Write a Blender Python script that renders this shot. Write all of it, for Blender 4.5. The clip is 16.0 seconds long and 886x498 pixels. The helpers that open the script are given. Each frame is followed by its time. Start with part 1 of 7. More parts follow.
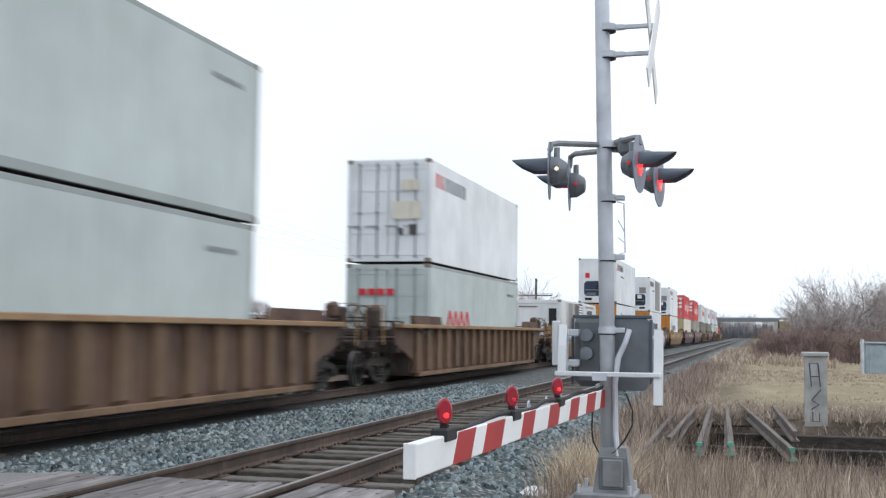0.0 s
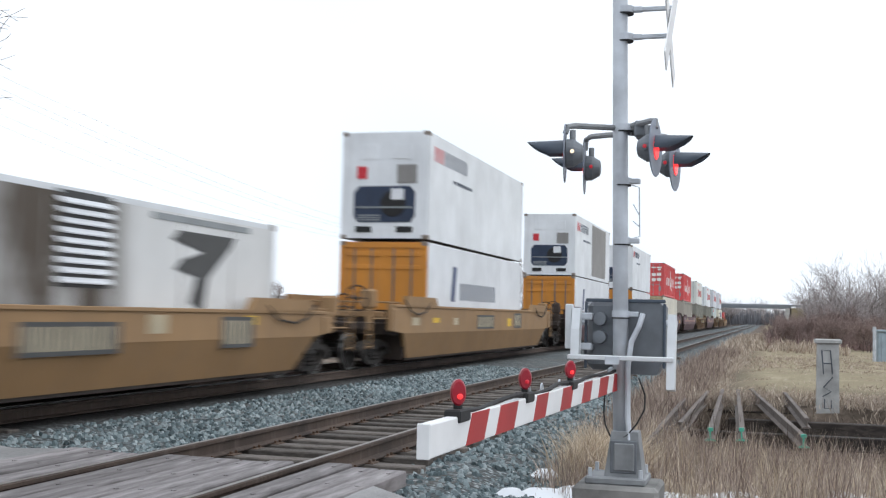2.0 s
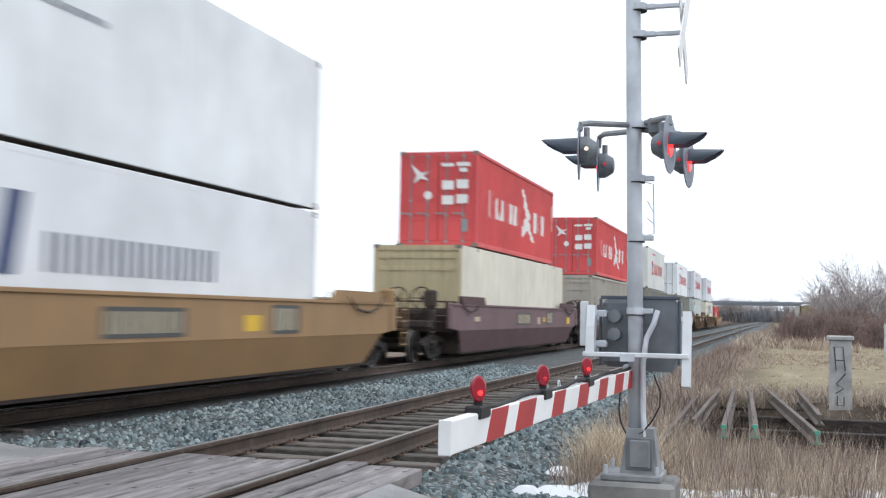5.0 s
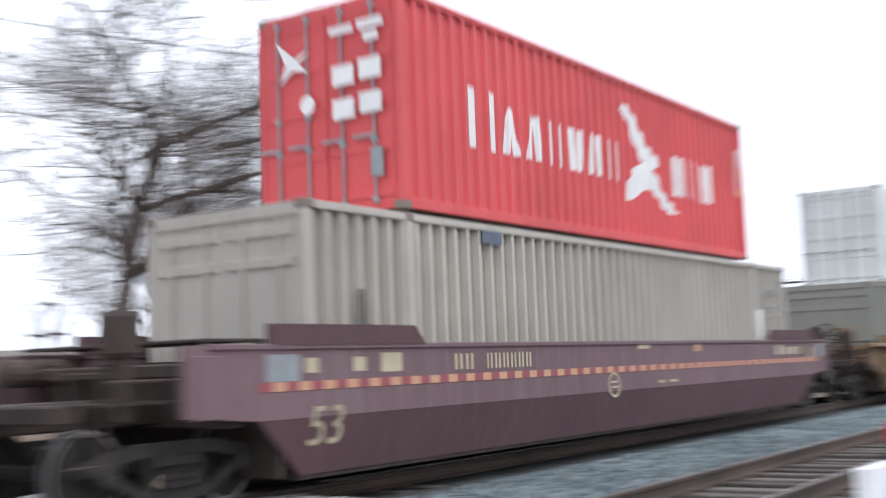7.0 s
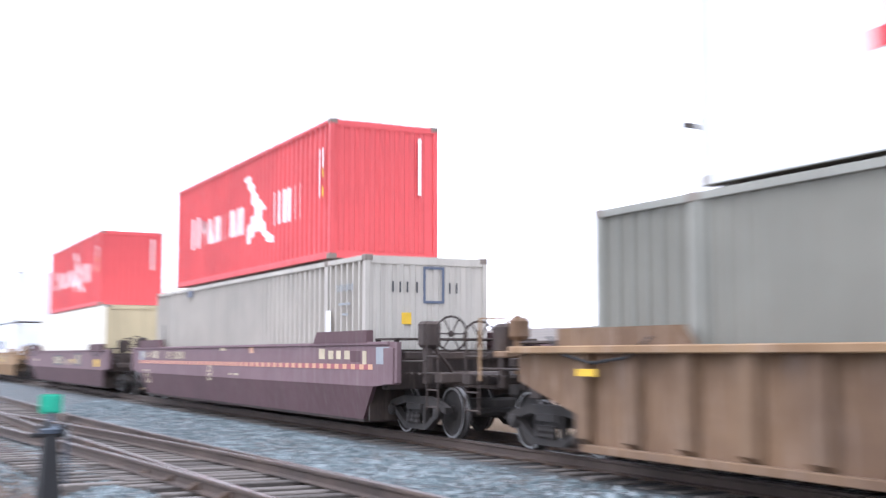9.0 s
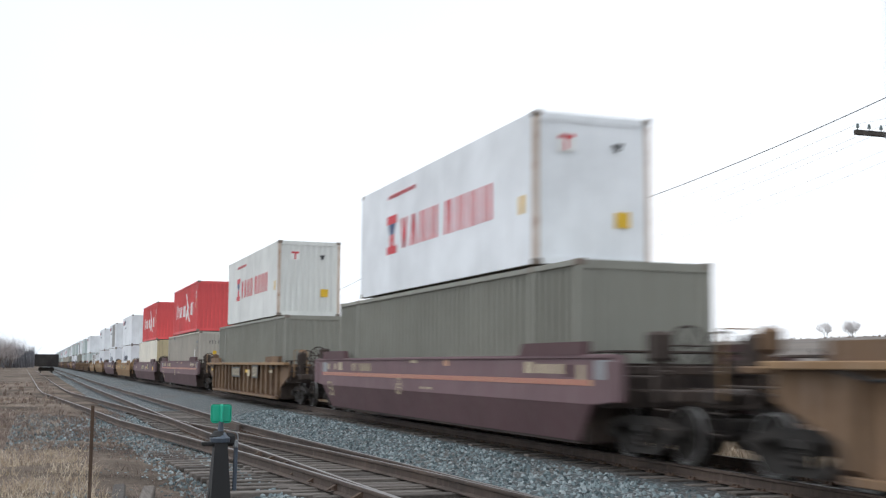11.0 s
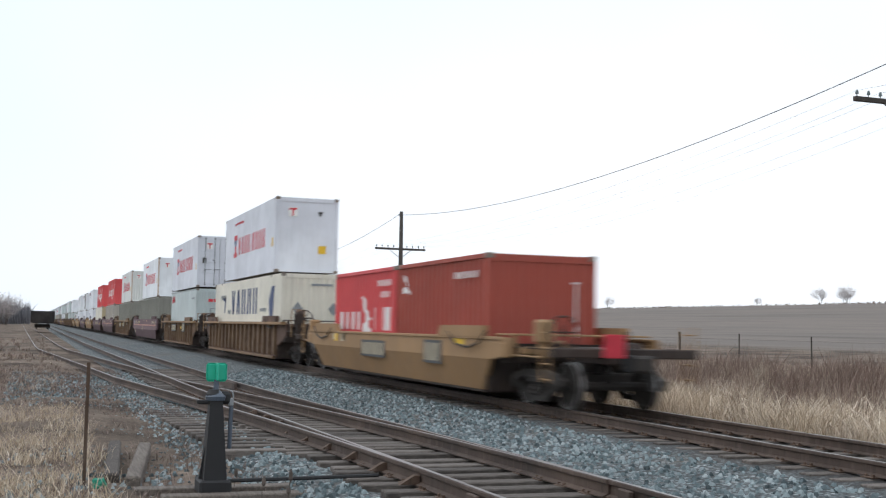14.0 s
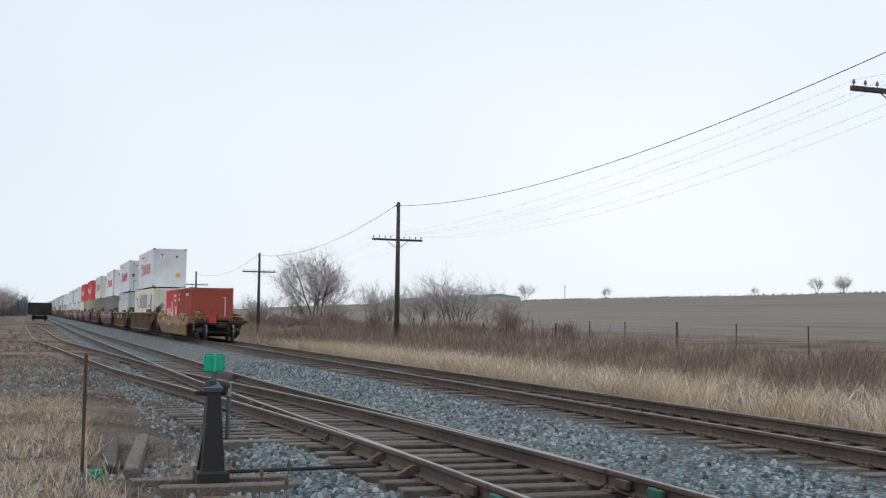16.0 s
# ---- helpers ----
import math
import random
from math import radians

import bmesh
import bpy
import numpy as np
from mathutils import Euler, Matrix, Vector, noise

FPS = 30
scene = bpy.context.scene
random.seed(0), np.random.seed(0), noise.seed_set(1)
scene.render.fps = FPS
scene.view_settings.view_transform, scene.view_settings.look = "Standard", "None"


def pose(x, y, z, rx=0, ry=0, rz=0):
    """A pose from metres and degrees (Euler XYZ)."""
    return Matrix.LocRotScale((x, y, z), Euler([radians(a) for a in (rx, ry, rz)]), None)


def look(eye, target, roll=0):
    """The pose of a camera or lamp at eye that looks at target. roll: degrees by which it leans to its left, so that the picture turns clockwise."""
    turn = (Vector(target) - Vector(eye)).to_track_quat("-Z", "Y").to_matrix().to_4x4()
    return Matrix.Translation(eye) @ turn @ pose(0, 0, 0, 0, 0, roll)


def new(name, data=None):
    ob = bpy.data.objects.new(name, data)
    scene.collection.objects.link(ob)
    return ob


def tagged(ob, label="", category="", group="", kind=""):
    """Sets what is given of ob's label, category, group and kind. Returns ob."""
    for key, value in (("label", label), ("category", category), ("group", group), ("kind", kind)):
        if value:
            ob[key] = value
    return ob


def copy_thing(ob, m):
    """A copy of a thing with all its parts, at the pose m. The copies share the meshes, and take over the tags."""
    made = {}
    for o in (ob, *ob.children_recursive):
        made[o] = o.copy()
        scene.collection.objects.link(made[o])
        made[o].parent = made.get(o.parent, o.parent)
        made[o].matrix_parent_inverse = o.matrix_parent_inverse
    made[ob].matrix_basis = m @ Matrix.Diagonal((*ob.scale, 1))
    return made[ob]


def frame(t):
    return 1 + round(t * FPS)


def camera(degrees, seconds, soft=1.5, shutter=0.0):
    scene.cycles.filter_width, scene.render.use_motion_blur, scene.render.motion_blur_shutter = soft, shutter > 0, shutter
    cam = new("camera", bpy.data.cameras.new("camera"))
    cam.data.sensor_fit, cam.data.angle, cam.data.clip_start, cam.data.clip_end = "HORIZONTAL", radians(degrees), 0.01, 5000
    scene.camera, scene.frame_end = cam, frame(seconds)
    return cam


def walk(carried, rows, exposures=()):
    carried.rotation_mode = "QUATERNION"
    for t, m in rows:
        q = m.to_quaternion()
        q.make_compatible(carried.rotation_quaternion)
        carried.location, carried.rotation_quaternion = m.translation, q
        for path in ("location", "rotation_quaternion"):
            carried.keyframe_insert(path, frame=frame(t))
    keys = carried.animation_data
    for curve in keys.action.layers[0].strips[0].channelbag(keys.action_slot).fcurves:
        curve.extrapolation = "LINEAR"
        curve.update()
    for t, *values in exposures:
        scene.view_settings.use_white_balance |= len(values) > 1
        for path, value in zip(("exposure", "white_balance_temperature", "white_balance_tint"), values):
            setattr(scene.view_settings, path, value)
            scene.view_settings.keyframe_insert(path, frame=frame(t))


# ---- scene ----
cam = camera(41.82, 16.0, soft=1.25, shutter=0.55)
walk(cam, [
    (0, pose(0.044, -0.076, 1.33, 94.06, -0.62, -74.91)),
    (0.5, pose(0.046, -0.065, 1.326, 93.69, -0.9, -74.55)),
    (1, pose(0.041, -0.062, 1.322, 93.46, -1.08, -74.54)),
    (1.5, pose(0.049, -0.054, 1.323, 93.3, -1.42, -74.42)),
    (2, pose(0.057, -0.054, 1.322, 93.19, -1.36, -74.37)),
    (2.5, pose(0.051, -0.047, 1.32, 93.05, -1.53, -74.4)),
    (3, pose(0.042, -0.041, 1.318, 93.07, -1.52, -74.42)),
    (5.5, pose(0.014, 0.01, 1.31, 93.22, -0.95, -73.82)),
    (6, pose(-0.013, 0.034, 1.325, 93.84, -0.33, -73.69)),
    (6.5, pose(-0.024, 0.04, 1.32, 93.62, 2.28, -68.44)),
    (6.8, pose(0.001, 0.023, 1.328, 95.23, 2.42, -62.35)),
    (7, pose(-0.014, 0.017, 1.326, 95.74, 2.09, -55.14)),
    (7.3, pose(-0.021, -0.002, 1.329, 94.54, 1.82, -39.91)),
    (7.5, pose(-0.032, -0.014, 1.331, 94.88, 1.67, -26.2)),
    (7.7, pose(-0.032, -0.004, 1.338, 94.65, 0.85, -11.34)),
    (8, pose(-0.039, -0.002, 1.344, 93.56, -0.74, 10.4)),
    (8.2, pose(-0.049, 0.021, 1.355, 93.74, -1.35, 24.41)),
    (8.3, pose(-0.044, 0.024, 1.362, 94.01, -1.34, 30.83)),
    (8.5, pose(-0.024, 0.022, 1.377, 93.82, 0.15, 42.08)),
    (8.7, pose(-0.021, 0.017, 1.384, 94.78, 0.1, 52.71)),
    (9, pose(-0.014, 0.025, 1.388, 95.2, 0, 62.8)),
    (9.5, pose(-0.002, 0.035, 1.394, 95.6, -0.2, 69.6)),
    (11, pose(0.012, 0.05, 1.402, 95.79, -0.49, 70.76)),
    (11.5, pose(0.012, 0.05, 1.402, 95.37, -0.36, 70.97)),
    (12, pose(0.012, 0.05, 1.402, 94.66, -0.37, 70.46)),
    (12.5, pose(0.012, 0.05, 1.402, 94.65, -0.88, 70.18)),
    (13, pose(0.012, 0.05, 1.402, 94.61, -0.86, 70.15)),
    (13.5, pose(0.012, 0.05, 1.402, 94.13, -0.99, 70.59)),
    (14, pose(0.012, 0.05, 1.402, 93.9, -1.17, 70.53)),
    (14.5, pose(0.012, 0.05, 1.402, 93.81, -1.14, 70.48)),
    (15, pose(0.012, 0.05, 1.402, 93.71, -1.11, 70.49)),
    (15.5, pose(0.012, 0.05, 1.402, 93.55, -1.03, 70.35)),
    (16, pose(0.012, 0.05, 1.402, 93.44, -1.01, 70.4)),
], exposures=[(0, 0.0, 6200, 10), (3.0, 0.0, 6200, 10), (5.3, 0.18, 6200, 10), (6.4, 0.2, 6150, 11), (7.0, 0.36, 6050, 13), (7.5, 0.8, 5950, 15), (8.0, 1.15, 5750, 19), (8.5, 1.5, 5650, 21), (8.7, 1.4, 5700, 20), (10.0, 0.15, 6150, 12), (11.0, 0.0, 6250, 10), (13.0, 0.02, 6250, 10), (14.2, -0.14, 6200, 10), (16, -0.32, 6200, 9)])

# the main track's centre, the siding's centre, half the distance between rail heads
MAIN_Y, SIDING_Y, HALF_GAUGE = 9.853, 4.577, 0.7525
SPEED, GAIN = 22.908, -0.0166


def travel(t):
    """How far the train has gone at t seconds, towards -x."""
    return SPEED * t + 0.5 * GAIN * t * t - 0.24 * (1 - min(1.0, t / 7.0) ** 3) + 0.18 * math.exp(-((t - 11.2) / 1.6) ** 2)


# ---------- light: overcast winter daylight ----------
world = bpy.data.worlds.new("overcast")
scene.world = world
world.use_nodes = True
wn, wl = world.node_tree.nodes, world.node_tree.links
wn.clear()
sky = wn.new("ShaderNodeTexSky")
sky.sky_type, sky.sun_disc = "NISHITA", False
sky.sun_elevation, sky.sun_rotation = radians(60), radians(200)
sky.air_density, sky.dust_density, sky.ozone_density = 1.0, 6.0, 1.0
sky_scale = wn.new("ShaderNodeVectorMath")
sky_scale.operation = "SCALE"
sky_scale.inputs["Scale"].default_value = 0.09
cloud = wn.new("ShaderNodeTexNoise")
cloud.inputs["Scale"].default_value, cloud.inputs["Detail"].default_value = 1.1, 3
cloud_ramp = wn.new("ShaderNodeValToRGB")
cloud_ramp.color_ramp.elements[0].position, cloud_ramp.color_ramp.elements[0].color = 0.25, (0.93, 1.03, 1.12, 1)
cloud_ramp.color_ramp.elements[1].position, cloud_ramp.color_ramp.elements[1].color = 0.75, (1.42, 1.43, 1.44, 1)
veil = wn.new("ShaderNodeMix")
veil.data_type = "RGBA"
veil.inputs["Factor"].default_value = 0.88
back = wn.new("ShaderNodeBackground")
back.inputs["Strength"].default_value = 1.0
wout = wn.new("ShaderNodeOutputWorld")
coords = wn.new("ShaderNodeTexCoord")
wl.new(coords.outputs["Generated"], cloud.inputs["Vector"])
wl.new(sky.outputs["Color"], sky_scale.inputs[0])
wl.new(cloud.outputs["Fac"], cloud_ramp.inputs["Fac"])
wl.new(sky_scale.outputs["Vector"], veil.inputs["A"])
wl.new(cloud_ramp.outputs["Color"], veil.inputs["B"])
wl.new(veil.outputs["Result"], back.inputs["Color"])
wl.new(back.outputs["Background"], wout.inputs["Surface"])

sun_data = bpy.data.lights.new("sun", "SUN")
sun_data.energy, sun_data.angle, sun_data.color = 0.75, radians(40), (1.0, 0.98, 0.95)
sun = new("sun", sun_data)
sun.matrix_world = look((0, 0, 0), (0.2, 0.55, -1.0))


# ---------- materials ----------
def material(name, rough=0.7, metal=0.0):
    m = bpy.data.materials.new(name)
    m.use_nodes = True
    n, l = m.node_tree.nodes, m.node_tree.links
    b = n["Principled BSDF"]
    b.inputs["Roughness"].default_value, b.inputs["Metallic"].default_value = rough, metal
    return m, n, l, b


def coord(n, l, scale=(1, 1, 1), space="Object"):
    tc = n.new("ShaderNodeTexCoord")
    mp = n.new("ShaderNodeMapping")
    mp.inputs["Scale"].default_value = scale
    l.new(tc.outputs[space], mp.inputs["Vector"])
    return mp.outputs["Vector"]


def noise_tex(n, l, vec, scale, detail=4.0, rough=0.55):
    t = n.new("ShaderNodeTexNoise")
    t.inputs["Scale"].default_value, t.inputs["Detail"].default_value, t.inputs["Roughness"].default_value = scale, detail, rough
    l.new(vec, t.inputs["Vector"])
    return t.outputs["Fac"]


def ramp(n, l, fac, stops):
    r = n.new("ShaderNodeValToRGB")
    e = r.color_ramp.elements
    while len(e) < len(stops):
        e.new(0.5)
    for k, (pos, col) in enumerate(stops):
        e[k].position = pos
        e[k].color = (*col, 1) if len(col) == 3 else col
    l.new(fac, r.inputs["Fac"])
    return r.outputs["Color"]


def mix(n, l, fac, a, b, blend="MIX"):
    x = n.new("ShaderNodeMix")
    x.data_type, x.blend_type = "RGBA", blend
    for key, v in (("Factor", fac), ("A", a), ("B", b)):
        if isinstance(v, (int, float)):
            x.inputs[key].default_value = v
        elif isinstance(v, tuple):
            x.inputs[key].default_value = (*v, 1)
        else:
            l.new(v, x.inputs[key])
    return x.outputs["Result"]


def bump(n, l, b, height, strength, dist=0.01):
    u = n.new("ShaderNodeBump")
    u.inputs["Strength"].default_value, u.inputs["Distance"].default_value = strength, dist
    l.new(height, u.inputs["Height"])
    l.new(u.outputs["Normal"], b.inputs["Normal"])


def shade(c, k):
    return tuple(min(1, v * k) for v in c)


def paint(name, col, rough=0.55, rust=0.25, grime=0.4, rust_col=(0.16, 0.075, 0.035), grime_col=(0.13, 0.11, 0.09), metal=0.0):
    """Weathered paint: faded patches, streaks that run down, rust spots and fine relief."""
    m, n, l, b = material(name, rough, metal)
    v = coord(n, l)
    fade = noise_tex(n, l, v, 0.55, 5)
    base = ramp(n, l, fade, [(0.3, shade(col, 0.86)), (0.7, shade(col, 1.1))])
    streak = noise_tex(n, l, coord(n, l, (5.0, 5.0, 0.35)), 1.6, 5, 0.6)
    sfac = ramp(n, l, streak, [(0.5, (0, 0, 0)), (0.78, (grime, grime, grime))])
    c1 = mix(n, l, sfac, base, grime_col)
    spots = noise_tex(n, l, coord(n, l, (2.2, 2.2, 1.3)), 2.4, 8, 0.72)
    edge = 0.74 - 0.22 * rust
    rfac = ramp(n, l, spots, [(edge, (0, 0, 0)), (edge + 0.1, (min(1, rust * 2.4),) * 3)])
    c2 = mix(n, l, rfac, c1, rust_col)
    l.new(c2, b.inputs["Base Color"])
    rr = ramp(n, l, spots, [(0.3, (rough,) * 3), (0.8, (min(1, rough + 0.25),) * 3)])
    l.new(rr, b.inputs["Roughness"])
    bump(n, l, b, noise_tex(n, l, v, 22, 3), 0.12, 0.01)
    return m


def rusty_steel(name, dark, light, rough=0.85, streak=(0.42, 0.33, 0.27)):
    """Brown rusted car steel with pale scuffs and darker runs."""
    m, n, l, b = material(name, rough)
    v = coord(n, l)
    big = noise_tex(n, l, v, 0.8, 6, 0.6)
    base = ramp(n, l, big, [(0.32, dark), (0.68, light)])
    run = noise_tex(n, l, coord(n, l, (4, 4, 0.5)), 1.9, 6, 0.65)
    c1 = mix(n, l, ramp(n, l, run, [(0.52, (0, 0, 0)), (0.75, (0.55, 0.55, 0.55))]), base, streak)
    run2 = noise_tex(n, l, coord(n, l, (6, 6, 0.8)), 2.7, 6, 0.7)
    c2 = mix(n, l, ramp(n, l, run2, [(0.55, (0, 0, 0)), (0.8, (0.8, 0.8, 0.8))]), c1, shade(dark, 0.45))
    l.new(c2, b.inputs["Base Color"])
    bump(n, l, b, noise_tex(n, l, v, 30, 5, 0.7), 0.3, 0.008)
    return m


def plain(name, col, rough=0.6, metal=0.0, vary=0.12, scale=3.0, grain=40.0, relief=0.1):
    m, n, l, b = material(name, rough, metal)
    v = coord(n, l)
    f = noise_tex(n, l, v, scale, 5)
    c = ramp(n, l, f, [(0.3, shade(col, 1 - vary * 1.6)), (0.7, shade(col, 1 + vary))])
    l.new(c, b.inputs["Base Color"])
    bump(n, l, b, noise_tex(n, l, v, grain, 3), relief, 0.006)
    return m


def piece(name, cols, rough=0.9, scale=6.0, stretch=(1, 1, 1), relief=0.4, spread=0.3):
    """For pieces that repeat: the tone differs from piece to piece."""
    m, n, l, b = material(name, rough)
    info = n.new("ShaderNodeObjectInfo")
    v = coord(n, l, stretch)
    f = noise_tex(n, l, v, scale, 6, 0.65)
    add = n.new("ShaderNodeMath")
    add.operation = "MULTIPLY_ADD"
    l.new(info.outputs["Random"], add.inputs[0])
    add.inputs[1].default_value = spread
    l.new(f, add.inputs[2])
    k = len(cols)
    c = ramp(n, l, add.outputs[0], [(0.35 + 0.5 * i / max(1, k - 1), cc) for i, cc in enumerate(cols)])
    l.new(c, b.inputs["Base Color"])
    bump(n, l, b, f, relief, 0.015)
    return m


def islands(name, cols, rough=0.95):
    """For joined small pieces (blades, twigs, stones): the tone differs from island to island."""
    m, n, l, b = material(name, rough)
    g = n.new("ShaderNodeNewGeometry")
    k = len(cols)
    c = ramp(n, l, g.outputs["Random Per Island"], [(i / max(1, k - 1), cc) for i, cc in enumerate(cols)])
    v = coord(n, l)
    c2 = mix(n, l, ramp(n, l, noise_tex(n, l, v, 0.35, 4), [(0.35, (0, 0, 0)), (0.65, (0.3, 0.3, 0.3))]), c, shade(cols[0], 0.8))
    l.new(c2, b.inputs["Base Color"])
    b.inputs["Specular IOR Level"].default_value = 0.15
    return m


def glow(name, col, strength):
    m, n, l, b = material(name, 0.3)
    b.inputs["Base Color"].default_value = (*shade(col, 0.5), 1)
    b.inputs["Emission Color"].default_value = (*col, 1)
    b.inputs["Emission Strength"].default_value = strength
    return m


WHITE = paint("white_reefer_paint", (0.81, 0.835, 0.86), 0.42, 0.06, 0.12)
GREY_WHITE = paint("greyed_white_paint", (0.68, 0.70, 0.75), 0.45, 0.02, 0.12)
WHITE2 = paint("clean_white_paint", (0.80, 0.82, 0.85), 0.4, 0.0, 0.08)
WHITE_RUST = paint("white_rusting_paint", (0.72, 0.73, 0.70), 0.5, 0.42, 0.25, (0.33, 0.15, 0.06))
PALE = paint("pale_grey_green_paint", (0.52, 0.585, 0.575), 0.45, 0.08, 0.2)
CREAM = paint("cream_paint", (0.76, 0.72, 0.605), 0.5, 0.08, 0.25)
CREAM_END = paint("yellowed_cream_paint", (0.55, 0.46, 0.28), 0.55, 0.12, 0.4)
OLIVE = paint("olive_grey_paint", (0.275, 0.272, 0.232), 0.55, 0.1, 0.25)
OLIVE_PALE = paint("pale_olive_paint", (0.47, 0.435, 0.375), 0.55, 0.1, 0.2)
# fold faces: brown grime, with the shade of the folds put into the colour
FOLD_PALE = paint("brown_grime_and_shade_in_pale_folds", (0.345, 0.292, 0.238), 0.7, 0.15, 0.3)
FOLD_OLIVE = paint("brown_grime_and_shade_in_olive_folds", (0.225, 0.207, 0.168), 0.7, 0.15, 0.3)
RAIL_PAINT = paint("worn_grey_frame_paint", (0.34, 0.38, 0.375), 0.5, 0.15, 0.35)
RED = paint("container_red_paint", (0.66, 0.085, 0.088), 0.5, 0.04, 0.2, (0.24, 0.05, 0.03), (0.36, 0.06, 0.05))
BRICK = paint("brick_red_paint", (0.36, 0.07, 0.045), 0.55, 0.15, 0.2)
ORANGE = paint("orange_paint", (0.62, 0.25, 0.03), 0.5, 0.2, 0.35)
GREY_PANEL = paint("grey_panel_paint", (0.28, 0.27, 0.26), 0.6, 0.05, 0.25)
SOOT = paint("sooty_paint", (0.20, 0.18, 0.15), 0.8, 0.05, 0.6, grime_col=(0.03, 0.028, 0.025))
POST_RUST = paint("rust_streaked_post", (0.60, 0.50, 0.42), 0.6, 0.9, 0.5, (0.30, 0.14, 0.06), (0.36, 0.2, 0.1))
STEEL_GREY = plain("grey_steel", (0.30, 0.32, 0.33), 0.5, 0.4)
CASTING = paint("casting_steel", (0.22, 0.18, 0.15), 0.7, 0.5, 0.5)
BLUE_DARK = plain("dark_blue_machinery", (0.02, 0.035, 0.075), 0.5)
BLACK = plain("black_rubber", (0.015, 0.015, 0.016), 0.7)
LOUVRE = plain("dark_louvre", (0.05, 0.05, 0.05), 0.6)
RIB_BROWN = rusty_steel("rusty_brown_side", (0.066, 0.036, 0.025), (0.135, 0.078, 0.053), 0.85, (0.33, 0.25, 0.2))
# tan wear, plus extra lightness so recess shade between ribs is in the colour
RIB_FACE = rusty_steel("worn_lightened_rib_steel", (0.105, 0.062, 0.037), (0.205, 0.128, 0.072), 0.85, (0.36, 0.27, 0.2))
RIB_TAN = rusty_steel("rusty_tan_side", (0.115, 0.066, 0.037), (0.215, 0.13, 0.07))
FLANGE_TAN = rusty_steel("tan_flange", (0.22, 0.13, 0.065), (0.36, 0.23, 0.12))
TAN = paint("tan_car_paint", (0.33, 0.20, 0.095), 0.65, 0.26, 0.5, (0.13, 0.065, 0.035))
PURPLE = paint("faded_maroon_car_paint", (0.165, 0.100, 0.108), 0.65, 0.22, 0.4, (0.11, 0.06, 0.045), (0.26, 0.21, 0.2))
PURPLE_LOW = paint("darker_maroon_car_tone", (0.098, 0.050, 0.055), 0.7, 0.2, 0.35)
TAN_LOW = paint("darker_tan_car_tone", (0.26, 0.15, 0.063), 0.7, 0.2, 0.4)
TRUCK_M = rusty_steel("grimy_bogie_steel", (0.016, 0.014, 0.013), (0.04, 0.033, 0.028), 0.8, (0.08, 0.065, 0.055))
DECK_M = rusty_steel("platform_steel", (0.028, 0.021, 0.019), (0.066, 0.045, 0.034), 0.85, (0.13, 0.1, 0.085))
TREAD = plain("polished_tread", (0.30, 0.29, 0.28), 0.38, 0.8)
YELLOW = plain("yellow_mark", (0.75, 0.47, 0.03), 0.6)
ORANGE_TAPE = plain("orange_tape", (0.60, 0.33, 0.19), 0.5)
RED_TAPE = plain("red_tape", (0.32, 0.075, 0.09), 0.5)
MARK_WHITE = plain("white_lettering", (0.82, 0.81, 0.79), 0.6, vary=0.06)
MARK_RED = plain("red_lettering", (0.62, 0.03, 0.045), 0.55)
MARK_BLUE = plain("navy_lettering", (0.035, 0.06, 0.16), 0.55)
MARK_SLATE = plain("slate_lettering", (0.10, 0.12, 0.17), 0.55)
MARK_BUFF = plain("buff_lettering", (0.52, 0.44, 0.30), 0.65)
MARK_DARK = plain("dark_lettering", (0.07, 0.07, 0.07), 0.6)


def sooty_white():
    """White paint, burnt and sooted round the exhaust."""
    m, n, l, b = material("sooted_white_paint", 0.55)
    v = coord(n, l)
    sep = n.new("ShaderNodeSeparateXYZ")
    l.new(v, sep.inputs[0])
    base = ramp(n, l, noise_tex(n, l, v, 0.6, 5), [(0.3, (0.66, 0.66, 0.65)), (0.7, (0.80, 0.80, 0.79))])
    band = n.new("ShaderNodeMapRange")
    band.interpolation_type = "SMOOTHERSTEP"
    band.inputs["From Min"].default_value, band.inputs["From Max"].default_value = -5.6, -2.4
    l.new(sep.outputs["X"], band.inputs["Value"])
    out = n.new("ShaderNodeMapRange")
    out.interpolation_type = "SMOOTHERSTEP"
    out.inputs["From Min"].default_value, out.inputs["From Max"].default_value = 1.5, 0.3
    l.new(sep.outputs["X"], out.inputs["Value"])
    both = n.new("ShaderNodeMath")
    both.operation = "MULTIPLY"
    l.new(band.outputs[0], both.inputs[0])
    l.new(out.outputs[0], both.inputs[1])
    run = noise_tex(n, l, coord(n, l, (1.0, 1.0, 0.28)), 1.3, 6, 0.65)
    fac = n.new("ShaderNodeMath")
    fac.operation = "MULTIPLY"
    l.new(ramp(n, l, run, [(0.32, (0.25, 0.25, 0.25)), (0.55, (1, 1, 1))]), fac.inputs[0])
    l.new(both.outputs[0], fac.inputs[1])
    c = mix(n, l, fac.outputs[0], base, (0.075, 0.055, 0.038))
    l.new(c, b.inputs["Base Color"])
    bump(n, l, b, noise_tex(n, l, v, 20, 3), 0.1, 0.01)
    return m


SOOTED = sooty_white()
GLASS_RED = glow("red_marker_glow", (1.0, 0.12, 0.08), 1.2)


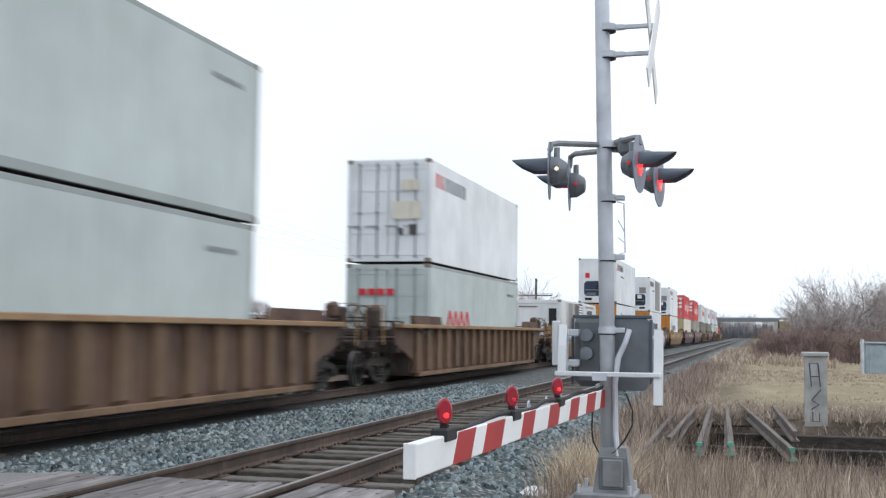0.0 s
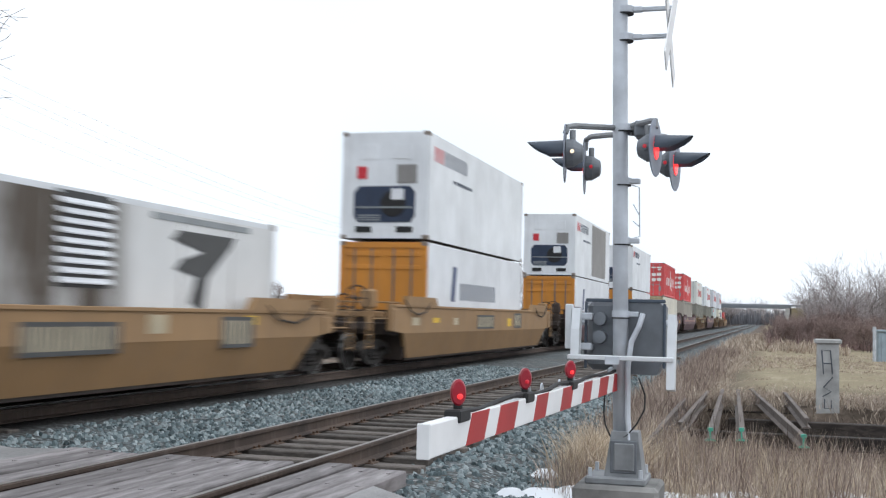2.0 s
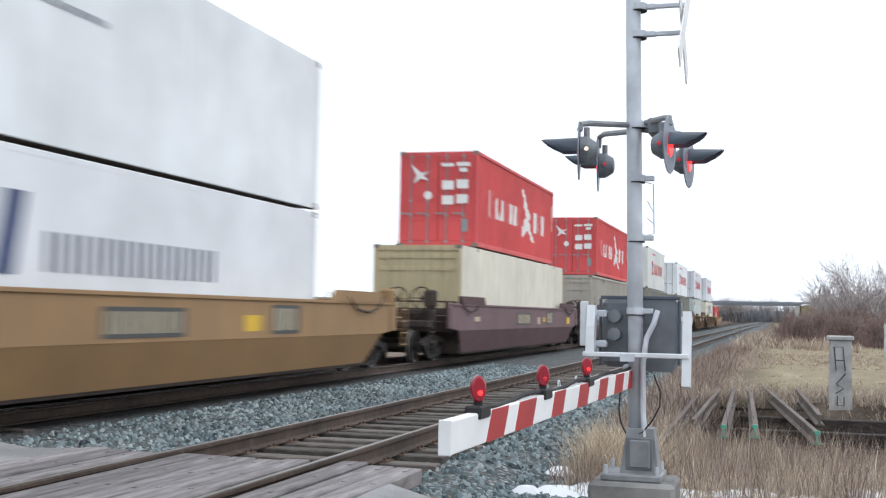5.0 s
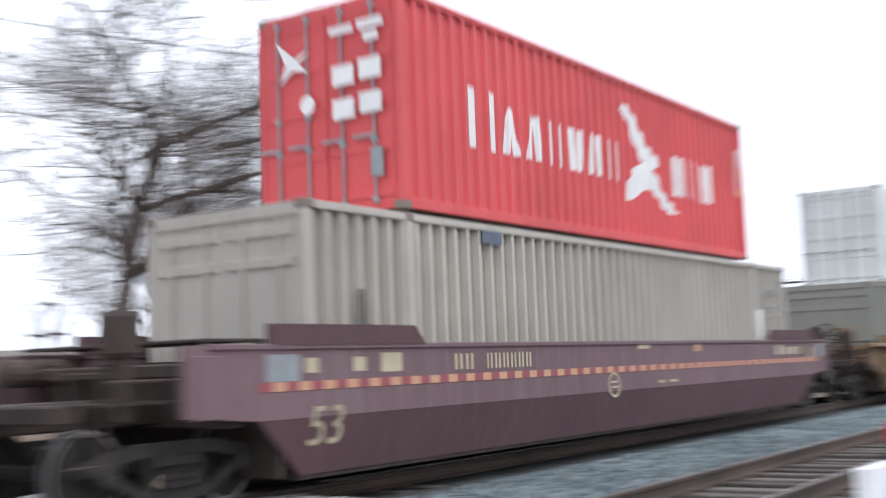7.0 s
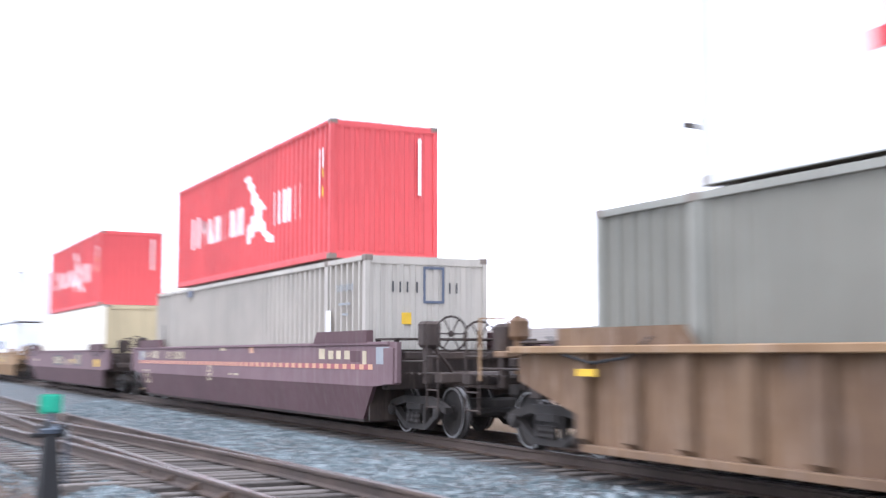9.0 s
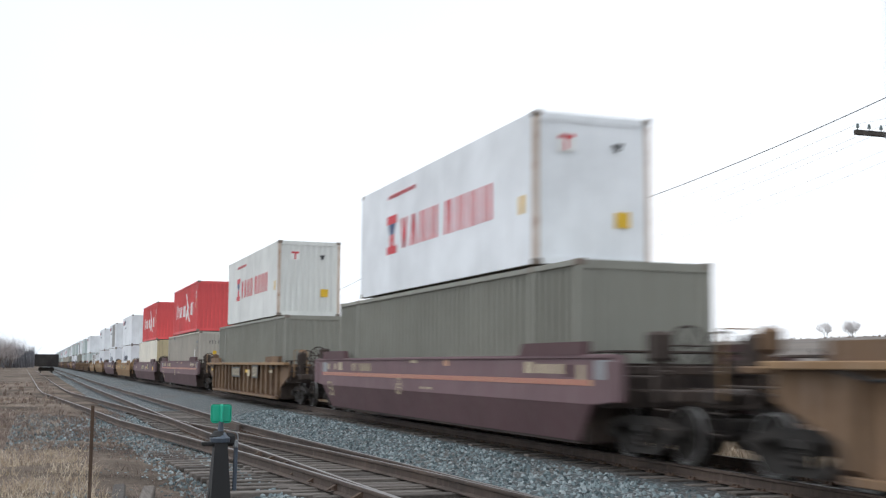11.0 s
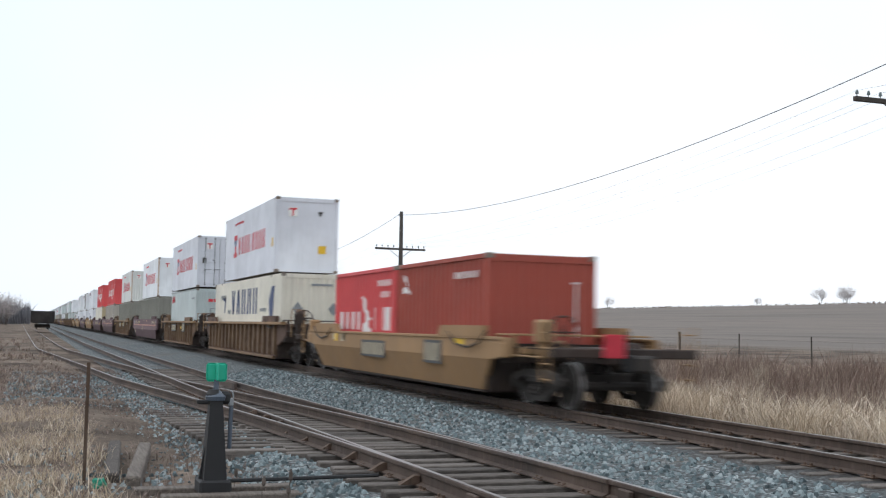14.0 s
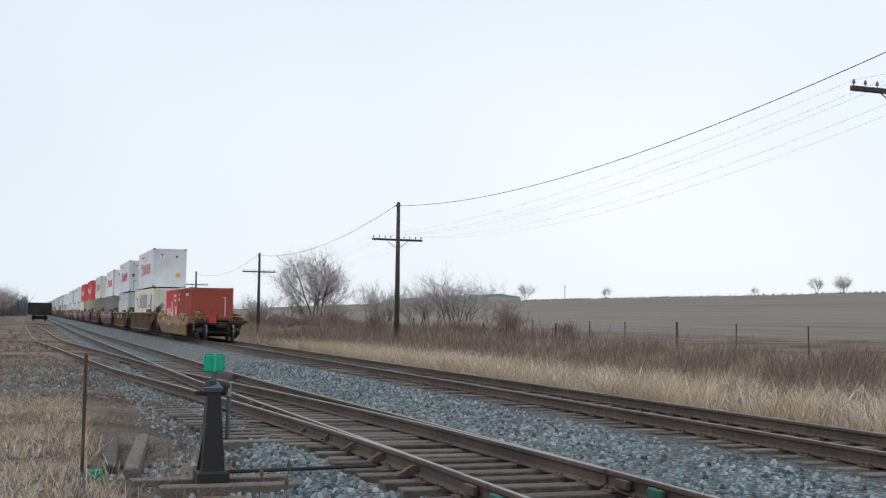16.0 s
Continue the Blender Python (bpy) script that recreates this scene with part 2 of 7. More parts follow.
# ---------- mesh building ----------
class Build:
    """Collects faces of one mesh."""

    def __init__(self):
        self.v, self.f = [], []

    def add(self, vs, fs):
        o = len(self.v)
        self.v += [tuple(p) for p in vs]
        self.f += [tuple(i + o for i in f) for f in fs]
        return self

    def box(self, x0, x1, y0, y1, z0, z1, c=0.0):
        """A box; c: chamfer on its edges."""
        if c <= 0:
            vs = [(x, y, z) for x in (x0, x1) for y in (y0, y1) for z in (z0, z1)]
            return self.add(vs, [(0, 1, 3, 2), (4, 6, 7, 5), (0, 4, 5, 1), (2, 3, 7, 6), (0, 2, 6, 4), (1, 5, 7, 3)])
        X, Y, Z = (x0, x1), (y0, y1), (z0, z1)
        vs, idx = [], {}
        for i in (0, 1):
            for j in (0, 1):
                for k in (0, 1):
                    sx, sy, sz = (c, -c)[i], (c, -c)[j], (c, -c)[k]
                    for a, q in enumerate(((X[i], Y[j] + sy, Z[k] + sz), (X[i] + sx, Y[j], Z[k] + sz), (X[i] + sx, Y[j] + sy, Z[k]))):
                        idx[i, j, k, a] = len(vs)
                        vs.append(q)
        fs = []
        for i in (0, 1):
            q = [idx[i, 0, 0, 0], idx[i, 1, 0, 0], idx[i, 1, 1, 0], idx[i, 0, 1, 0]]
            fs.append(q if i else q[::-1])
            q = [idx[0, i, 0, 1], idx[1, i, 0, 1], idx[1, i, 1, 1], idx[0, i, 1, 1]]
            fs.append(q[::-1] if i else q)
            q = [idx[0, 0, i, 2], idx[1, 0, i, 2], idx[1, 1, i, 2], idx[0, 1, i, 2]]
            fs.append(q if i else q[::-1])
        for i in (0, 1):
            for j in (0, 1):
                fs.append([idx[i, j, 0, 0], idx[i, j, 1, 0], idx[i, j, 1, 1], idx[i, j, 0, 1]])
                fs.append([idx[i, 0, j, 0], idx[i, 1, j, 0], idx[i, 1, j, 2], idx[i, 0, j, 2]])
                fs.append([idx[0, i, j, 1], idx[1, i, j, 1], idx[1, i, j, 2], idx[0, i, j, 2]])
                for k in (0, 1):
                    fs.append([idx[i, j, k, 0], idx[i, j, k, 1], idx[i, j, k, 2]])
        return self.add(vs, fs)

    def prism(self, pts, a0, a1, axis="x"):
        """A flat outline pushed along an axis. Outline in (y, z) for x, (x, z) for y, (x, y) for z."""
        n = len(pts)
        def at(p, a):
            return {"x": (a, p[0], p[1]), "y": (p[0], a, p[1]), "z": (p[0], p[1], a)}[axis]
        vs = [at(p, a0) for p in pts] + [at(p, a1) for p in pts]
        fs = [tuple(range(n))[::-1], tuple(range(n, 2 * n))] + [(i, (i + 1) % n, n + (i + 1) % n, n + i) for i in range(n)]
        return self.add(vs, fs)

    def tube(self, pts, r, n=8, closed=True):
        """A tube through points; r one radius or one for each point."""
        pts = [Vector(p) for p in pts]
        rs = r if isinstance(r, (list, tuple)) else [r] * len(pts)
        vs, fs, ref = [], [], None
        for k, p in enumerate(pts):
            d = (pts[min(k + 1, len(pts) - 1)] - pts[max(k - 1, 0)]).normalized()
            if ref is None:
                ref = d.orthogonal().normalized()
            ref = (ref - d * ref.dot(d)).normalized()
            s = d.cross(ref)
            vs += [p + (ref * math.cos(2 * math.pi * i / n) + s * math.sin(2 * math.pi * i / n)) * rs[k] for i in range(n)]
        for k in range(len(pts) - 1):
            fs += [(k * n + i, k * n + (i + 1) % n, (k + 1) * n + (i + 1) % n, (k + 1) * n + i) for i in range(n)]
        if closed:
            fs += [tuple(range(n))[::-1], tuple(range((len(pts) - 1) * n, len(pts) * n))]
        return self.add(vs, fs)

    def lathe(self, prof, n=24, axis="z", centre=(0, 0, 0), caps=True):
        """Turns (radius, height) pairs about an axis."""
        vs, fs = [], []
        for r, h in prof:
            for i in range(n):
                a = 2 * math.pi * i / n
                c, s = r * math.cos(a), r * math.sin(a)
                q = {"z": (c, s, h), "y": (c, h, s), "x": (h, c, s)}[axis]
                vs.append(tuple(q[k] + centre[k] for k in range(3)))
        m = len(prof)
        for k in range(m - 1):
            fs += [(k * n + i, k * n + (i + 1) % n, (k + 1) * n + (i + 1) % n, (k + 1) * n + i) for i in range(n)]
        if caps:
            fs += [tuple(range(n))[::-1], tuple(range((m - 1) * n, m * n))]
        return self.add(vs, fs)

    def moved(self, m):
        self.v = [tuple(m @ Vector(p)) for p in self.v]
        return self

    def mesh(self, name, mat, smooth=False):
        me = bpy.data.meshes.new(name)
        me.from_pydata(self.v, [], self.f)
        bm = bmesh.new()
        bm.from_mesh(me)
        if len(bm.faces) < 20000:
            bmesh.ops.recalc_face_normals(bm, faces=bm.faces)
        bm.to_mesh(me)
        bm.free()
        me.materials.append(mat)
        if smooth:
            for poly in me.polygons:
                poly.use_smooth = True
        return me


def part(name, b, mat, parent=None, label="", smooth=False, at=None):
    """Links a build (or a mesh) as one object, under a thing or a part."""
    me = b.mesh(name, mat, smooth) if isinstance(b, Build) else b
    ob = new(name, me)
    if parent is not None:
        ob.parent = parent
    if at is not None:
        ob.matrix_basis = at
    if label:
        ob["label"] = label
    return ob


def B():
    return Build()


# ---------- ground ----------
def smooth_step(a, b, x):
    t = np.clip((x - a) / (b - a), 0, 1)
    return t * t * (3 - 2 * t)


def siding_drop(x):
    """The siding sinks a little towards the yard."""
    return -0.17 * smooth_step(-6, -34, x) - 0.10 * smooth_step(-34, -100, x)


def ground_z(x, y):
    x, y = np.asarray(x, float), np.asarray(y, float)
    z = np.full(np.broadcast(x, y).shape, -0.45)
    bed = smooth_step(1.2, 2.6, y) * (1 - smooth_step(12.2, 13.6, y))
    z = z + 0.08 * bed
    # ditch and meadow behind the main track
    far = smooth_step(12.4, 14.5, y)
    z = z - 0.15 * far + 0.7 * smooth_step(15.5, 24, y)
    rise = 0.75 + 0.25 * smooth_step(60, -60, x)
    z = z + rise * 13.2 * smooth_step(40, 300, y) ** 1.25 * smooth_step(-2600, -900, x)
    # hollow with the spare rails, meadow beyond it
    hollow = np.exp(-(((x - 17) / 3.4) ** 2 + ((y + 1.3) / 2.4) ** 2))
    z = z - 0.30 * hollow
    pit = smooth_step(17.4, 19.0, x) * (1 - smooth_step(22.5, 23.1, x)) * smooth_step(-5.5, -4.5, y) * (1 - smooth_step(0.5, 1.4, y))
    z = z - 0.75 * pit
    z = z + 0.20 * smooth_step(22.6, 23.2, x) * (1 - smooth_step(0, 2, y))
    # road embankment under the crossing
    road = smooth_step(-5.0, -2.0, x) * (1 - smooth_step(9.2, 11.2, x))
    z = z * (1 - road) + road * -0.24
    near_left = smooth_step(-3, -8, x) * (1 - smooth_step(0.5, 2.5, y))
    z = z + near_left * 0.12
    z = z + (siding_drop(x) - 0.06) * smooth_step(2.6, 3.4, y) * (1 - smooth_step(6.6, 7.6, y)) * smooth_step(-12, -16, x)
    return z


def ground():
    xs = np.unique(np.concatenate([np.arange(-60, 60.1, 0.6), np.geomspace(60, 4500, 60), -np.geomspace(60, 4500, 60)]))
    ys = np.unique(np.concatenate([np.arange(-16, 34.1, 0.5), np.geomspace(34, 4500, 70), -np.geomspace(16, 4500, 50)]))
    X, Y = np.meshgrid(xs, ys, indexing="ij")
    Z = ground_z(X, Y)
    wob = np.sin(X * 1.7 + 0.6 * np.sin(Y * 2.1)) * np.cos(Y * 1.3 + X * 0.4) * 0.035 + np.sin(X * 0.23) * np.cos(Y * 0.31) * 0.06
    Z = Z + wob * np.where((X > -4.5) & (X < 10.5) & (Y < 14), 0.05, 1.0) * np.where((Y > 1.5) & (Y < 12.5), 0.2, 1.0)
    nx, ny = X.shape
    vs = np.stack([X, Y, Z], -1).reshape(-1, 3)
    i, j = np.meshgrid(np.arange(nx - 1), np.arange(ny - 1), indexing="ij")
    a = (i * ny + j).ravel()
    fs = np.stack([a, a + ny, a + ny + 1, a + 1], -1)
    me = bpy.data.meshes.new("ground")
    me.from_pydata(vs.tolist(), [], fs.tolist())
    me.materials.append(GROUND_M)
    for poly in me.polygons:
        poly.use_smooth = True
    return tagged(new("ground", me), "flat winter ground of dead grass and bare fields", "ground", kind="structure")


def ground_material():
    m, n, l, b = material("winter_ground", 0.95)
    v = coord(n, l)
    f1 = noise_tex(n, l, v, 0.25, 6)
    straw = ramp(n, l, noise_tex(n, l, v, 6.0, 6, 0.7), [(0.3, (0.11, 0.085, 0.068)), (0.55, (0.22, 0.175, 0.14)), (0.75, (0.34, 0.28, 0.225))])
    soil = ramp(n, l, noise_tex(n, l, v, 9.0, 6, 0.7), [(0.35, (0.045, 0.035, 0.028)), (0.7, (0.12, 0.095, 0.075))])
    near = mix(n, l, ramp(n, l, f1, [(0.4, (0, 0, 0)), (0.6, (1, 1, 1))]), straw, soil)
    sep = n.new("ShaderNodeSeparateXYZ")
    l.new(v, sep.inputs[0])
    # greenish meadow to the right of the hollow
    mx = n.new("ShaderNodeMapRange")
    mx.inputs["From Min"].default_value, mx.inputs["From Max"].default_value = 24, 30
    l.new(sep.outputs["X"], mx.inputs["Value"])
    my = n.new("ShaderNodeMapRange")
    my.inputs["From Min"].default_value, my.inputs["From Max"].default_value = 1.2, 0.0
    l.new(sep.outputs["Y"], my.inputs["Value"])
    mul = n.new("ShaderNodeMath")
    mul.operation = "MULTIPLY"
    l.new(mx.outputs[0], mul.inputs[0])
    l.new(my.outputs[0], mul.inputs[1])
    lawn = ramp(n, l, noise_tex(n, l, coord(n, l, (0.4, 1, 1)), 1.2, 6, 0.7), [(0.3, (0.27, 0.215, 0.15)), (0.5, (0.29, 0.25, 0.165)), (0.75, (0.43, 0.36, 0.26))])
    c = mix(n, l, mul.outputs[0], near, lawn)
    # ploughed fields far behind the line
    fy = n.new("ShaderNodeMapRange")
    fy.inputs["From Min"].default_value, fy.inputs["From Max"].default_value = 55, 70
    l.new(sep.outputs["Y"], fy.inputs["Value"])
    field = ramp(n, l, noise_tex(n, l, coord(n, l, (0.006, 0.07, 1)), 1.0, 9, 0.7), [(0.28, (0.10, 0.088, 0.08)), (0.42, (0.165, 0.147, 0.133)), (0.55, (0.205, 0.178, 0.156)), (0.62, (0.15, 0.132, 0.12)), (0.75, (0.28, 0.245, 0.21))])
    c = mix(n, l, fy.outputs[0], c, field)
    l.new(c, b.inputs["Base Color"])
    b.inputs["Specular IOR Level"].default_value = 0.1
    bump(n, l, b, noise_tex(n, l, v, 14, 6, 0.7), 0.6, 0.05)
    return m


def stone_material(name, scale):
    m, n, l, b = material(name, 0.9)
    v = coord(n, l)
    vo = n.new("ShaderNodeTexVoronoi")
    vo.inputs["Scale"].default_value = scale
    l.new(v, vo.inputs["Vector"])
    sep = n.new("ShaderNodeSeparateColor")
    l.new(vo.outputs["Color"], sep.inputs[0])
    c = ramp(n, l, sep.outputs[0], [(0.0, (0.05, 0.065, 0.07)), (0.45, (0.165, 0.205, 0.215)), (0.8, (0.28, 0.325, 0.335)), (1.0, (0.46, 0.49, 0.49))])
    dark = ramp(n, l, vo.outputs["Distance"], [(0.25, (0, 0, 0)), (0.6, (0.85, 0.85, 0.85))])
    c = mix(n, l, dark, c, (0.035, 0.036, 0.036))
    stain = noise_tex(n, l, v, 0.5, 5)
    c = mix(n, l, ramp(n, l, stain, [(0.5, (0, 0, 0)), (0.75, (0.55, 0.55, 0.55))]), c, (0.12, 0.095, 0.075))
    # main track's bed darkened: brake dust, and the train's shadow put into its colour
    sx = n.new("ShaderNodeSeparateXYZ")
    l.new(v, sx.inputs[0])
    mr = n.new("ShaderNodeMapRange")
    mr.inputs["From Min"].default_value, mr.inputs["From Max"].default_value = 7.9, 8.9
    mr.inputs["To Max"].default_value = 0.93
    l.new(sx.outputs["Y"], mr.inputs["Value"])
    c = mix(n, l, mr.outputs[0], c, (0.026, 0.022, 0.020))
    l.new(c, b.inputs["Base Color"])
    bump(n, l, b, vo.outputs["Distance"], 0.9, 0.04)
    return m


GROUND_M = ground_material()
BALLAST_M = stone_material("ballast_stone", 17.0)
STONE_M = islands("loose_ballast_stone", [(0.055, 0.07, 0.075), (0.15, 0.19, 0.20), (0.25, 0.305, 0.315), (0.42, 0.465, 0.47)])
TIE_M = piece("weathered_tie_wood", [(0.035, 0.03, 0.027), (0.085, 0.072, 0.062), (0.17, 0.147, 0.13)], 0.92, 5.0, (9, 1.0, 4), 0.6)
RAIL_M = rusty_steel("rail_rust", (0.042, 0.029, 0.023), (0.098, 0.066, 0.049), 0.8, (0.16, 0.12, 0.1))
RAIL_TOP = plain("rail_head_worn", (0.25, 0.23, 0.215), 0.4, 0.6)
PLATE_M = rusty_steel("tie_plate_rust", (0.05, 0.032, 0.022), (0.12, 0.075, 0.05))
PLANK_M = piece("crossing_plank_wood", [(0.07, 0.062, 0.06), (0.18, 0.165, 0.165), (0.34, 0.315, 0.315)], 0.9, 2.2, (0.6, 5, 2), 0.5, 0.25)


def asphalt_material():
    m, n, l, b = material("worn_asphalt", 0.85)
    v = coord(n, l)
    c = ramp(n, l, noise_tex(n, l, v, 60, 4, 0.7), [(0.3, (0.14, 0.14, 0.14)), (0.7, (0.28, 0.276, 0.272))])
    pale = ramp(n, l, noise_tex(n, l, v, 0.8, 6), [(0.4, (0, 0, 0)), (0.65, (0.6, 0.6, 0.6))])
    c = mix(n, l, pale, c, (0.40, 0.39, 0.385))
    l.new(c, b.inputs["Base Color"])
    bump(n, l, b, noise_tex(n, l, v, 90, 4), 0.4, 0.008)
    return m


ASPHALT = asphalt_material()
ground()


def strip(name, xs, prof, mat, lift, noise_amp=0.0, label="", kind="structure"):
    """A bed swept along x: prof gives (y, z); lift(x) is added to the height."""
    vs, fs, n = [], [], len(prof)
    rng = np.random.default_rng(5)
    for x in xs:
        dz = float(lift(x))
        for y, z in prof:
            near = 1 - float(smooth_step(6.2, 8.0, y))
            vs.append((x, y, z + dz * near + (rng.uniform(-1, 1) * noise_amp)))
    for i in range(len(xs) - 1):
        for j in range(n - 1):
            a = i * n + j
            fs.append((a, a + n, a + n + 1, a + 1))
    me = bpy.data.meshes.new(name)
    me.from_pydata(vs, [], fs)
    me.materials.append(mat)
    return tagged(new(name, me), label, "ballast", kind=kind)


def bed_profile():
    pts = [(1.75, -0.50), (2.3, -0.40), (2.75, -0.26), (3.2, -0.235)]
    pts += [(y, -0.262) for y in np.arange(3.5, 5.8, 0.3)]
    pts += [(6.1, -0.235), (6.5, -0.26), (7.0, -0.27), (7.5, -0.25), (8.0, -0.22), (8.4, -0.205)]
    pts += [(y, -0.205) for y in np.arange(8.7, 11.2, 0.3)]
    pts += [(11.4, -0.215), (11.8, -0.33), (12.6, -0.62)]
    return pts


bed_xs = np.concatenate([-np.geomspace(60, 900, 50)[::-1], np.arange(-59.5, 59.6, 0.5), np.geomspace(60, 900, 50)])
strip("ballast_bed", bed_xs, bed_profile(), BALLAST_M, siding_drop, 0.012, "blue-grey crushed stone ballast under both tracks")


def stones():
    """Loose stones lying on the bed, joined."""
    rng = np.random.default_rng(11)
    prof = bed_profile()
    py, pz = [p[0] for p in prof], [p[1] for p in prof]
    n = 40000
    x = np.concatenate([rng.uniform(9.3, 34, n // 2), rng.uniform(-42, -3.0, n // 2)])
    y = np.where((x < -8.5) & (rng.random(n) < 0.22), rng.uniform(-0.5, 3.6, n), rng.uniform(2.0, 8.3, n))
    y = np.where((x > 8.8) & (x < 13) & (rng.random(n) < 0.25), rng.uniform(1.7, 2.5, n), y)
    stay = (y < 3.25) | (y > 5.9) | (rng.random(n) < 0.3)
    x, y = x[stay], y[stay]
    n = len(x)
    s = rng.uniform(0.02, 0.05, n)
    base = np.array([(1, 0, -.3), (-.3, 1, -.3), (-.9, -.4, -.3), (.3, -.95, -.3), (.45, .3, .6), (-.45, .1, .7), (.1, -.5, .55)])
    tri = np.array([(0, 1, 4), (1, 5, 4), (1, 2, 5), (2, 6, 5), (2, 3, 6), (3, 4, 6), (3, 0, 4), (4, 5, 6)])
    a = rng.uniform(0, 6.28, n)
    jit = 1 + rng.uniform(-0.35, 0.35, (n, 7, 3))
    q = base[None] * jit * s[:, None, None]
    ca, sa = np.cos(a)[:, None], np.sin(a)[:, None]
    vx = q[..., 0] * ca - q[..., 1] * sa + x[:, None]
    vy = q[..., 0] * sa + q[..., 1] * ca + y[:, None]
    vz = q[..., 2] + np.maximum(np.interp(y, py, pz) + siding_drop(x) * (1 - smooth_step(6.2, 8.0, y)), ground_z(x, y))[:, None] + 0.008
    vs = np.stack([vx, vy, vz], -1).reshape(-1, 3)
    fs = (tri[None] + (np.arange(n) * 7)[:, None, None]).reshape(-1, 3)
    me = bpy.data.meshes.new("ballast_stones")
    me.from_pydata(vs.tolist(), [], fs.tolist())
    me.materials.append(STONE_M)
    tagged(new("ballast_stones", me), "loose blue-grey crushed stones on the track bed", "gravel", kind="stuff")


stones()

# ---------- tracks ----------
RAIL_PROF = [(-0.07, -0.17), (0.07, -0.17), (0.07, -0.158), (0.012, -0.135), (0.009, -0.05), (0.036, -0.036), (0.036, -0.006), (0.028, 0.0), (-0.028, 0.0), (-0.036, -0.006), (-0.036, -0.036), (-0.009, -0.05), (-0.012, -0.135), (-0.07, -0.158)]


def rail(name, pts, parent):
    """A rail along points (x, y, z of its head), with its worn head as a part."""
    b, n = B(), len(RAIL_PROF)
    vs = [(x, y + p, z + q) for x, y, z in pts for p, q in RAIL_PROF]
    fs = [(k * n + i, k * n + (i + 1) % n, (k + 1) * n + (i + 1) % n, (k + 1) * n + i) for k in range(len(pts) - 1) for i in range(n)]
    b.add(vs, fs + [tuple(range(n)), tuple(range((len(pts) - 1) * n, len(pts) * n))])
    r = part(name, b, RAIL_M, parent)
    h = B()
    vs = [(x, y + s * 0.024, z + 0.0035) for x, y, z in pts for s in (-1, 1)]
    h.add(vs, [(2 * k, 2 * k + 1, 2 * k + 3, 2 * k + 2) for k in range(len(pts) - 1)])
    part("rail_head", h, RAIL_TOP, r, "bare worn running surface")
    return r


def sleeper_mesh(length):
    return B().box(-0.115, 0.115, -length / 2, length / 2, -0.355, -0.178, 0.012).mesh("sleeper", TIE_M)


def plate_mesh():
    b = B().box(-0.1, 0.1, -0.14, 0.14, -0.178, -0.168)
    for sx in (-0.06, 0.06):
        for sy in (-0.095, 0.095):
            b.box(sx - 0.012, sx + 0.012, sy - 0.014, sy + 0.014, -0.168, -0.14)
    return b.mesh("tie_plate", PLATE_M)


def turnout_y(x):
    """How far the diverging track has left the siding's line."""
    d = np.clip(-9.5 - x, 0, None)
    return np.where(d < 26, d * d / (2 * 170), 26 * 26 / 340 + (d - 26) * 26 / 170 - np.clip(d - 40, 0, None) ** 2 / 1500 * (d < 90)) * 0.9


LONG = np.concatenate([-np.geomspace(100, 900, 20)[::-1], np.arange(-96, 60, 4.0), np.geomspace(60, 900, 30)])


def track(name, centre, lift, label, x_from, x_to, jitter):
    top = tagged(new(name), label, "railway track", kind="structure")
    for s in (-1, 1):
        rail("rail", [(x, centre + s * HALF_GAUGE, float(lift(x))) for x in LONG], top)
    rng = random.Random(centre)
    sm, pm = sleeper_mesh(2.6), plate_mesh()
    x = x_from
    while x < x_to:
        if not (-2.4 < x < 9.5):
            z = float(lift(x))
            s = part("sleeper", sm, None, top, at=pose(x, centre + rng.uniform(-jitter, jitter), z + rng.uniform(-0.015, 0.012), 0, 0, rng.uniform(-1.6, 1.6)))
            if -32 < x < 34:
                for k in (-1, 1):
                    part("tie_plate", pm, None, top, at=pose(x, centre + k * HALF_GAUGE, z))
        x += 0.56 + rng.uniform(-0.03, 0.03)
    return top


main_track = track("track_main", MAIN_Y, lambda x: 0.0, "rusty main line rails on weathered wooden sleepers", -75, 12, 0.05)
siding = track("track_siding", SIDING_Y, siding_drop, "rusty siding rails spiked to old wooden sleepers", -45, 48, 0.09)


# ---------- the train ----------
TRAIN = []          # (thing, x at the start, y, z)
CW40, CW53 = 2.438, 2.591


def corrugated(L, z0, z1, y, out, pitch=0.279, depth=0.036):
    """A folded steel panel along x at y; out: the way its ridges point."""
    b, pts = B(), folds(L, pitch)
    vs = []
    for x, d in pts:
        yy = y - out * depth * d
        vs += [(x, yy, z0), (x, yy, z1)]
    return b.add(vs, [(2 * i, 2 * i + 2, 2 * i + 3, 2 * i + 1) for i in range(len(pts) - 1)])


def strokes(x, z, w, h, count, lean=()):
    """Plain bars in pairs, one pair for each letter of an unlettered name; lean: pairs that close upwards (+) or downwards (-)."""
    step = w / count
    out = []
    for i in range(count):
        a = x + i * step
        k = lean[i] if i < len(lean) else 0.0
        lo, hi = max(0.0, -k) * step, max(0.0, k) * step
        for k0, k1, sg in ((0.05, 0.27, 1), (0.50, 0.72, -1)):
            out.append([(a + k0 * step + sg * lo, z), (a + k1 * step + sg * lo, z), (a + k1 * step + sg * hi, z + h), (a + k0 * step + sg * hi, z + h)])
    return out


def bars(b, x, z, y, w, h, count, lean=()):
    for q in strokes(x, z, w, h, count, lean):
        b.prism(q, y - 0.004, y, "y")


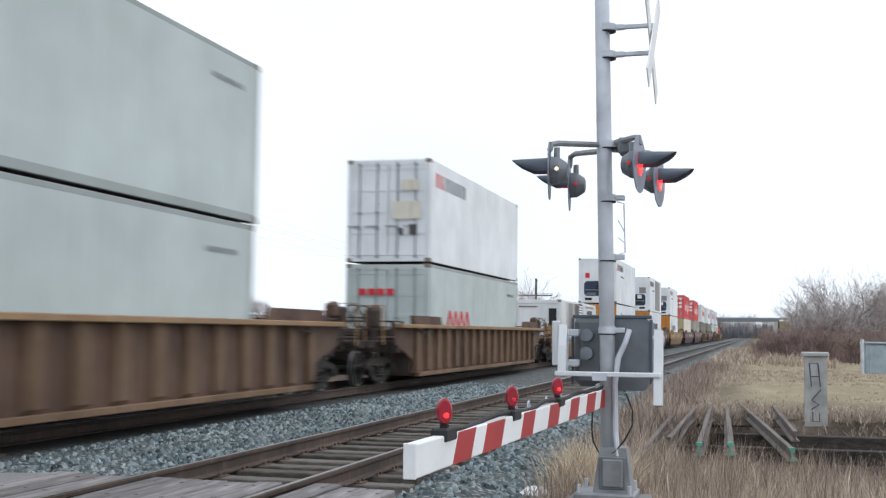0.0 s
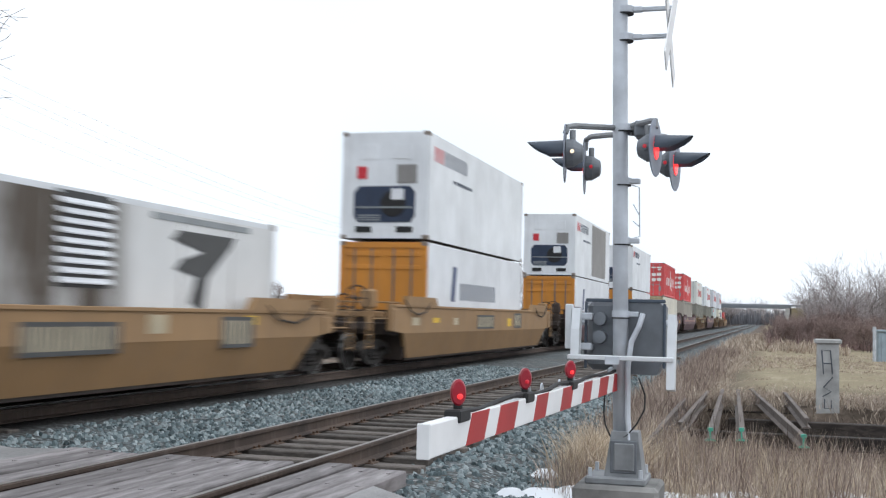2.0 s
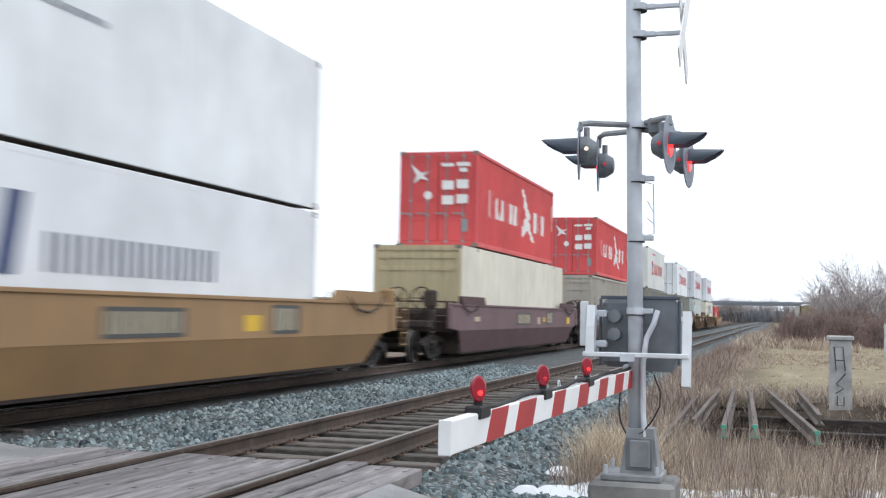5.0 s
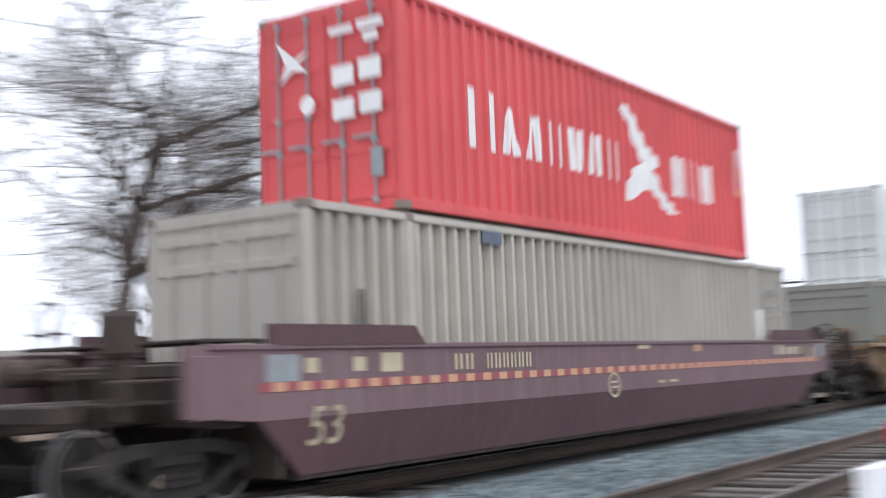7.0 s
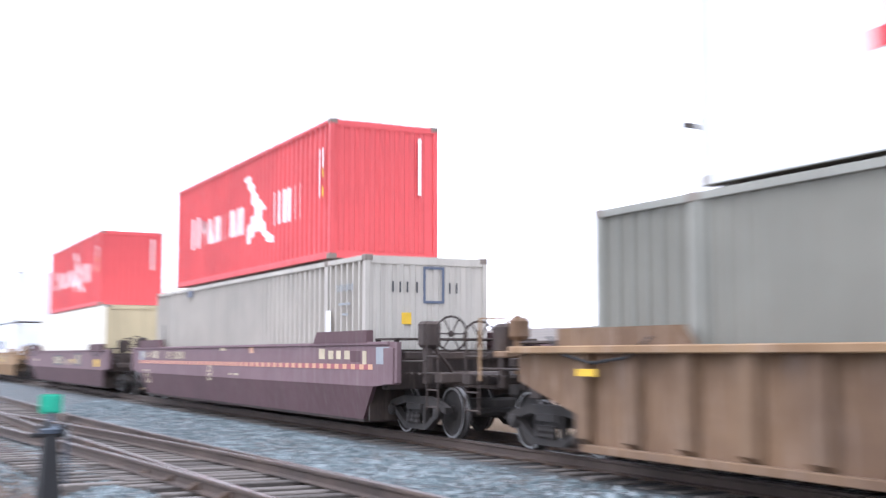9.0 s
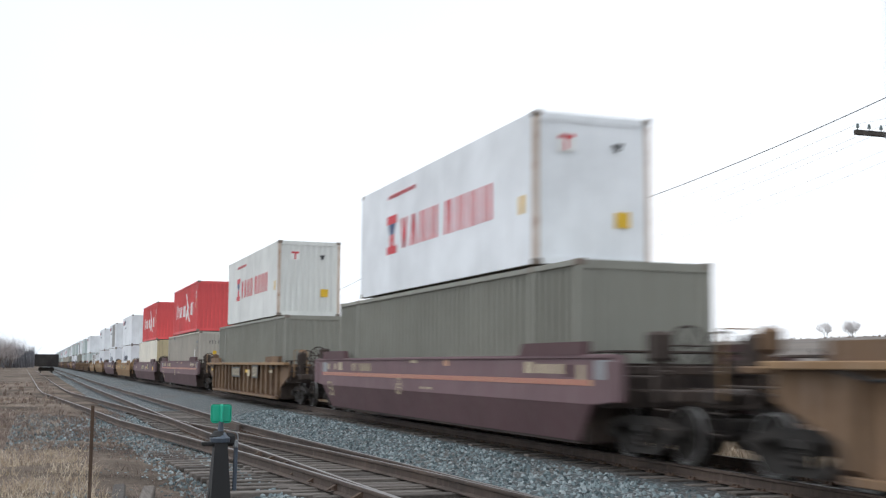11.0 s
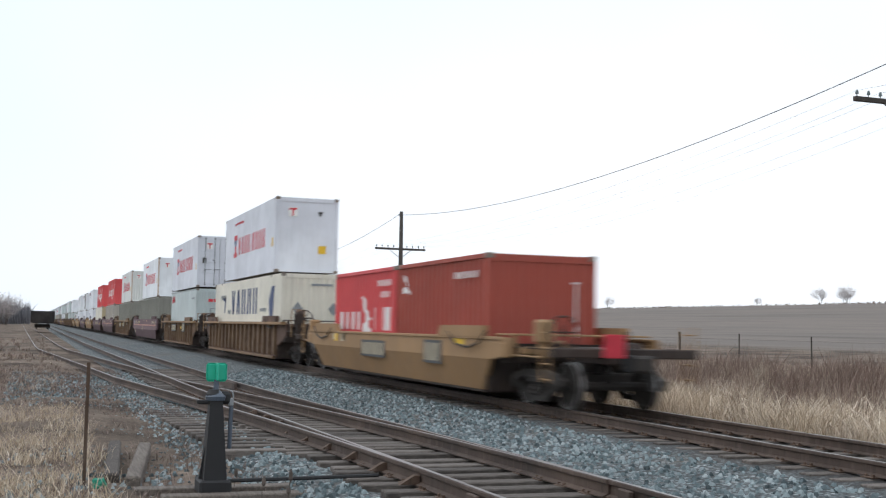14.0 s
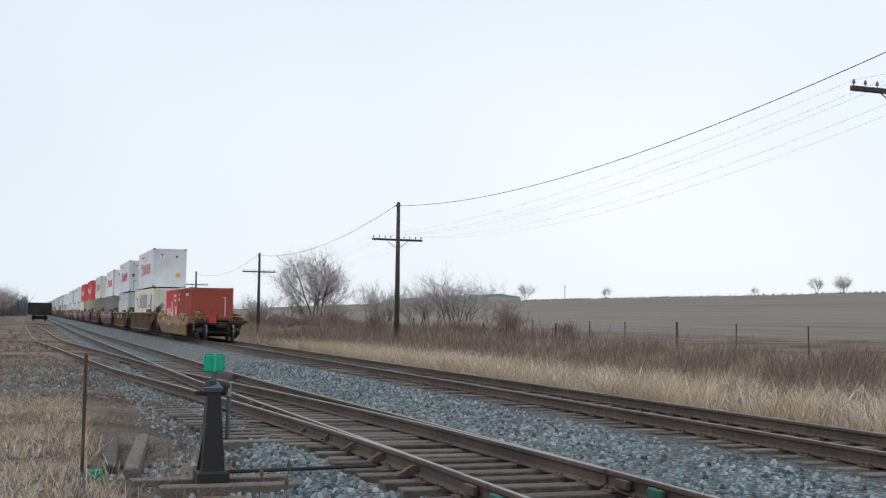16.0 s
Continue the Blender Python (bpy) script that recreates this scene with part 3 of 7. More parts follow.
BIRD_WING = ((-0.42, 0.98), (-0.36, 1.06), (-0.24, 1.02), (-0.12, 0.84), (0.0, 0.66), (0.14, 0.57), (0.21, 0.47), (0.1, 0.42), (-0.08, 0.46), (-0.19, 0.6), (-0.26, 0.79), (-0.33, 0.93))
BIRD_BODY = ((-0.36, 0.0), (-0.33, 0.2), (-0.22, 0.38), (-0.05, 0.47), (0.1, 0.415), (0.16, 0.3), (0.27, 0.12), (0.4, 0.05), (0.48, -0.04), (0.36, -0.06), (0.24, -0.02), (0.1, 0.13), (-0.02, 0.18), (-0.14, 0.11), (-0.26, 0.01))


def bird(x, z, w, h):
    """Two blades of a plain swooping shape."""
    return [[(x + px * w, z + pz * h) for px, pz in o] for o in (BIRD_WING, BIRD_BODY)]


def folds(L, pitch):
    """Where a folded panel of that length bends: (x, 0 on the ridge or 1 in the fold)."""
    n = max(2, int(L / pitch))
    step = L / n
    pts = []
    for i in range(n):
        a = -L / 2 + i * step
        pts += [(a, 0), (a + 0.24 * step, 0), (a + 0.36 * step, 1), (a + 0.88 * step, 1)]
    return pts + [(L / 2, 0)]


def painted(top, name, shapes, mat, label, L, pitch=0.279, depth=0.045, hy=CW40 / 2):
    """Paint that follows the folds of a corrugated near side; shapes are outlines in (x, z)."""
    prof = folds(L - 0.2, pitch)
    px, pd = [q[0] for q in prof], [q[1] for q in prof]
    bm = bmesh.new()
    for q in shapes:
        bm.faces.new([bm.verts.new((x, 0, z)) for x, z in q])
    x0, x1 = min(x for q in shapes for x, _ in q), max(x for q in shapes for x, _ in q)
    for x in px:
        if x0 < x < x1:
            bmesh.ops.bisect_plane(bm, geom=bm.verts[:] + bm.edges[:] + bm.faces[:], plane_co=(x, 0, 0), plane_no=(1, 0, 0))
    for v in bm.verts:
        v.co.y = -(hy - 0.022) + depth * float(np.interp(v.co.x, px, pd)) - 0.004
    bmesh.ops.recalc_face_normals(bm, faces=bm.faces)
    for f in bm.faces:
        if f.normal.y > 0:
            f.normal_flip()
    me = bpy.data.meshes.new(name)
    bm.to_mesh(me)
    bm.free()
    me.materials.append(mat)
    return part(name, me, None, top, label)


def container(label, L, H, side, left="plain", right="plain", end_mat=None, right_mat=None, flat=False, wide=False, frame=None, pitch=0.279, side_skin=None, post_mat=None, fold_mat=None, group="intermodal containers"):
    """A freight container; base centre at its origin, its near side at -y. left, right: door, reefer, plain or ribbed ends."""
    W = CW53 if wide else CW40
    end_mat = end_mat or side
    right_mat = right_mat or end_mat
    fr = frame or side
    top = tagged(new("container"), label, "container", group)
    hx, hy = L / 2, W / 2
    inset = 0.02
    for sy in (-1, 1):
        if flat:
            b = B().box(-hx + 0.1, hx - 0.1, sy * (hy - inset) - 0.02, sy * (hy - inset) + 0.02, 0.15, H - 0.1)
        else:
            b = corrugated(L - 0.2, 0.15, H - 0.1, sy * (hy - 0.022), sy, pitch, 0.085 if L > 14 else 0.045)
        me = b.mesh("side_panel", side_skin or side)
        # recessed faces get the darker fold colour, grime and painted shade together
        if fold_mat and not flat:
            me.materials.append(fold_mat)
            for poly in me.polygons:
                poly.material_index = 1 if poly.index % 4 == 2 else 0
        part("side_panel", me, None, top)
        if flat and sy < 0:
            seam = B().box(-0.012, 0.012, -hy - 0.002, -hy + 0.01, 0.16, H - 0.11).mesh("panel_seam", side_skin or side)
            for k in range(1, int(L // 1.6)):
                part("panel_seam", seam, None, top, at=pose(-hx + k * L / int(L // 1.6), 0, 0))
        part("top_rail", B().box(-hx + 0.1, hx - 0.1, sy * hy - 0.04 * (sy > 0) , sy * hy + 0.04 * (sy < 0), H - 0.11, H - 0.012, 0.008), fr, top)
        part("bottom_rail", B().box(-hx + 0.1, hx - 0.1, sy * hy - 0.05 * (sy > 0), sy * hy + 0.05 * (sy < 0), 0.012, 0.16, 0.01), fr, top)
    roof = B()
    n = int(L / 0.5)
    for i in range(n):
        a = -hx + 0.12 + i * (L - 0.24) / n
        roof.box(a, a + (L - 0.24) / n * 0.55, -hy + 0.05, hy - 0.05, H - 0.045, H - 0.012)
    roof.box(-hx + 0.1, hx - 0.1, -hy + 0.04, hy - 0.04, H - 0.06, H - 0.044)
    part("roof", roof, fr, top)
    part("floor", B().box(-hx + 0.1, hx - 0.1, -hy + 0.05, hy - 0.05, 0.03, 0.14), CASTING, top)
    post_xs = [(-hx, -1), (hx, 1)]
    if L > 14:
        post_xs += [(-6.096, 0), (6.096, 0)]
    for px, sx in post_xs:
        for sy in (-1, 1):
            x0, x1 = (px, px + 0.14) if sx < 0 else ((px - 0.14, px) if sx > 0 else (px - 0.09, px + 0.09))
            y0, y1 = (-hy - (0.004 if sx == 0 else 0), -hy + 0.1) if sy < 0 else (hy - 0.1, hy + (0.004 if sx == 0 else 0))
            part("corner_post", B().box(x0, x1, y0, y1, 0.11, H - 0.11, 0.01), (post_mat if post_mat and sx > 0 else right_mat if sx > 0 else end_mat) if sx else fr, top)
            for z in (0, H - 0.118):
                cx0, cx1 = (px - 0.005, px + 0.178) if sx < 0 else ((px - 0.178, px + 0.005) if sx > 0 else (px - 0.09, px + 0.09))
                cy0, cy1 = (-hy - 0.006, -hy + 0.16) if sy < 0 else (hy - 0.16, hy + 0.006)
                part("corner_casting", B().box(cx0, cx1, cy0, cy1, z, z + 0.118, 0.012), CASTING, top)
    for sx, kind, em in ((-1, left, end_mat), (1, right, right_mat)):
        x = sx * (hx - 0.03)
        part("end_header", B().box(min(x, sx * hx), max(x, sx * hx), -hy + 0.1, hy - 0.1, H - 0.17, H - 0.02), em, top)
        part("end_sill", B().box(min(x, sx * hx), max(x, sx * hx), -hy + 0.1, hy - 0.1, 0.02, 0.17), em, top)
        if kind == "door":
            for s in (-1, 1):
                y0, y1 = (0.012, hy - 0.11) if s > 0 else (-hy + 0.11, -0.012)
                d = part("door", B().box(x - 0.02, x + 0.02, y0, y1, 0.18, H - 0.18), em, top)
                for z in np.linspace(0.18, H - 0.3, 5):
                    part("door_rib", B().box(min(x + sx * 0.012, x + sx * 0.034), max(x + sx * 0.012, x + sx * 0.034), y0 + 0.04, y1 - 0.04, z, z + 0.12, 0.006), em, d)
                for k in (0.28, 0.76):
                    yy = y0 + (y1 - y0) * k
                    rb = B().tube([(x + sx * 0.05, yy, 0.1), (x + sx * 0.05, yy, H - 0.1)], 0.019, 6)
                    for z in (0.12, 0.9, 1.35, H - 0.2):
                        rb.box(x + sx * 0.02, x + sx * 0.07, yy - 0.045, yy + 0.045, z, z + 0.07)
                    part("locking_bar", rb, STEEL_GREY, d, "galvanised locking bar")
                    part("door_handle", B().box(x + sx * 0.05, x + sx * 0.075, yy - 0.04, yy + 0.34, 0.98, 1.02), STEEL_GREY, d)
        elif kind == "reefer":
            part("end_panel", B().box(x - 0.03, x, -hy + 0.1, hy - 0.1, 0.17, H - 0.17), em, top)
            m = part("cooling_unit", B().prism([(-0.86, 0.62), (-0.74, 0.45), (0.74, 0.45), (0.86, 0.62), (0.86, 1.25), (0.72, 1.42), (-0.72, 1.42), (-0.86, 1.25)], x - 0.045, x - 0.03 + 0.001, "x"), BLUE_DARK, top, "recessed dark blue cooling machinery")
            fb = B().lathe([(0.05, x - 0.075), (0.34, x - 0.07), (0.36, x - 0.045)], 20, "x", (0, -0.25, 0.95))
            part("fan_cowl", fb, BLACK, m)
            part("control_box", B().box(x - 0.09, x - 0.045, -0.55, -0.2, 1.05, 1.35, 0.01), WHITE2, m)
            gb = B()
            for z in (0.5, 0.56, 0.62):
                gb.box(x - 0.06, x - 0.045, 0.1, 0.75, z, z + 0.03)
            part("grille", gb, STEEL_GREY, m)
            vb = B()
            for yy in (-0.75, 0.2):
                vb.box(x - 0.05, x - 0.03, yy, yy + 0.5, H - 0.75, H - 0.35, 0.005)
            part("access_panel", vb, em, top)
            part("red_notice", B().box(x - 0.054, x - 0.05, 0.5, 0.78, 1.62, 1.95), MARK_RED, top)
            part("unit_shelf", B().box(x - 0.075, x - 0.045, -0.8, 0.8, 0.83, 0.87), STEEL_GREY, m)
            part("vent_hatch", B().box(x - 0.055, x - 0.03, -0.9, -0.35, 1.5, 2.0, 0.008), GREY_PANEL, top)
            # solid black blocks draw the shade inside the fork pockets
            part("fork_pocket_shade", B().box(x - 0.05, x - 0.03, -0.8, -0.35, 0.18, 0.34).box(x - 0.05, x - 0.03, 0.35, 0.8, 0.18, 0.34), BLACK, top)
        elif kind == "ribbed":
            b = B().box(min(x, x - sx * 0.03), max(x, x - sx * 0.03), -hy + 0.1, hy - 0.1, 0.17, H - 0.17)
            pan = part("end_panel", b, em, top)
            rib = B().prism([(0, min(0, sx * 0.03)), (0.04, sx * 0.03), (0.11, sx * 0.03), (0.15, 0)], 0.18, H - 0.18, "z").moved(Matrix(((0, 1, 0, 0), (1, 0, 0, 0), (0, 0, 1, 0), (0, 0, 0, 1)))).mesh("end_rib", em)
            for k in range(9):
                part("end_rib", rib, None, pan, at=pose(x, -hy + 0.18 + k * (W - 0.4) / 9, 0))
        elif kind == "braced":
            b = B().box(min(x, x - sx * 0.03), max(x, x - sx * 0.03), -hy + 0.1, hy - 0.1, 0.17, H - 0.17)
            for s in (-1, 1):
                y0, y1 = (0.03, hy - 0.14) if s > 0 else (-hy + 0.14, -0.03)
                for z0, z1 in ((0.3, 0.42), (H - 0.75, H - 0.63), (H - 0.4, H - 0.28)):
                    part("door_bar", B().box(min(x, x + sx * 0.03), max(x, x + sx * 0.03), y0 + 0.05, y1 - 0.05, z0, z1, 0.008), em, top)
                for yy in (y0 + 0.25, y1 - 0.3):
                    part("locking_bar", B().box(min(x, x + sx * 0.045), max(x, x + sx * 0.045), yy, yy + 0.05, 0.2, H - 0.2, 0.006), CASTING if em is ORANGE else em, top)
            part("door_panel", b, em, top)
            # flat black plates draw the shade of the open gooseneck recesses
            if em is ORANGE:
                part("recess_shade_plate", B().prism([(-0.95, 0.18), (-0.95, 0.75), (-0.8, 0.95), (-0.55, 0.95), (-0.42, 0.75), (-0.42, 0.18)], min(x, x + sx * 0.006), max(x, x + sx * 0.006), "x"), BLACK, top, "flat black plate for an open recess")
                part("recess_shade_plate", B().prism([(0.42, 0.18), (0.42, 0.75), (0.55, 0.95), (0.8, 0.95), (0.95, 0.75), (0.95, 0.18)], min(x, x + sx * 0.006), max(x, x + sx * 0.006), "x"), BLACK, top, "flat black plate for an open recess")
        else:
            b = B().box(min(x, x - sx * 0.03), max(x, x - sx * 0.03), -hy + 0.1, hy - 0.1, 0.17, H - 0.17)
            part("end_panel", b, em, top)
    return top


def marks(top, name, fn, mat, label=""):
    b = B()
    fn(b)
    return part(name, b, mat, top, label)


def end_boxes(top, x, items, mat, name="notice"):
    """Flat notices on an end: (y, z, width, height), 4 mm thick."""
    for y, z, w, h in items:
        part(name, B().box(x - 0.004, x + 0.004, y, y + w, z, z + h), mat, top)


def red_logo_container(L=12.192, label="red steel shipping container with white bird mark"):
    c = container(label, L, 2.896, RED, "door", "ribbed")
    y = -CW40 / 2 - 0.03
    tall = [[(u, 1.02), (u + 0.2, 1.02), (u + 0.2, 1.88), (u, 1.88)] for u in (-4.5, -3.95)]
    painted(c, "lettering", tall + strokes(-3.6, 1.04, 4.0, 0.68, 6, (0.2, 0.14, 0, -0.06, 0.06, 0)), MARK_WHITE, "white painted lettering bars", L)
    painted(c, "lettering", strokes(2.45, 1.02, 2.05, 0.75, 3), MARK_WHITE, "white painted lettering bars", L)
    for q in bird(1.36, 0.74, 2.6, 1.62):
        painted(c, "bird_mark", [q], MARK_WHITE, "white swooping bird shape", L)
    xl = -L / 2 - 0.045
    marks(c, "bird_mark", lambda b: b.prism([(0.25, 2.3), (0.5, 2.22), (0.85, 2.5), (0.68, 2.15), (0.78, 1.9), (0.55, 2.06), (0.28, 2.0), (0.45, 2.15)], xl - 0.004, xl, "x"), MARK_WHITE)
    end_boxes(c, xl, [(-0.95, 1.75, .36, .27), (-0.5, 1.72, .36, .27), (-0.95, 1.3, .36, .27), (-0.5, 1.27, .36, .27), (-1.0, 2.42, .42, .12), (-0.5, 2.42, .4, .1), (-0.92, 2.25, .25, .12)], MARK_WHITE)
    end_boxes(c, xl, [(-0.95, 0.45, .2, .38)], STEEL_GREY, "data_plate")
    part("round_mark", B().lathe([(0.01, xl - 0.004), (0.13, xl - 0.004), (0.13, xl)], 16, "x", (0, 0.3, 1.55)), MARK_WHITE, c)
    xr = L / 2 + 0.01
    end_boxes(c, xr, [(0.75, 1.4, .08, 1.2)], MARK_WHITE, "number_strip")
    marks(c, "number_strip", lambda b: b.box(5.55, 5.61, y - .004, y, 1.3, 2.3), MARK_WHITE)
    marks(c, "number_strip", lambda b: b.box(5.72, 5.80, y - .004, y, 1.9, 2.3), MARK_WHITE)
    for z0, z1 in ((1.7, 1.85), (1.3, 1.5)):
        marks(c, "warning_mark", lambda b: b.box(5.72, 5.80, y - .004, y, z0, z1), YELLOW)
    return c


def red_text_container(body, label, right="ribbed", right_mat=None):
    """A white container with a red emblem and red bars for its name."""
    c = container(label, 12.192, 2.896, body, "door", right, right_mat=right_mat, flat=True, post_mat=POST_RUST if right != "door" and body not in (WHITE2, GREY_WHITE) else None)
    y = -CW40 / 2 - 0.006
    for wx, ww, ln in ((-2.3, 3.05, (-0.18, 0.18, 0, 0)), (1.05, 3.1, (0.06, 0, 0, 0))):
        marks(c, "lettering", lambda b: bars(b, wx, 1.07, y, ww, 0.76, 4, ln), MARK_RED, "red painted lettering bars")
    marks(c, "emblem", lambda b: (b.box(-3.5, -2.65, y - .004, y, 1.0, 1.2), b.box(-3.5, -2.65, y - .004, y, 1.78, 2.0), b.box(-3.25, -2.9, y - .004, y, 1.2, 1.5)), MARK_RED, "red block emblem")
    marks(c, "emblem_centre", lambda b: b.prism([(-3.4, 1.78), (-2.75, 1.78), (-2.9, 1.5), (-3.25, 1.5)], y - .004, y, "y"), MARK_BLUE)
    marks(c, "small_print", lambda b: bars(b, -3.4, 2.45, y, 2.3, 0.1, 14), MARK_RED)
    marks(c, "caution_plate", lambda b: b.box(5.4, 5.62, y - .004, y, 1.0, 1.35), YELLOW)
    xr = 6.096 + (0.002 if right == "ribbed" else 0.006)
    if right == "door":
        xr = 6.096 + 0.012
    end_boxes(c, xr, [(-0.75, 2.15, .36, .36)], MARK_WHITE, "emblem_plate")
    end_boxes(c, xr + 0.004, [(-0.72, 2.4, .3, .07), (-0.6, 2.18, .06, .22)], MARK_RED, "emblem_stroke")
    end_boxes(c, xr, [(0.45, 0.75, .3, .3)], YELLOW, "caution_plate")
    end_boxes(c, xr, [(0.4, 2.3, .2, .06), (0.45, 2.2, .1, .12)], YELLOW if right == "door" else MARK_DARK, "warning_mark")
    if right == "door":
        end_boxes(c, xr, [(-0.95, 1.35, .22, .3), (-0.4, 1.5, .14, .04)], MARK_DARK, "notice")
        end_boxes(c, xr, [(0.3, 1.55, .5, .1), (0.3, 1.75, .4, .08), (0.3, 1.35, .45, .08)], MARK_WHITE, "notice")
    return c


def grey_line_container(label, left="door", right="ribbed", red_side=-1):
    """A pale grey-green smooth container with small red emblem marks."""
    c = container(label, 12.192, 2.896, PALE, left, right, flat=True, frame=RAIL_PAINT)
    y = -CW40 / 2 - 0.006
    if red_side:
        def letters(b):
            for k in range(4):
                xx = -4.2 + 0.7 * k
                b.prism([(xx, 1.2), (xx + 0.22, 1.64), (xx + 0.46, 1.64), (xx + 0.7, 1.2), (xx + 0.5, 1.2), (xx + 0.34, 1.5), (xx + 0.2, 1.2)], y - .004, y, "y")
        marks(c, "emblem", letters, MARK_RED, "red zigzag emblem")
    else:
        marks(c, "emblem", lambda b: bars(b, -5.5, 2.2, y, 1.6, 0.42, 4), MARK_RED, "small red lettering bars")
    xl = -6.096 - 0.045
    marks(c, "emblem", lambda b: [b.box(xl - .004, xl, -0.2 + 0.27 * k, 0.01 + 0.27 * k, 2.02, 2.2) for k in range(4)], MARK_RED)
    end_boxes(c, xl, [(0.1, 0.95, .4, .22), (0.75, 0.98, .15, .2)], YELLOW, "caution_plate")
    xr = 6.096 + 0.004
    marks(c, "emblem", lambda b: [b.box(xr, xr + .004, -0.55 + 0.3 * k, -0.3 + 0.3 * k, 2.15, 2.32) for k in range(4)], MARK_RED)
    end_boxes(c, xr, [(-.45, 1.75, .5, .04), (-.45, 1.45, .06, .3), (-.1, 1.45, .06, .3)], STEEL_GREY, "placard_frame")
    marks(c, "small_print", lambda b: bars(b, 4.2, 2.3, y, 1.2, 0.1, 9), STEEL_GREY)
    return c


def geseaco_container(label, left):
    c = container(label, 12.192, 2.896, WHITE, left, "plain", flat=True)
    y = -CW40 / 2 - 0.006
    marks(c, "lettering", lambda b: bars(b, -5.55, 2.15, y, 1.0, 0.4, 2), MARK_RED, "orange-red lettering bars")
    marks(c, "lettering", lambda b: bars(b, -4.5, 2.15, y, 2.5, 0.4, 5), MARK_SLATE, "slate lettering bars")
    if left == "door":
        xl = -6.096 - 0.045
        end_boxes(c, xl, [(-0.95, 1.2, .8, .5), (-.9, 2.0, .5, .3)], CREAM, "notice")
        end_boxes(c, xl, [(-0.85, .75, .22, .3), (-0.45, .75, .12, .2)], MARK_DARK, "notice")
    else:
        marks(c, "small_print", lambda b: bars(b, -3.6, 1.75, y, 2.2, 0.1, 12), MARK_SLATE)
    return c


def line_box_white(label):
    """White lower container with an orange left end, a slate mark and bars."""
    c = container(label, 12.192, 2.896, WHITE2, "braced", "plain", end_mat=ORANGE, right_mat=WHITE2, flat=True, frame=WHITE2)
    y = -CW40 / 2 - 0.006
    marks(c, "emblem", lambda b: b.prism([(-3.6, 1.35), (-3.2, 1.35), (-3.0, 2.35), (-3.4, 2.35)], y - .004, y, "y"), MARK_BLUE, "blue slanted emblem")
    marks(c, "lettering", lambda b: bars(b, -2.6, 1.4, y, 4.6, 0.5, 9), MARK_SLATE, "slate lettering bars")
    return c


def generator_container(label):
    """White power container: louvres, soot-stained exhaust side, a dark emblem."""
    c = container(label, 12.192, 2.56, WHITE, "plain", "plain", flat=True, side_skin=SOOTED)
    y = -CW40 / 2 - 0.006
    x, w = -0.65, 1.25
    v = part("louvre_panel", B().box(x, x + w, y - 0.003, y, 1.25, 2.5), LOUVRE, c)
    for k in range(9):
        z = 1.3 + k * 0.128
        part("louvre", B().prism([(y - 0.04, z), (y, z + 0.075), (y, z + 0.085), (y - 0.045, z + 0.018)], x, x + w, "x"), WHITE2, v)
    marks(c, "emblem", lambda b: b.prism([(2.9, 1.1), (3.35, 0.95), (3.5, 1.5), (4.3, 2.05), (4.45, 2.2), (2.5, 2.2), (2.3, 2.05), (3.3, 1.9), (2.6, 1.75), (2.4, 1.6), (3.1, 1.5)], y - .004, y, "y"), MARK_DARK, "dark bird-like emblem")
    marks(c, "small_print", lambda b: b.box(1.7, 5.0, y - .004, y, 2.32, 2.42), STEEL_GREY)
    marks(c, "side_hatch", lambda b: b.box(-4.1, -2.9, y - .006, y, 0.4, 2.2), SOOTED)
    xl = -6.096 - 0.012
    part("end_window", B().box(xl - 0.004, xl, -1.02, -0.66, 0.75, 2.15), BLACK, c, "dark narrow end window")
    part("end_hatch", B().box(xl - 0.012, xl, -0.1, 0.75, 0.5, 2.2, 0.005), WHITE, c)
    part("hatch_hood", B().box(xl - 0.05, xl, -0.12, 0.77, 2.2, 2.26, 0.005), CASTING, c)
    return c


def long_box(label, mat, left, right, end_mat=None, flat=False, wide=True):
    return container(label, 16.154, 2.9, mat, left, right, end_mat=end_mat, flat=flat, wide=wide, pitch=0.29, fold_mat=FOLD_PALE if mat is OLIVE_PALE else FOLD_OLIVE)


# ---------- well cars ----------
def wheel_mesh():
    return B().lathe([(0.06, -0.07), (0.12, -0.07), (0.13, -0.02), (0.36, -0.02), (0.38, -0.055), (0.42, -0.055), (0.425, 0.045), (0.45, 0.055), (0.45, 0.08), (0.36, 0.075), (0.34, 0.03), (0.13, 0.03), (0.12, 0.08), (0.06, 0.08)], 28, "y")


WHEEL = wheel_mesh().mesh("wheel", TRUCK_M, False)
WHEEL_RIM = B().lathe([(0.385, -0.0585), (0.417, -0.0585), (0.4275, 0.046)], 28, "y", (0, 0, 0), False).mesh("tread", TREAD)


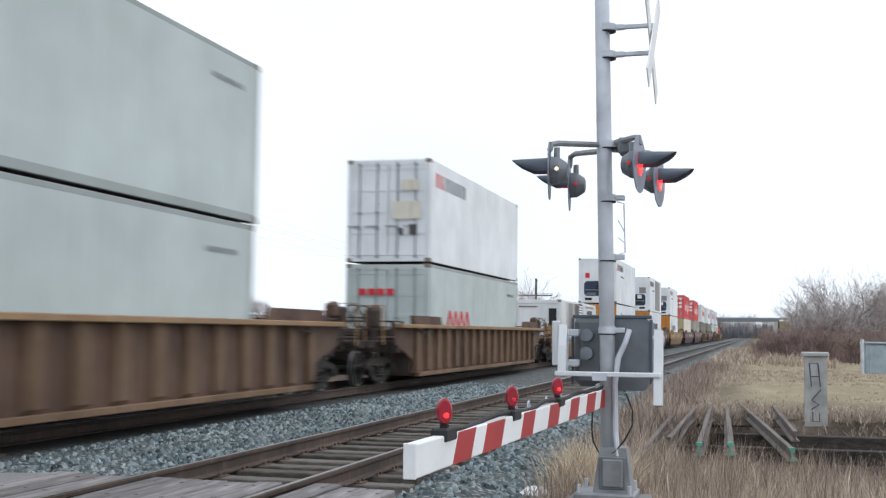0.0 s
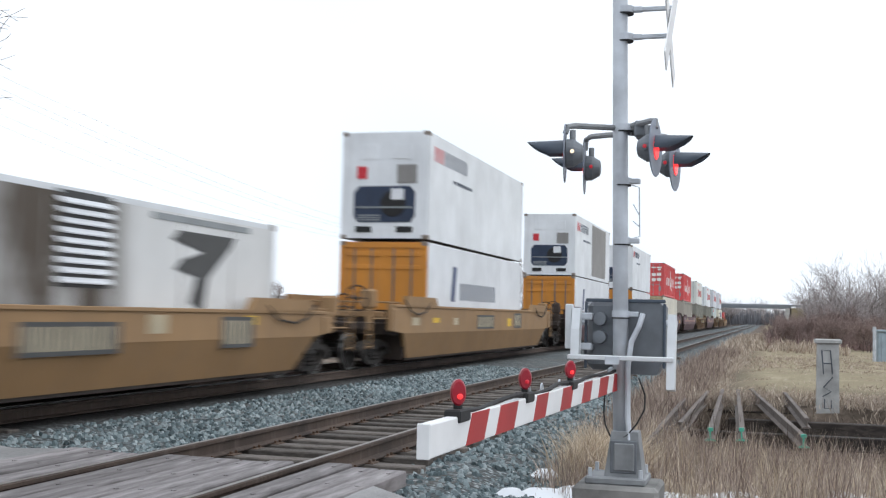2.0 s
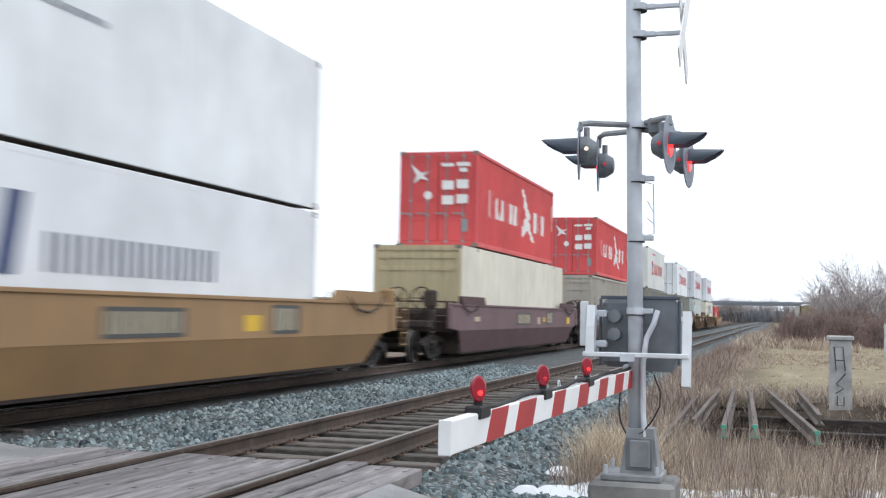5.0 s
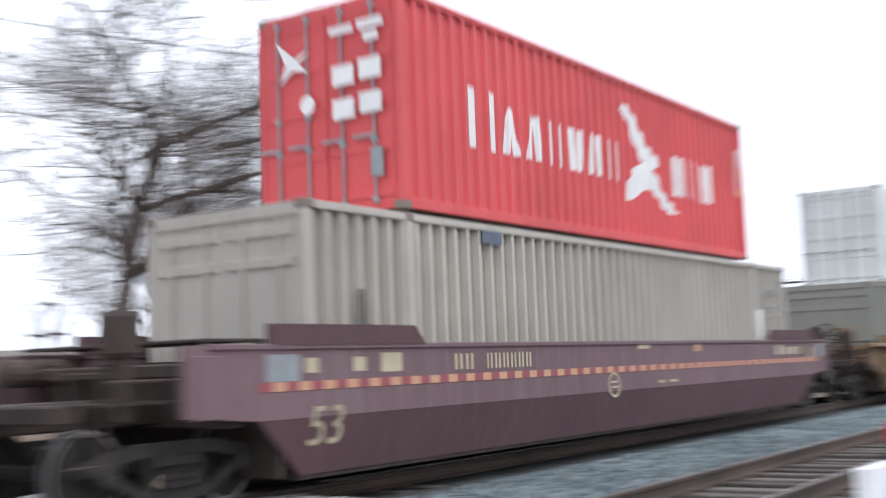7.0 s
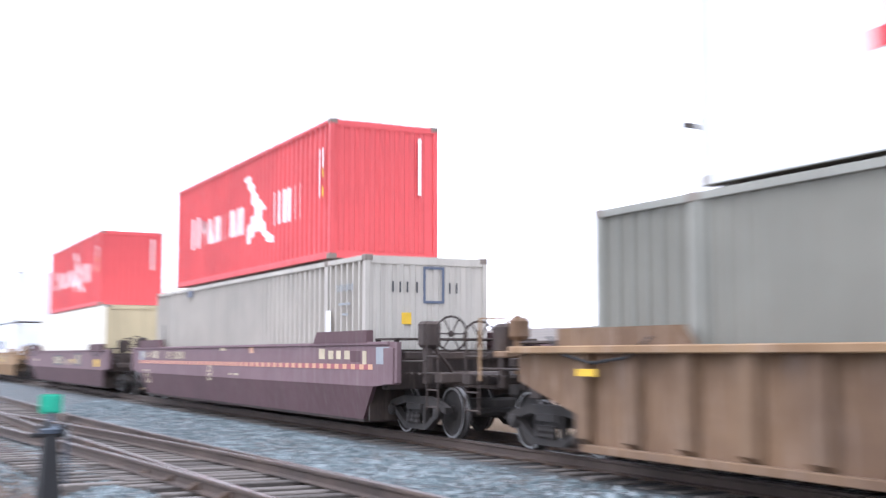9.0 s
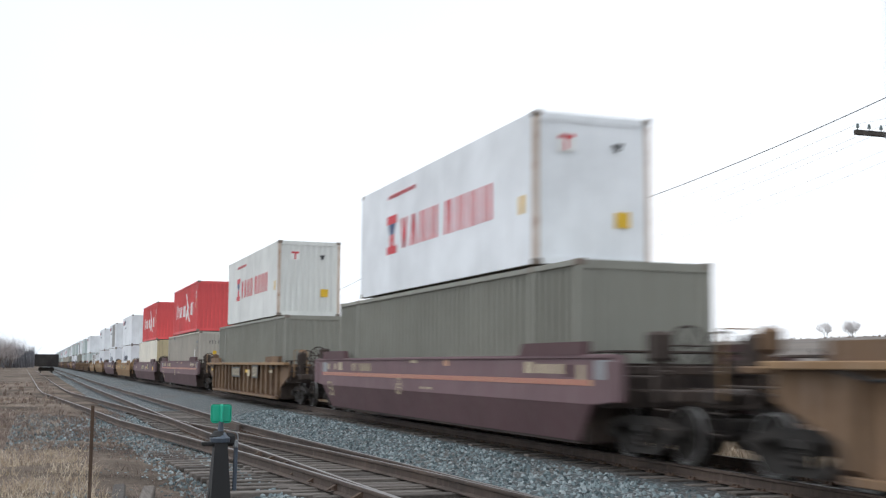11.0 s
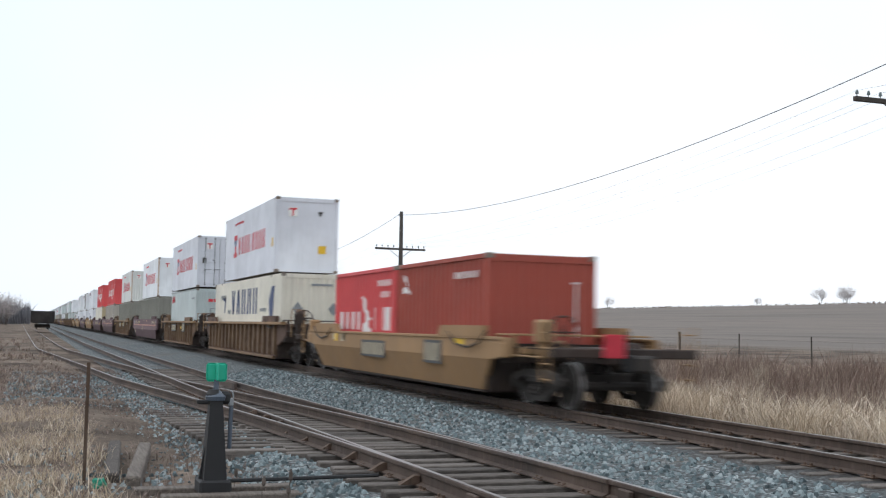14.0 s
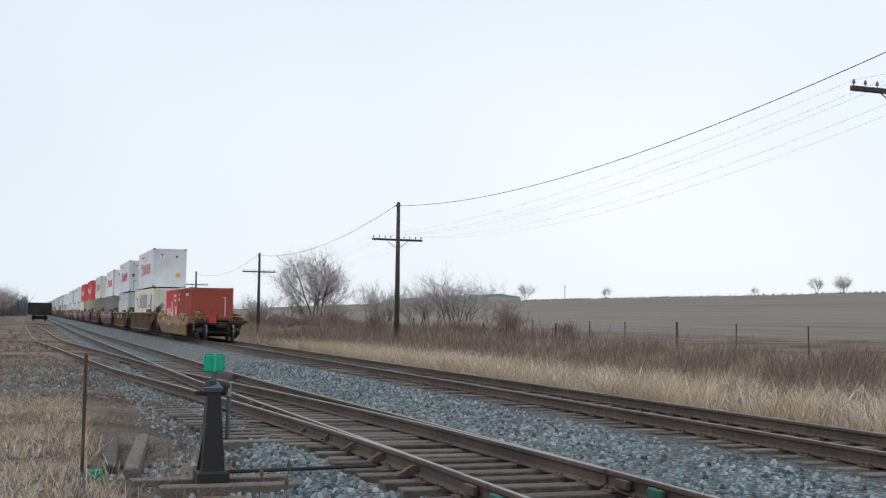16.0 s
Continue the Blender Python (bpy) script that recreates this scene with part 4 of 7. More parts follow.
def bogie(top, x):
    """A two-axle bogie centred at x: frames, springs, bolster, four wheels."""
    e = part("bogie", B().box(-0.2, 0.2, -1.05, 1.05, 0.36, 0.62, 0.03).tube([(-0.89, -0.85, 0.42), (-0.89, 0.85, 0.42)], 0.08, 8).tube([(0.89, -0.85, 0.42), (0.89, 0.85, 0.42)], 0.08, 8), TRUCK_M, top, at=pose(x, 0, 0))
    for s in (-1, 1):
        y = s * 1.0
        f = B().prism([(-1.12, 0.42), (-0.86, 0.47), (-0.45, 0.55), (0.45, 0.55), (0.86, 0.47), (1.12, 0.42), (1.12, 0.52), (0.9, 0.6), (0.46, 0.68), (-0.46, 0.68), (-0.9, 0.6), (-1.12, 0.52)], y - 0.06, y + 0.06, "y")
        f.prism([(-0.84, 0.47), (-0.40, 0.22), (0.40, 0.22), (0.84, 0.47), (0.84, 0.36), (0.42, 0.12), (-0.42, 0.12), (-0.84, 0.36)], y - 0.06, y + 0.06, "y")
        f.box(-0.36, -0.27, y - 0.05, y + 0.05, 0.2, 0.57, 0.01).box(0.27, 0.36, y - 0.05, y + 0.05, 0.2, 0.57, 0.01)
        f.box(-0.28, 0.28, y - 0.1, y + 0.1, 0.44, 0.56, 0.02)
        fr = part("side_frame", f, TRUCK_M, e)
        sp = B()
        for k in (-0.16, 0.0, 0.16):
            sp.lathe([(0.055, 0.22), (0.07, 0.25), (0.055, 0.29), (0.07, 0.33), (0.055, 0.37), (0.055, 0.4)], 8, "z", (k, y + s * 0.075, 0))
        part("spring", sp, TRUCK_M, fr)
        for ax in (-0.89, 0.89):
            part("axle_cap", B().lathe([(0.1, s * 1.05), (0.1, s * 1.12), (0.05, s * 1.14)], 12, "y", (ax, 0, 0.42)), TRUCK_M, fr)
            w = part("wheel", WHEEL, None, e, at=pose(ax, s * 0.7525, 0.425, 0, 0, 0 if s < 0 else 180))
            part("tread", WHEEL_RIM, None, w, "bright worn wheel rim")
    return e


def car_end(top, x, s, z_top, mat, rail_mat=None):
    """The open platform over a bogie: sill, deck, cross beam, ladder, hand brake, coupler, hoses."""
    rail_mat = rail_mat or mat
    def span(p, q):
        return min(x - s * p, x - s * q), max(x - s * p, x - s * q)
    part("draft_sill", B().box(*span(2.4, 0), -0.4, 0.4, 0.82, 1.1, 0.02), DECK_M, top)
    part("end_beam", B().box(*span(0.25, 0), -1.42, 1.42, 0.93, 1.1, 0.02), DECK_M, top)
    part("bolster_beam", B().box(*span(2.25, 2.0), -1.45, 1.45, 0.78, z_top - 0.25, 0.02), DECK_M, top)
    g = B()
    for k in range(6):
        a = x - s * (0.35 + 0.27 * k)
        g.box(a - 0.05, a + 0.05, -1.38, -0.5, 1.06, 1.085)
    part("walkway_grating", g, DECK_M, top)
    part("cross_beam", B().box(*span(1.5, 1.38), -1.4, 1.4, z_top - 0.30, z_top - 0.16, 0.02), mat, top)
    part("cross_platform", B().box(*span(2.6, 1.7), -1.42, 1.42, z_top + 0.04, z_top + 0.075, 0.006), mat, top)
    for p, z in ((2.55, 0.9), (1.78, 0.9)):
        part("platform_post", B().box(x - s * p - 0.03, x - s * p + 0.03, -1.42, -1.34, z, z_top + 0.04), mat, top)
    part("side_rail", B().tube([(x - s * 2.3, -1.44, z_top - 0.32), (x - s * 0.55, -1.44, z_top - 0.32)], 0.018, 6), rail_mat, top, "thin worn handrail")
    part("brake_column", B().box(*span(0.98, 0.84), -1.28, -1.14, 0.9, z_top + 0.28, 0.02).box(*span(1.06, 0.76), -1.34, -1.02, z_top - 0.1, z_top + 0.34, 0.05).tube([(x - s * 0.9, -1.1, z_top - 0.1), (x - s * 0.95, -0.8, 1.2), (x - s * 1.2, -0.5, 0.9)], 0.03, 6), mat, top, "grimy hand brake column and chain")
    for sy in (-1, 1):
        r = B()
        for k in range(4):
            z = 0.55 + 0.27 * k
            r.tube([(x - s * 0.12, sy * 1.42, z), (x - s * 0.52, sy * 1.42, z)], 0.014, 6)
        r.tube([(x - s * 0.12, sy * 1.42, 0.5), (x - s * 0.12, sy * 1.42, z_top + 0.25)], 0.016, 6)
        r.tube([(x - s * 0.52, sy * 1.42, 0.5), (x - s * 0.52, sy * 1.42, z_top + 0.25)], 0.016, 6)
        part("ladder", r, rail_mat, top)
    b = B().lathe([(0.02, x - s * 0.16), (0.05, x - s * 0.15), (0.05, x - s * 0.10), (0.02, x - s * 0.09)], 12, "x", (0, -1.18, z_top + 0.12))
    ring = [(x - s * 0.12, -1.18 + 0.28 * math.cos(a), z_top + 0.12 + 0.28 * math.sin(a)) for a in np.linspace(0, 2 * math.pi, 17)]
    b.tube(ring, 0.018, 6)
    for a in np.linspace(0, 2 * math.pi, 7)[:-1]:
        b.tube([(x - s * 0.12, -1.18, z_top + 0.12), (x - s * 0.12, -1.18 + 0.28 * math.cos(a), z_top + 0.12 + 0.28 * math.sin(a))], 0.012, 5)
    part("hand_brake_wheel", b, DECK_M, top)
    part("air_tank", B().lathe([(0.05, x - s * 1.85), (0.15, x - s * 1.8), (0.15, x - s * 1.0), (0.05, x - s * 0.95)], 14, "x", (0, 0.75, z_top - 0.2)), DECK_M, top)
    part("coupler", B().box(min(x, x + s * 0.62), max(x, x + s * 0.62), -0.12, 0.12, 0.72, 0.98, 0.03).box(min(x + s * 0.45, x + s * 0.72), max(x + s * 0.45, x + s * 0.72), -0.2, 0.16, 0.7, 1.0, 0.05), TRUCK_M, top)
    part("air_hose", B().tube([(x, 0.35, 0.75), (x + s * 0.2, 0.36, 0.5), (x + s * 0.45, 0.3, 0.38), (x + s * 0.62, 0.12, 0.42)], 0.025, 6), BLACK, top)


def well_car(label, half, bottom_half, overall, z_top, mat, low_mat, ribbed, truck_at, rib_from=None, tapes=False, plates=0, flange=None):
    """An articulated-style well car; origin at the rail head under its middle, long axis x."""
    top = tagged(new("well_car"), label, "railcar", "well cars of the train")
    zb, zm = 0.22, 0.83
    for s in (-1, 1):
        y = s * 1.53
        if ribbed:
            out = [(-bottom_half, zb), (bottom_half, zb), (bottom_half + 0.25, 0.62), (half, 1.02), (half, z_top - 0.06), (-half, z_top - 0.06), (-half, 1.02), (-bottom_half - 0.25, 0.62)]
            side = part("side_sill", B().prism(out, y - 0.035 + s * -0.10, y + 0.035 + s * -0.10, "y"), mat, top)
            n = int(2 * bottom_half)
            for k in range(n + 1):
                xx = -n / 2 + k
                part("rib", B().prism([(y - s * 0.08, zb + 0.04), (y + s * 0.045, zb + 0.12), (y + s * 0.045, z_top - 0.1), (y - s * 0.08, z_top - 0.08)], xx - 0.13, xx + 0.13, "x"), RIB_FACE, side, "worn tan rib, lightened against its recess")
            part("top_chord", B().box(-half, half, y - 0.12, y + 0.09, z_top - 0.1, z_top, 0.015), flange or FLANGE_TAN, top)
            part("bottom_chord", B().box(-bottom_half, bottom_half, y - 0.06, y + 0.06, zb - 0.05, zb + 0.05, 0.01), low_mat, top)
        else:
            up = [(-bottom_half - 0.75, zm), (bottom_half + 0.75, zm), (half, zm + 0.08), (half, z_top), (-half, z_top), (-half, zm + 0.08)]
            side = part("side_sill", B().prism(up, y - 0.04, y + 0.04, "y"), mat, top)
            # lower side slants inward and has a darker tone than the side above
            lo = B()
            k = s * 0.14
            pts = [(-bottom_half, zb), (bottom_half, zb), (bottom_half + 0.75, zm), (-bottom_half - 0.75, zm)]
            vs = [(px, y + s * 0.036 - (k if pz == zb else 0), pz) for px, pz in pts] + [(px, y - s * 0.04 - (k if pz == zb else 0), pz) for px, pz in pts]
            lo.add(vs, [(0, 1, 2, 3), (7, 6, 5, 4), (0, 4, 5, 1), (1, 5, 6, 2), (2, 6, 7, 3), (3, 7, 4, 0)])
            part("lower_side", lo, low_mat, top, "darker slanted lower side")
            part("top_chord", B().box(-half + 0.3, half - 0.3, y - 0.07, y + 0.055, z_top - 0.05, z_top + 0.012, 0.01), mat, top)
        for sx in (-1, 1):
            a, b_ = sx * (half - 3.7), sx * (half - 1.2)
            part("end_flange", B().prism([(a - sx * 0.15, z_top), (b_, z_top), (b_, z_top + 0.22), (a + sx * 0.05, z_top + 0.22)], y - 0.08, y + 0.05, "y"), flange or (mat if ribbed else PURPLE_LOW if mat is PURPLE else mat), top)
            if not ribbed:
                part("jack_pad", B().box(min(sx * (half - 0.5), sx * (half - 0.1)), max(sx * (half - 0.5), sx * (half - 0.1)), y - 0.07, y + 0.07, zm + 0.05, z_top - 0.1, 0.01), mat, top)
    part("well_floor", B().box(-bottom_half, bottom_half, -1.4, 1.4, zb - 0.05, zb + 0.06), DECK_M, top)
    for sx in (-1, 1):
        part("bulkhead", B().box(min(sx * (bottom_half + 0.3), sx * (bottom_half + 0.36)), max(sx * (bottom_half + 0.3), sx * (bottom_half + 0.36)), -1.45, 1.45, zb, z_top - 0.12), DECK_M, top)
        bogie(top, sx * truck_at)
        if ribbed:
            e = sx * (half + 0.55)
            part("brake_stand", B().box(e - 0.05, e + 0.05, -1.2, -1.08, z_top - 0.4, z_top + 0.45, 0.02).box(e - 0.12, e + 0.12, -1.26, -0.98, z_top + 0.1, z_top + 0.42, 0.05).box(e - 0.2, e + 0.2, -1.45, -0.8, z_top - 0.16, z_top - 0.06, 0.02), mat, top, "rusty brake stand")
            part("grab_iron", B().tube([(e + sx * 0.5, -1.5, z_top - 0.5), (e + sx * 0.5, -1.5, z_top + 0.42), (e + sx * 0.5, -1.05, z_top + 0.42), (e + sx * 0.5, -1.05, z_top - 0.5)], 0.022, 6), FLANGE_TAN, top)
        car_end(top, sx * (overall - 0.55), sx, z_top, DECK_M if ribbed or mat is PURPLE else mat)
        if not tapes:
            part("hanging_cable", B().tube([(sx * (half - 1.0), -1.6, z_top + 0.12), (sx * (half - 1.4), -1.62, z_top - 0.12), (sx * (half - 2.0), -1.62, z_top - 0.22), (sx * (half - 2.7), -1.62, z_top - 0.15), (sx * (half - 3.2), -1.6, z_top + 0.1)], 0.02, 6), BLACK, top)
    y = -1.53 - (0.05 if ribbed else 0.044)
    rng = random.Random(plates)
    if tapes:
        for k in range(92):
            xx = -half + 1.0 + k * (2 * half - 2.0) / 92
            part("reflector_tape", TAPE_A if k % 2 else TAPE_B, None, top, at=pose(xx, y, 1.13))
        for wx, ww, nn in ((-5.6, 0.5, 2), (-4.85, 1.2, 6)):
            marks(top, "lettering", lambda b: bars(b, wx, 1.27, y, ww, 0.2, nn), MARK_BUFF, "buff reporting mark bars")
        txt = bpy.data.curves.new("size_mark", "FONT")
        txt.body, txt.size, txt.extrude = "53", 0.62, 0.002
        t_ob = new("size_mark", txt)
        dg = bpy.context.evaluated_depsgraph_get()
        me = bpy.data.meshes.new_from_object(t_ob.evaluated_get(dg))
        bpy.data.objects.remove(t_ob)
        me.materials.clear()
        me.materials.append(MARK_BUFF)
        part("size_mark", me, None, top, "large buff number 53", at=pose(-8.36, -1.505, 0.53, 103, 0, 0))
        part("logo_ring", B().lathe([(0.16, y), (0.2, y), (0.2, y - 0.004), (0.17, y - 0.004), (0.17, y)], 24, "y", (-1.17, 0, 0.93), False).box(-1.28, -1.06, y - 0.004, y, 0.96, 0.99).box(-1.27, -1.07, y - 0.004, y, 0.88, 0.91), MARK_BUFF, top)
        for k, (xx, zz, w, h, mt) in enumerate([(2.1, 1.42, 0.28, 0.13, ORANGE_TAPE), (-0.25, 1.48, 0.45, 0.07, MARK_BUFF), (0.5, 0.90, 0.22, 0.05, MARK_BUFF), (0.95, 0.90, 0.3, 0.05, MARK_BUFF), (7.0, 1.3, .25, .16, MARK_BUFF), (7.4, 1.3, .22, .16, MARK_BUFF), (7.8, 1.3, .25, .16, MARK_BUFF), (6.5, 1.3, .3, .2, MARK_BUFF), (-8.4, 1.3, .2, .16, MARK_BUFF), (-7.6, 1.3, .22, .16, MARK_BUFF), (-7.1, 1.28, .4, .22, MARK_BUFF), (9.25, 1.22, .55, .3, STEEL_GREY), (8.65, 1.2, .18, .25, MARK_BUFF), (8.1, 1.25, .45, .2, PURPLE_LOW), (-9.0, 1.22, .5, .28, STEEL_GREY)]):
            part("stencil", B().box(xx, xx + w, y - 0.003, y, zz, zz + h), mt, top)
    elif plates:
        zc = z_top - 0.55
        for xx, w, h, dark in ((-1.8, 2.1, 0.3, 0), (3.4, 1.1, 0.38, 1)):
            pl = part("name_panel", B().box(xx - 0.05, xx + w + 0.05, y - 0.004 - 0.05 * ribbed, y - 0.05 * ribbed, zc - 0.06, zc + h + 0.06), MARK_DARK, top, "dark stencil panel")
            bb = B()
            bars(bb, xx + 0.05, zc, y - 0.004 - 0.05 * ribbed, w - 0.1, h, 8 if not dark else 3)
            part("lettering", bb, MARK_BUFF, pl)
        for k in range(5):
            xx = -half + 1.2 + rng.uniform(0, 2 * half - 3)
            part("stencil", B().box(xx, xx + rng.uniform(.2, .7), y - 0.003 - 0.05 * ribbed, y - 0.05 * ribbed, zm + rng.uniform(0.1, 0.3), zm + 0.38), MARK_BUFF if k % 2 else YELLOW, top)
    return top


TAPE_A = B().box(0, 0.195, -0.003, 0, -0.01, 0.085).mesh("reflector_tape", ORANGE_TAPE)
TAPE_B = B().box(0, 0.195, -0.003, 0, -0.01, 0.085).mesh("reflector_tape", RED_TAPE)


def put(thing, x, z=0.0):
    thing.matrix_basis = pose(x, MAIN_Y, z)
    TRAIN.append((thing, x, MAIN_Y, z))
    return thing


def again(thing, x, z=0.0):
    return put(copy_thing(thing, pose(x, MAIN_Y, z)), x, z)


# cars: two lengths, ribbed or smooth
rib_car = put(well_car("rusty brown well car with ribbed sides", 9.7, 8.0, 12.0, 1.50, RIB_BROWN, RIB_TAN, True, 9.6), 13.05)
again(rib_car, 36.45)
put(well_car("short tan well car with smooth sides", 8.2, 6.6, 10.5, 1.30, TAN, TAN_LOW, False, 8.3, plates=3), 59.05)
tan_car = put(well_car("tan well car with smooth sides and stencil panels", 10.1, 8.35, 12.0, 1.50, TAN, TAN_LOW, False, 9.75, plates=1), 81.05)
maroon_plain = put(well_car("faded maroon well car with smooth sides", 10.1, 8.35, 12.0, 1.55, PURPLE, PURPLE_LOW, False, 9.75, plates=2), 105.3)
again(tan_car, 129.1)
again(maroon_plain, 153.7)
maroon_tape = put(well_car("faded maroon well car with orange reflector dashes", 10.1, 8.35, 12.0, 1.60, PURPLE, PURPLE_LOW, False, 9.75, tapes=True), 177.65)
rib_tan = put(well_car("tan well car with ribbed rusty sides", 9.7, 8.0, 12.0, 1.50, RIB_TAN, RIB_TAN, True, 9.6, plates=5), 201.25)
again(maroon_tape, 225.55)
put(well_car("short rusty tan well car with ribbed sides", 8.0, 6.6, 10.2, 1.50, RIB_TAN, RIB_TAN, True, 8.1, plates=6), 247.3)
again(rib_car, 269.4)
last_car = put(well_car("short tan well car at the end of the train", 8.2, 6.6, 10.4, 1.25, TAN, TAN_LOW, False, 8.3, plates=4), 291.2)

# containers
up = 3.29
grey_up = put(grey_line_container("pale grey-green refrigerated container, upper row", "plain", "ribbed", 0), 13.0, 3.23)
grey_low = put(grey_line_container("pale grey-green refrigerated container set down in a well car", "door", "plain", -1), 12.9, 0.30)
put(geseaco_container("white container with rusty door end and slate bars", "door"), 36.7, 3.243)
again(grey_low, 36.7, 0.30)
put(generator_container("white generator container with soot-stained louvred side"), 59.05, 0.30)
put(geseaco_container("white refrigerated container with blue cooling end", "reefer"), 81.02, 3.272)
hap = put(line_box_white("white container with orange end and slate bars"), 81.02, 0.32)
half_grey = put(geseaco_container("white refrigerated container with a grey rear half", "reefer"), 105.35, 3.24)
part("grey_half", B().box(-0.75, 4.35, -CW40 / 2 - 0.004, -CW40 / 2, 0.17, 2.78), GREY_PANEL, half_grey, "dull grey repainted half")
again(hap, 105.35, 0.32)
put(geseaco_container("white container with grey cooling end", "reefer"), 129.1, 3.27)
again(hap, 129.1, 0.32)
red_c = put(red_logo_container(), 153.75, 3.294)
put(long_box("long cream container in a maroon well car", CREAM, "braced", "plain", CREAM_END, True), 153.7, 0.34)
again(red_c, 177.67, 3.317)
olive = put(long_box("long pale olive corrugated container", OLIVE_PALE, "braced", "ribbed"), 177.68, 0.356)
yo = -CW53 / 2 - 0.012
marks(olive, "blue_tag", lambda b: b.box(-4.45, -3.95, yo - .004, yo, 2.62, 2.8), MARK_SLATE, "faded blue tag")
marks(olive, "number_bars", lambda b: (bars(b, 6.7, 2.25, yo, 0.85, 0.13, 7), b.box(6.8, 7.4, yo - .004, yo, 1.98, 2.02), b.box(7.0, 7.3, yo - .004, yo, 1.78, 1.82)), STEEL_GREY)
marks(olive, "number_bars", lambda b: bars(b, -7.2, 1.0, yo, 0.2, 0.9, 1), MARK_DARK)
marks(olive, "white_patch", lambda b: b.box(6.15, 6.4, yo - .004, yo, 0.9, 1.9), MARK_WHITE)
xo = 16.154 / 2 + 0.006
marks(olive, "number_bars", lambda b: [b.box(xo, xo + .004, yy, yy + 0.035, 2.2, 2.4) for yy in (-.75, -.6, -.45, -.25, 0.45, 0.6)], MARK_DARK)
end_boxes(olive, xo, [(-0.55, 1.6, .2, .22)], YELLOW, "caution_plate")
marks(olive, "frame_mark", lambda b: (b.box(xo, xo + .004, -.1, .35, 2.0, 2.05), b.box(xo, xo + .004, -.1, .35, 2.65, 2.7), b.box(xo, xo + .004, -.1, -.05, 2.05, 2.65), b.box(xo, xo + .004, .3, .35, 2.05, 2.65)), MARK_SLATE)
ym_rust = put(red_text_container(WHITE_RUST, "white container with rust runs and red bars", "ribbed"), 201.25, 3.29)
olive_d = put(long_box("long olive-grey corrugated container", OLIVE, "braced", "ribbed"), 201.25, 0.34)
put(red_text_container(WHITE, "white container with red emblem and bars", "plain"), 225.55, 3.294)
again(olive_d, 225.55, 0.34)
ym_door = put(red_text_container(GREY_WHITE, "white container with barred doors and red bars", "door"), 247.3, 3.419)
put(grey_line_container("pale grey-green container with small red bars", "plain", "ribbed", 0), 247.3, 0.45)
put(red_text_container(GREY_WHITE, "grey-white container with red emblem at the end", "plain"), 269.41, 3.402)


def navy_name_box():
    c = long_box("long cream container with navy lettering bars", CREAM, "plain", "ribbed", None, True)
    y = -CW53 / 2 - 0.006
    marks(c, "lettering", lambda b: bars(b, -3.15, 1.42, y, 6.7, 1.06, 5, (-0.19, 0.19, 0, 0.05, 0)), MARK_BLUE, "large navy lettering bars")
    marks(c, "small_print", lambda b: (bars(b, -6.2, 2.1, y, 1.5, 0.22, 6), bars(b, 3.9, 1.5, y, 1.3, 0.14, 9), bars(b, -4.1, 1.45, y, .9, .18, 6)), STEEL_GREY)
    marks(c, "emblem", lambda b: (b.prism([(5.9, 1.25), (6.5, 1.25), (6.75, 2.45), (6.2, 2.45), (5.7, 1.9)], y - .004, y, "y"), b.prism([(-5.2, 1.5), (-4.95, 1.5), (-4.7, 2.2), (-5.5, 2.2), (-5.5, 2.05), (-5.0, 2.05)], y - .004, y, "y")), MARK_BLUE, "navy blade emblem")
    xr = 16.154 / 2 + 0.004
    marks(c, "placard", lambda b: [b.prism([(yy - 0.2, 1.6), (yy, 1.35), (yy + 0.2, 1.6), (yy, 1.85)], xr, xr + 0.004, "x") for yy in (-0.7, 0.65)], STEEL_GREY)
    marks(c, "small_print", lambda b: b.box(xr, xr + .004, -.2, .6, 2.45, 2.53), STEEL_GREY)
    return c


put(navy_name_box(), 269.3, 0.40)


def short_red(mat, label, big):
    c = container(label, 6.058, 2.591, mat, "ribbed", "ribbed")
    y = -CW40 / 2 - 0.03
    if big:
        painted(c, "lettering", strokes(-2.75, 0.95, 2.4, 0.5, 6), MARK_WHITE, "white lettering bars", 6.058)
        painted(c, "lettering", strokes(1.1, 0.95, 1.5, 0.6, 3), MARK_WHITE, "white lettering bars", 6.058)
        for q in bird(0.4, 0.7, 1.5, 1.15):
            painted(c, "bird_mark", [q], MARK_WHITE, "white swooping bird shape", 6.058)
        marks(c, "small_print", lambda b: (bars(b, 1.6, 2.1, y, 1.2, 0.16, 6), bars(b, 1.9, 1.8, y, .8, 0.16, 4)), MARK_WHITE)
    else:
        for q in bird(-2.4, 1.85, 0.7, 0.45):
            painted(c, "emblem", [q], MARK_WHITE, "small white bird shape", 6.058)
        marks(c, "small_print", lambda b: bars(b, 1.2, 2.1, y, 1.4, 0.14, 7), MARK_WHITE)
        xr = 3.03 + 0.01
        end_boxes(c, xr, [(0.74, .9, .035, 1.1), (0.66, 2.0, .16, .035)], MARK_WHITE, "number_strip")
    return c


put(short_red(RED, "short bright red container with white bars", True), 288.1, 0.36)
put(short_red(BRICK, "short brick-red container with ribbed end", False), 294.4, 0.36)

# end-of-train marker hanging on the last coupler
flag = put(tagged(new("end_marker"), "red end-of-train marker flag on the last coupler", "marker"), 291.2 + 10.4)
part("flag", B().box(-0.02, 0.02, -0.75, -0.35, 0.95, 1.35, 0.01), plain("red_flag", (0.55, 0.03, 0.05), 0.6), flag)
part("stem", B().tube([(0, -0.3, 0.75), (0, -0.3, 1.4)], 0.025, 8).box(-0.05, 0.05, -0.35, -0.05, 0.72, 1.0, 0.01), BLACK, flag)

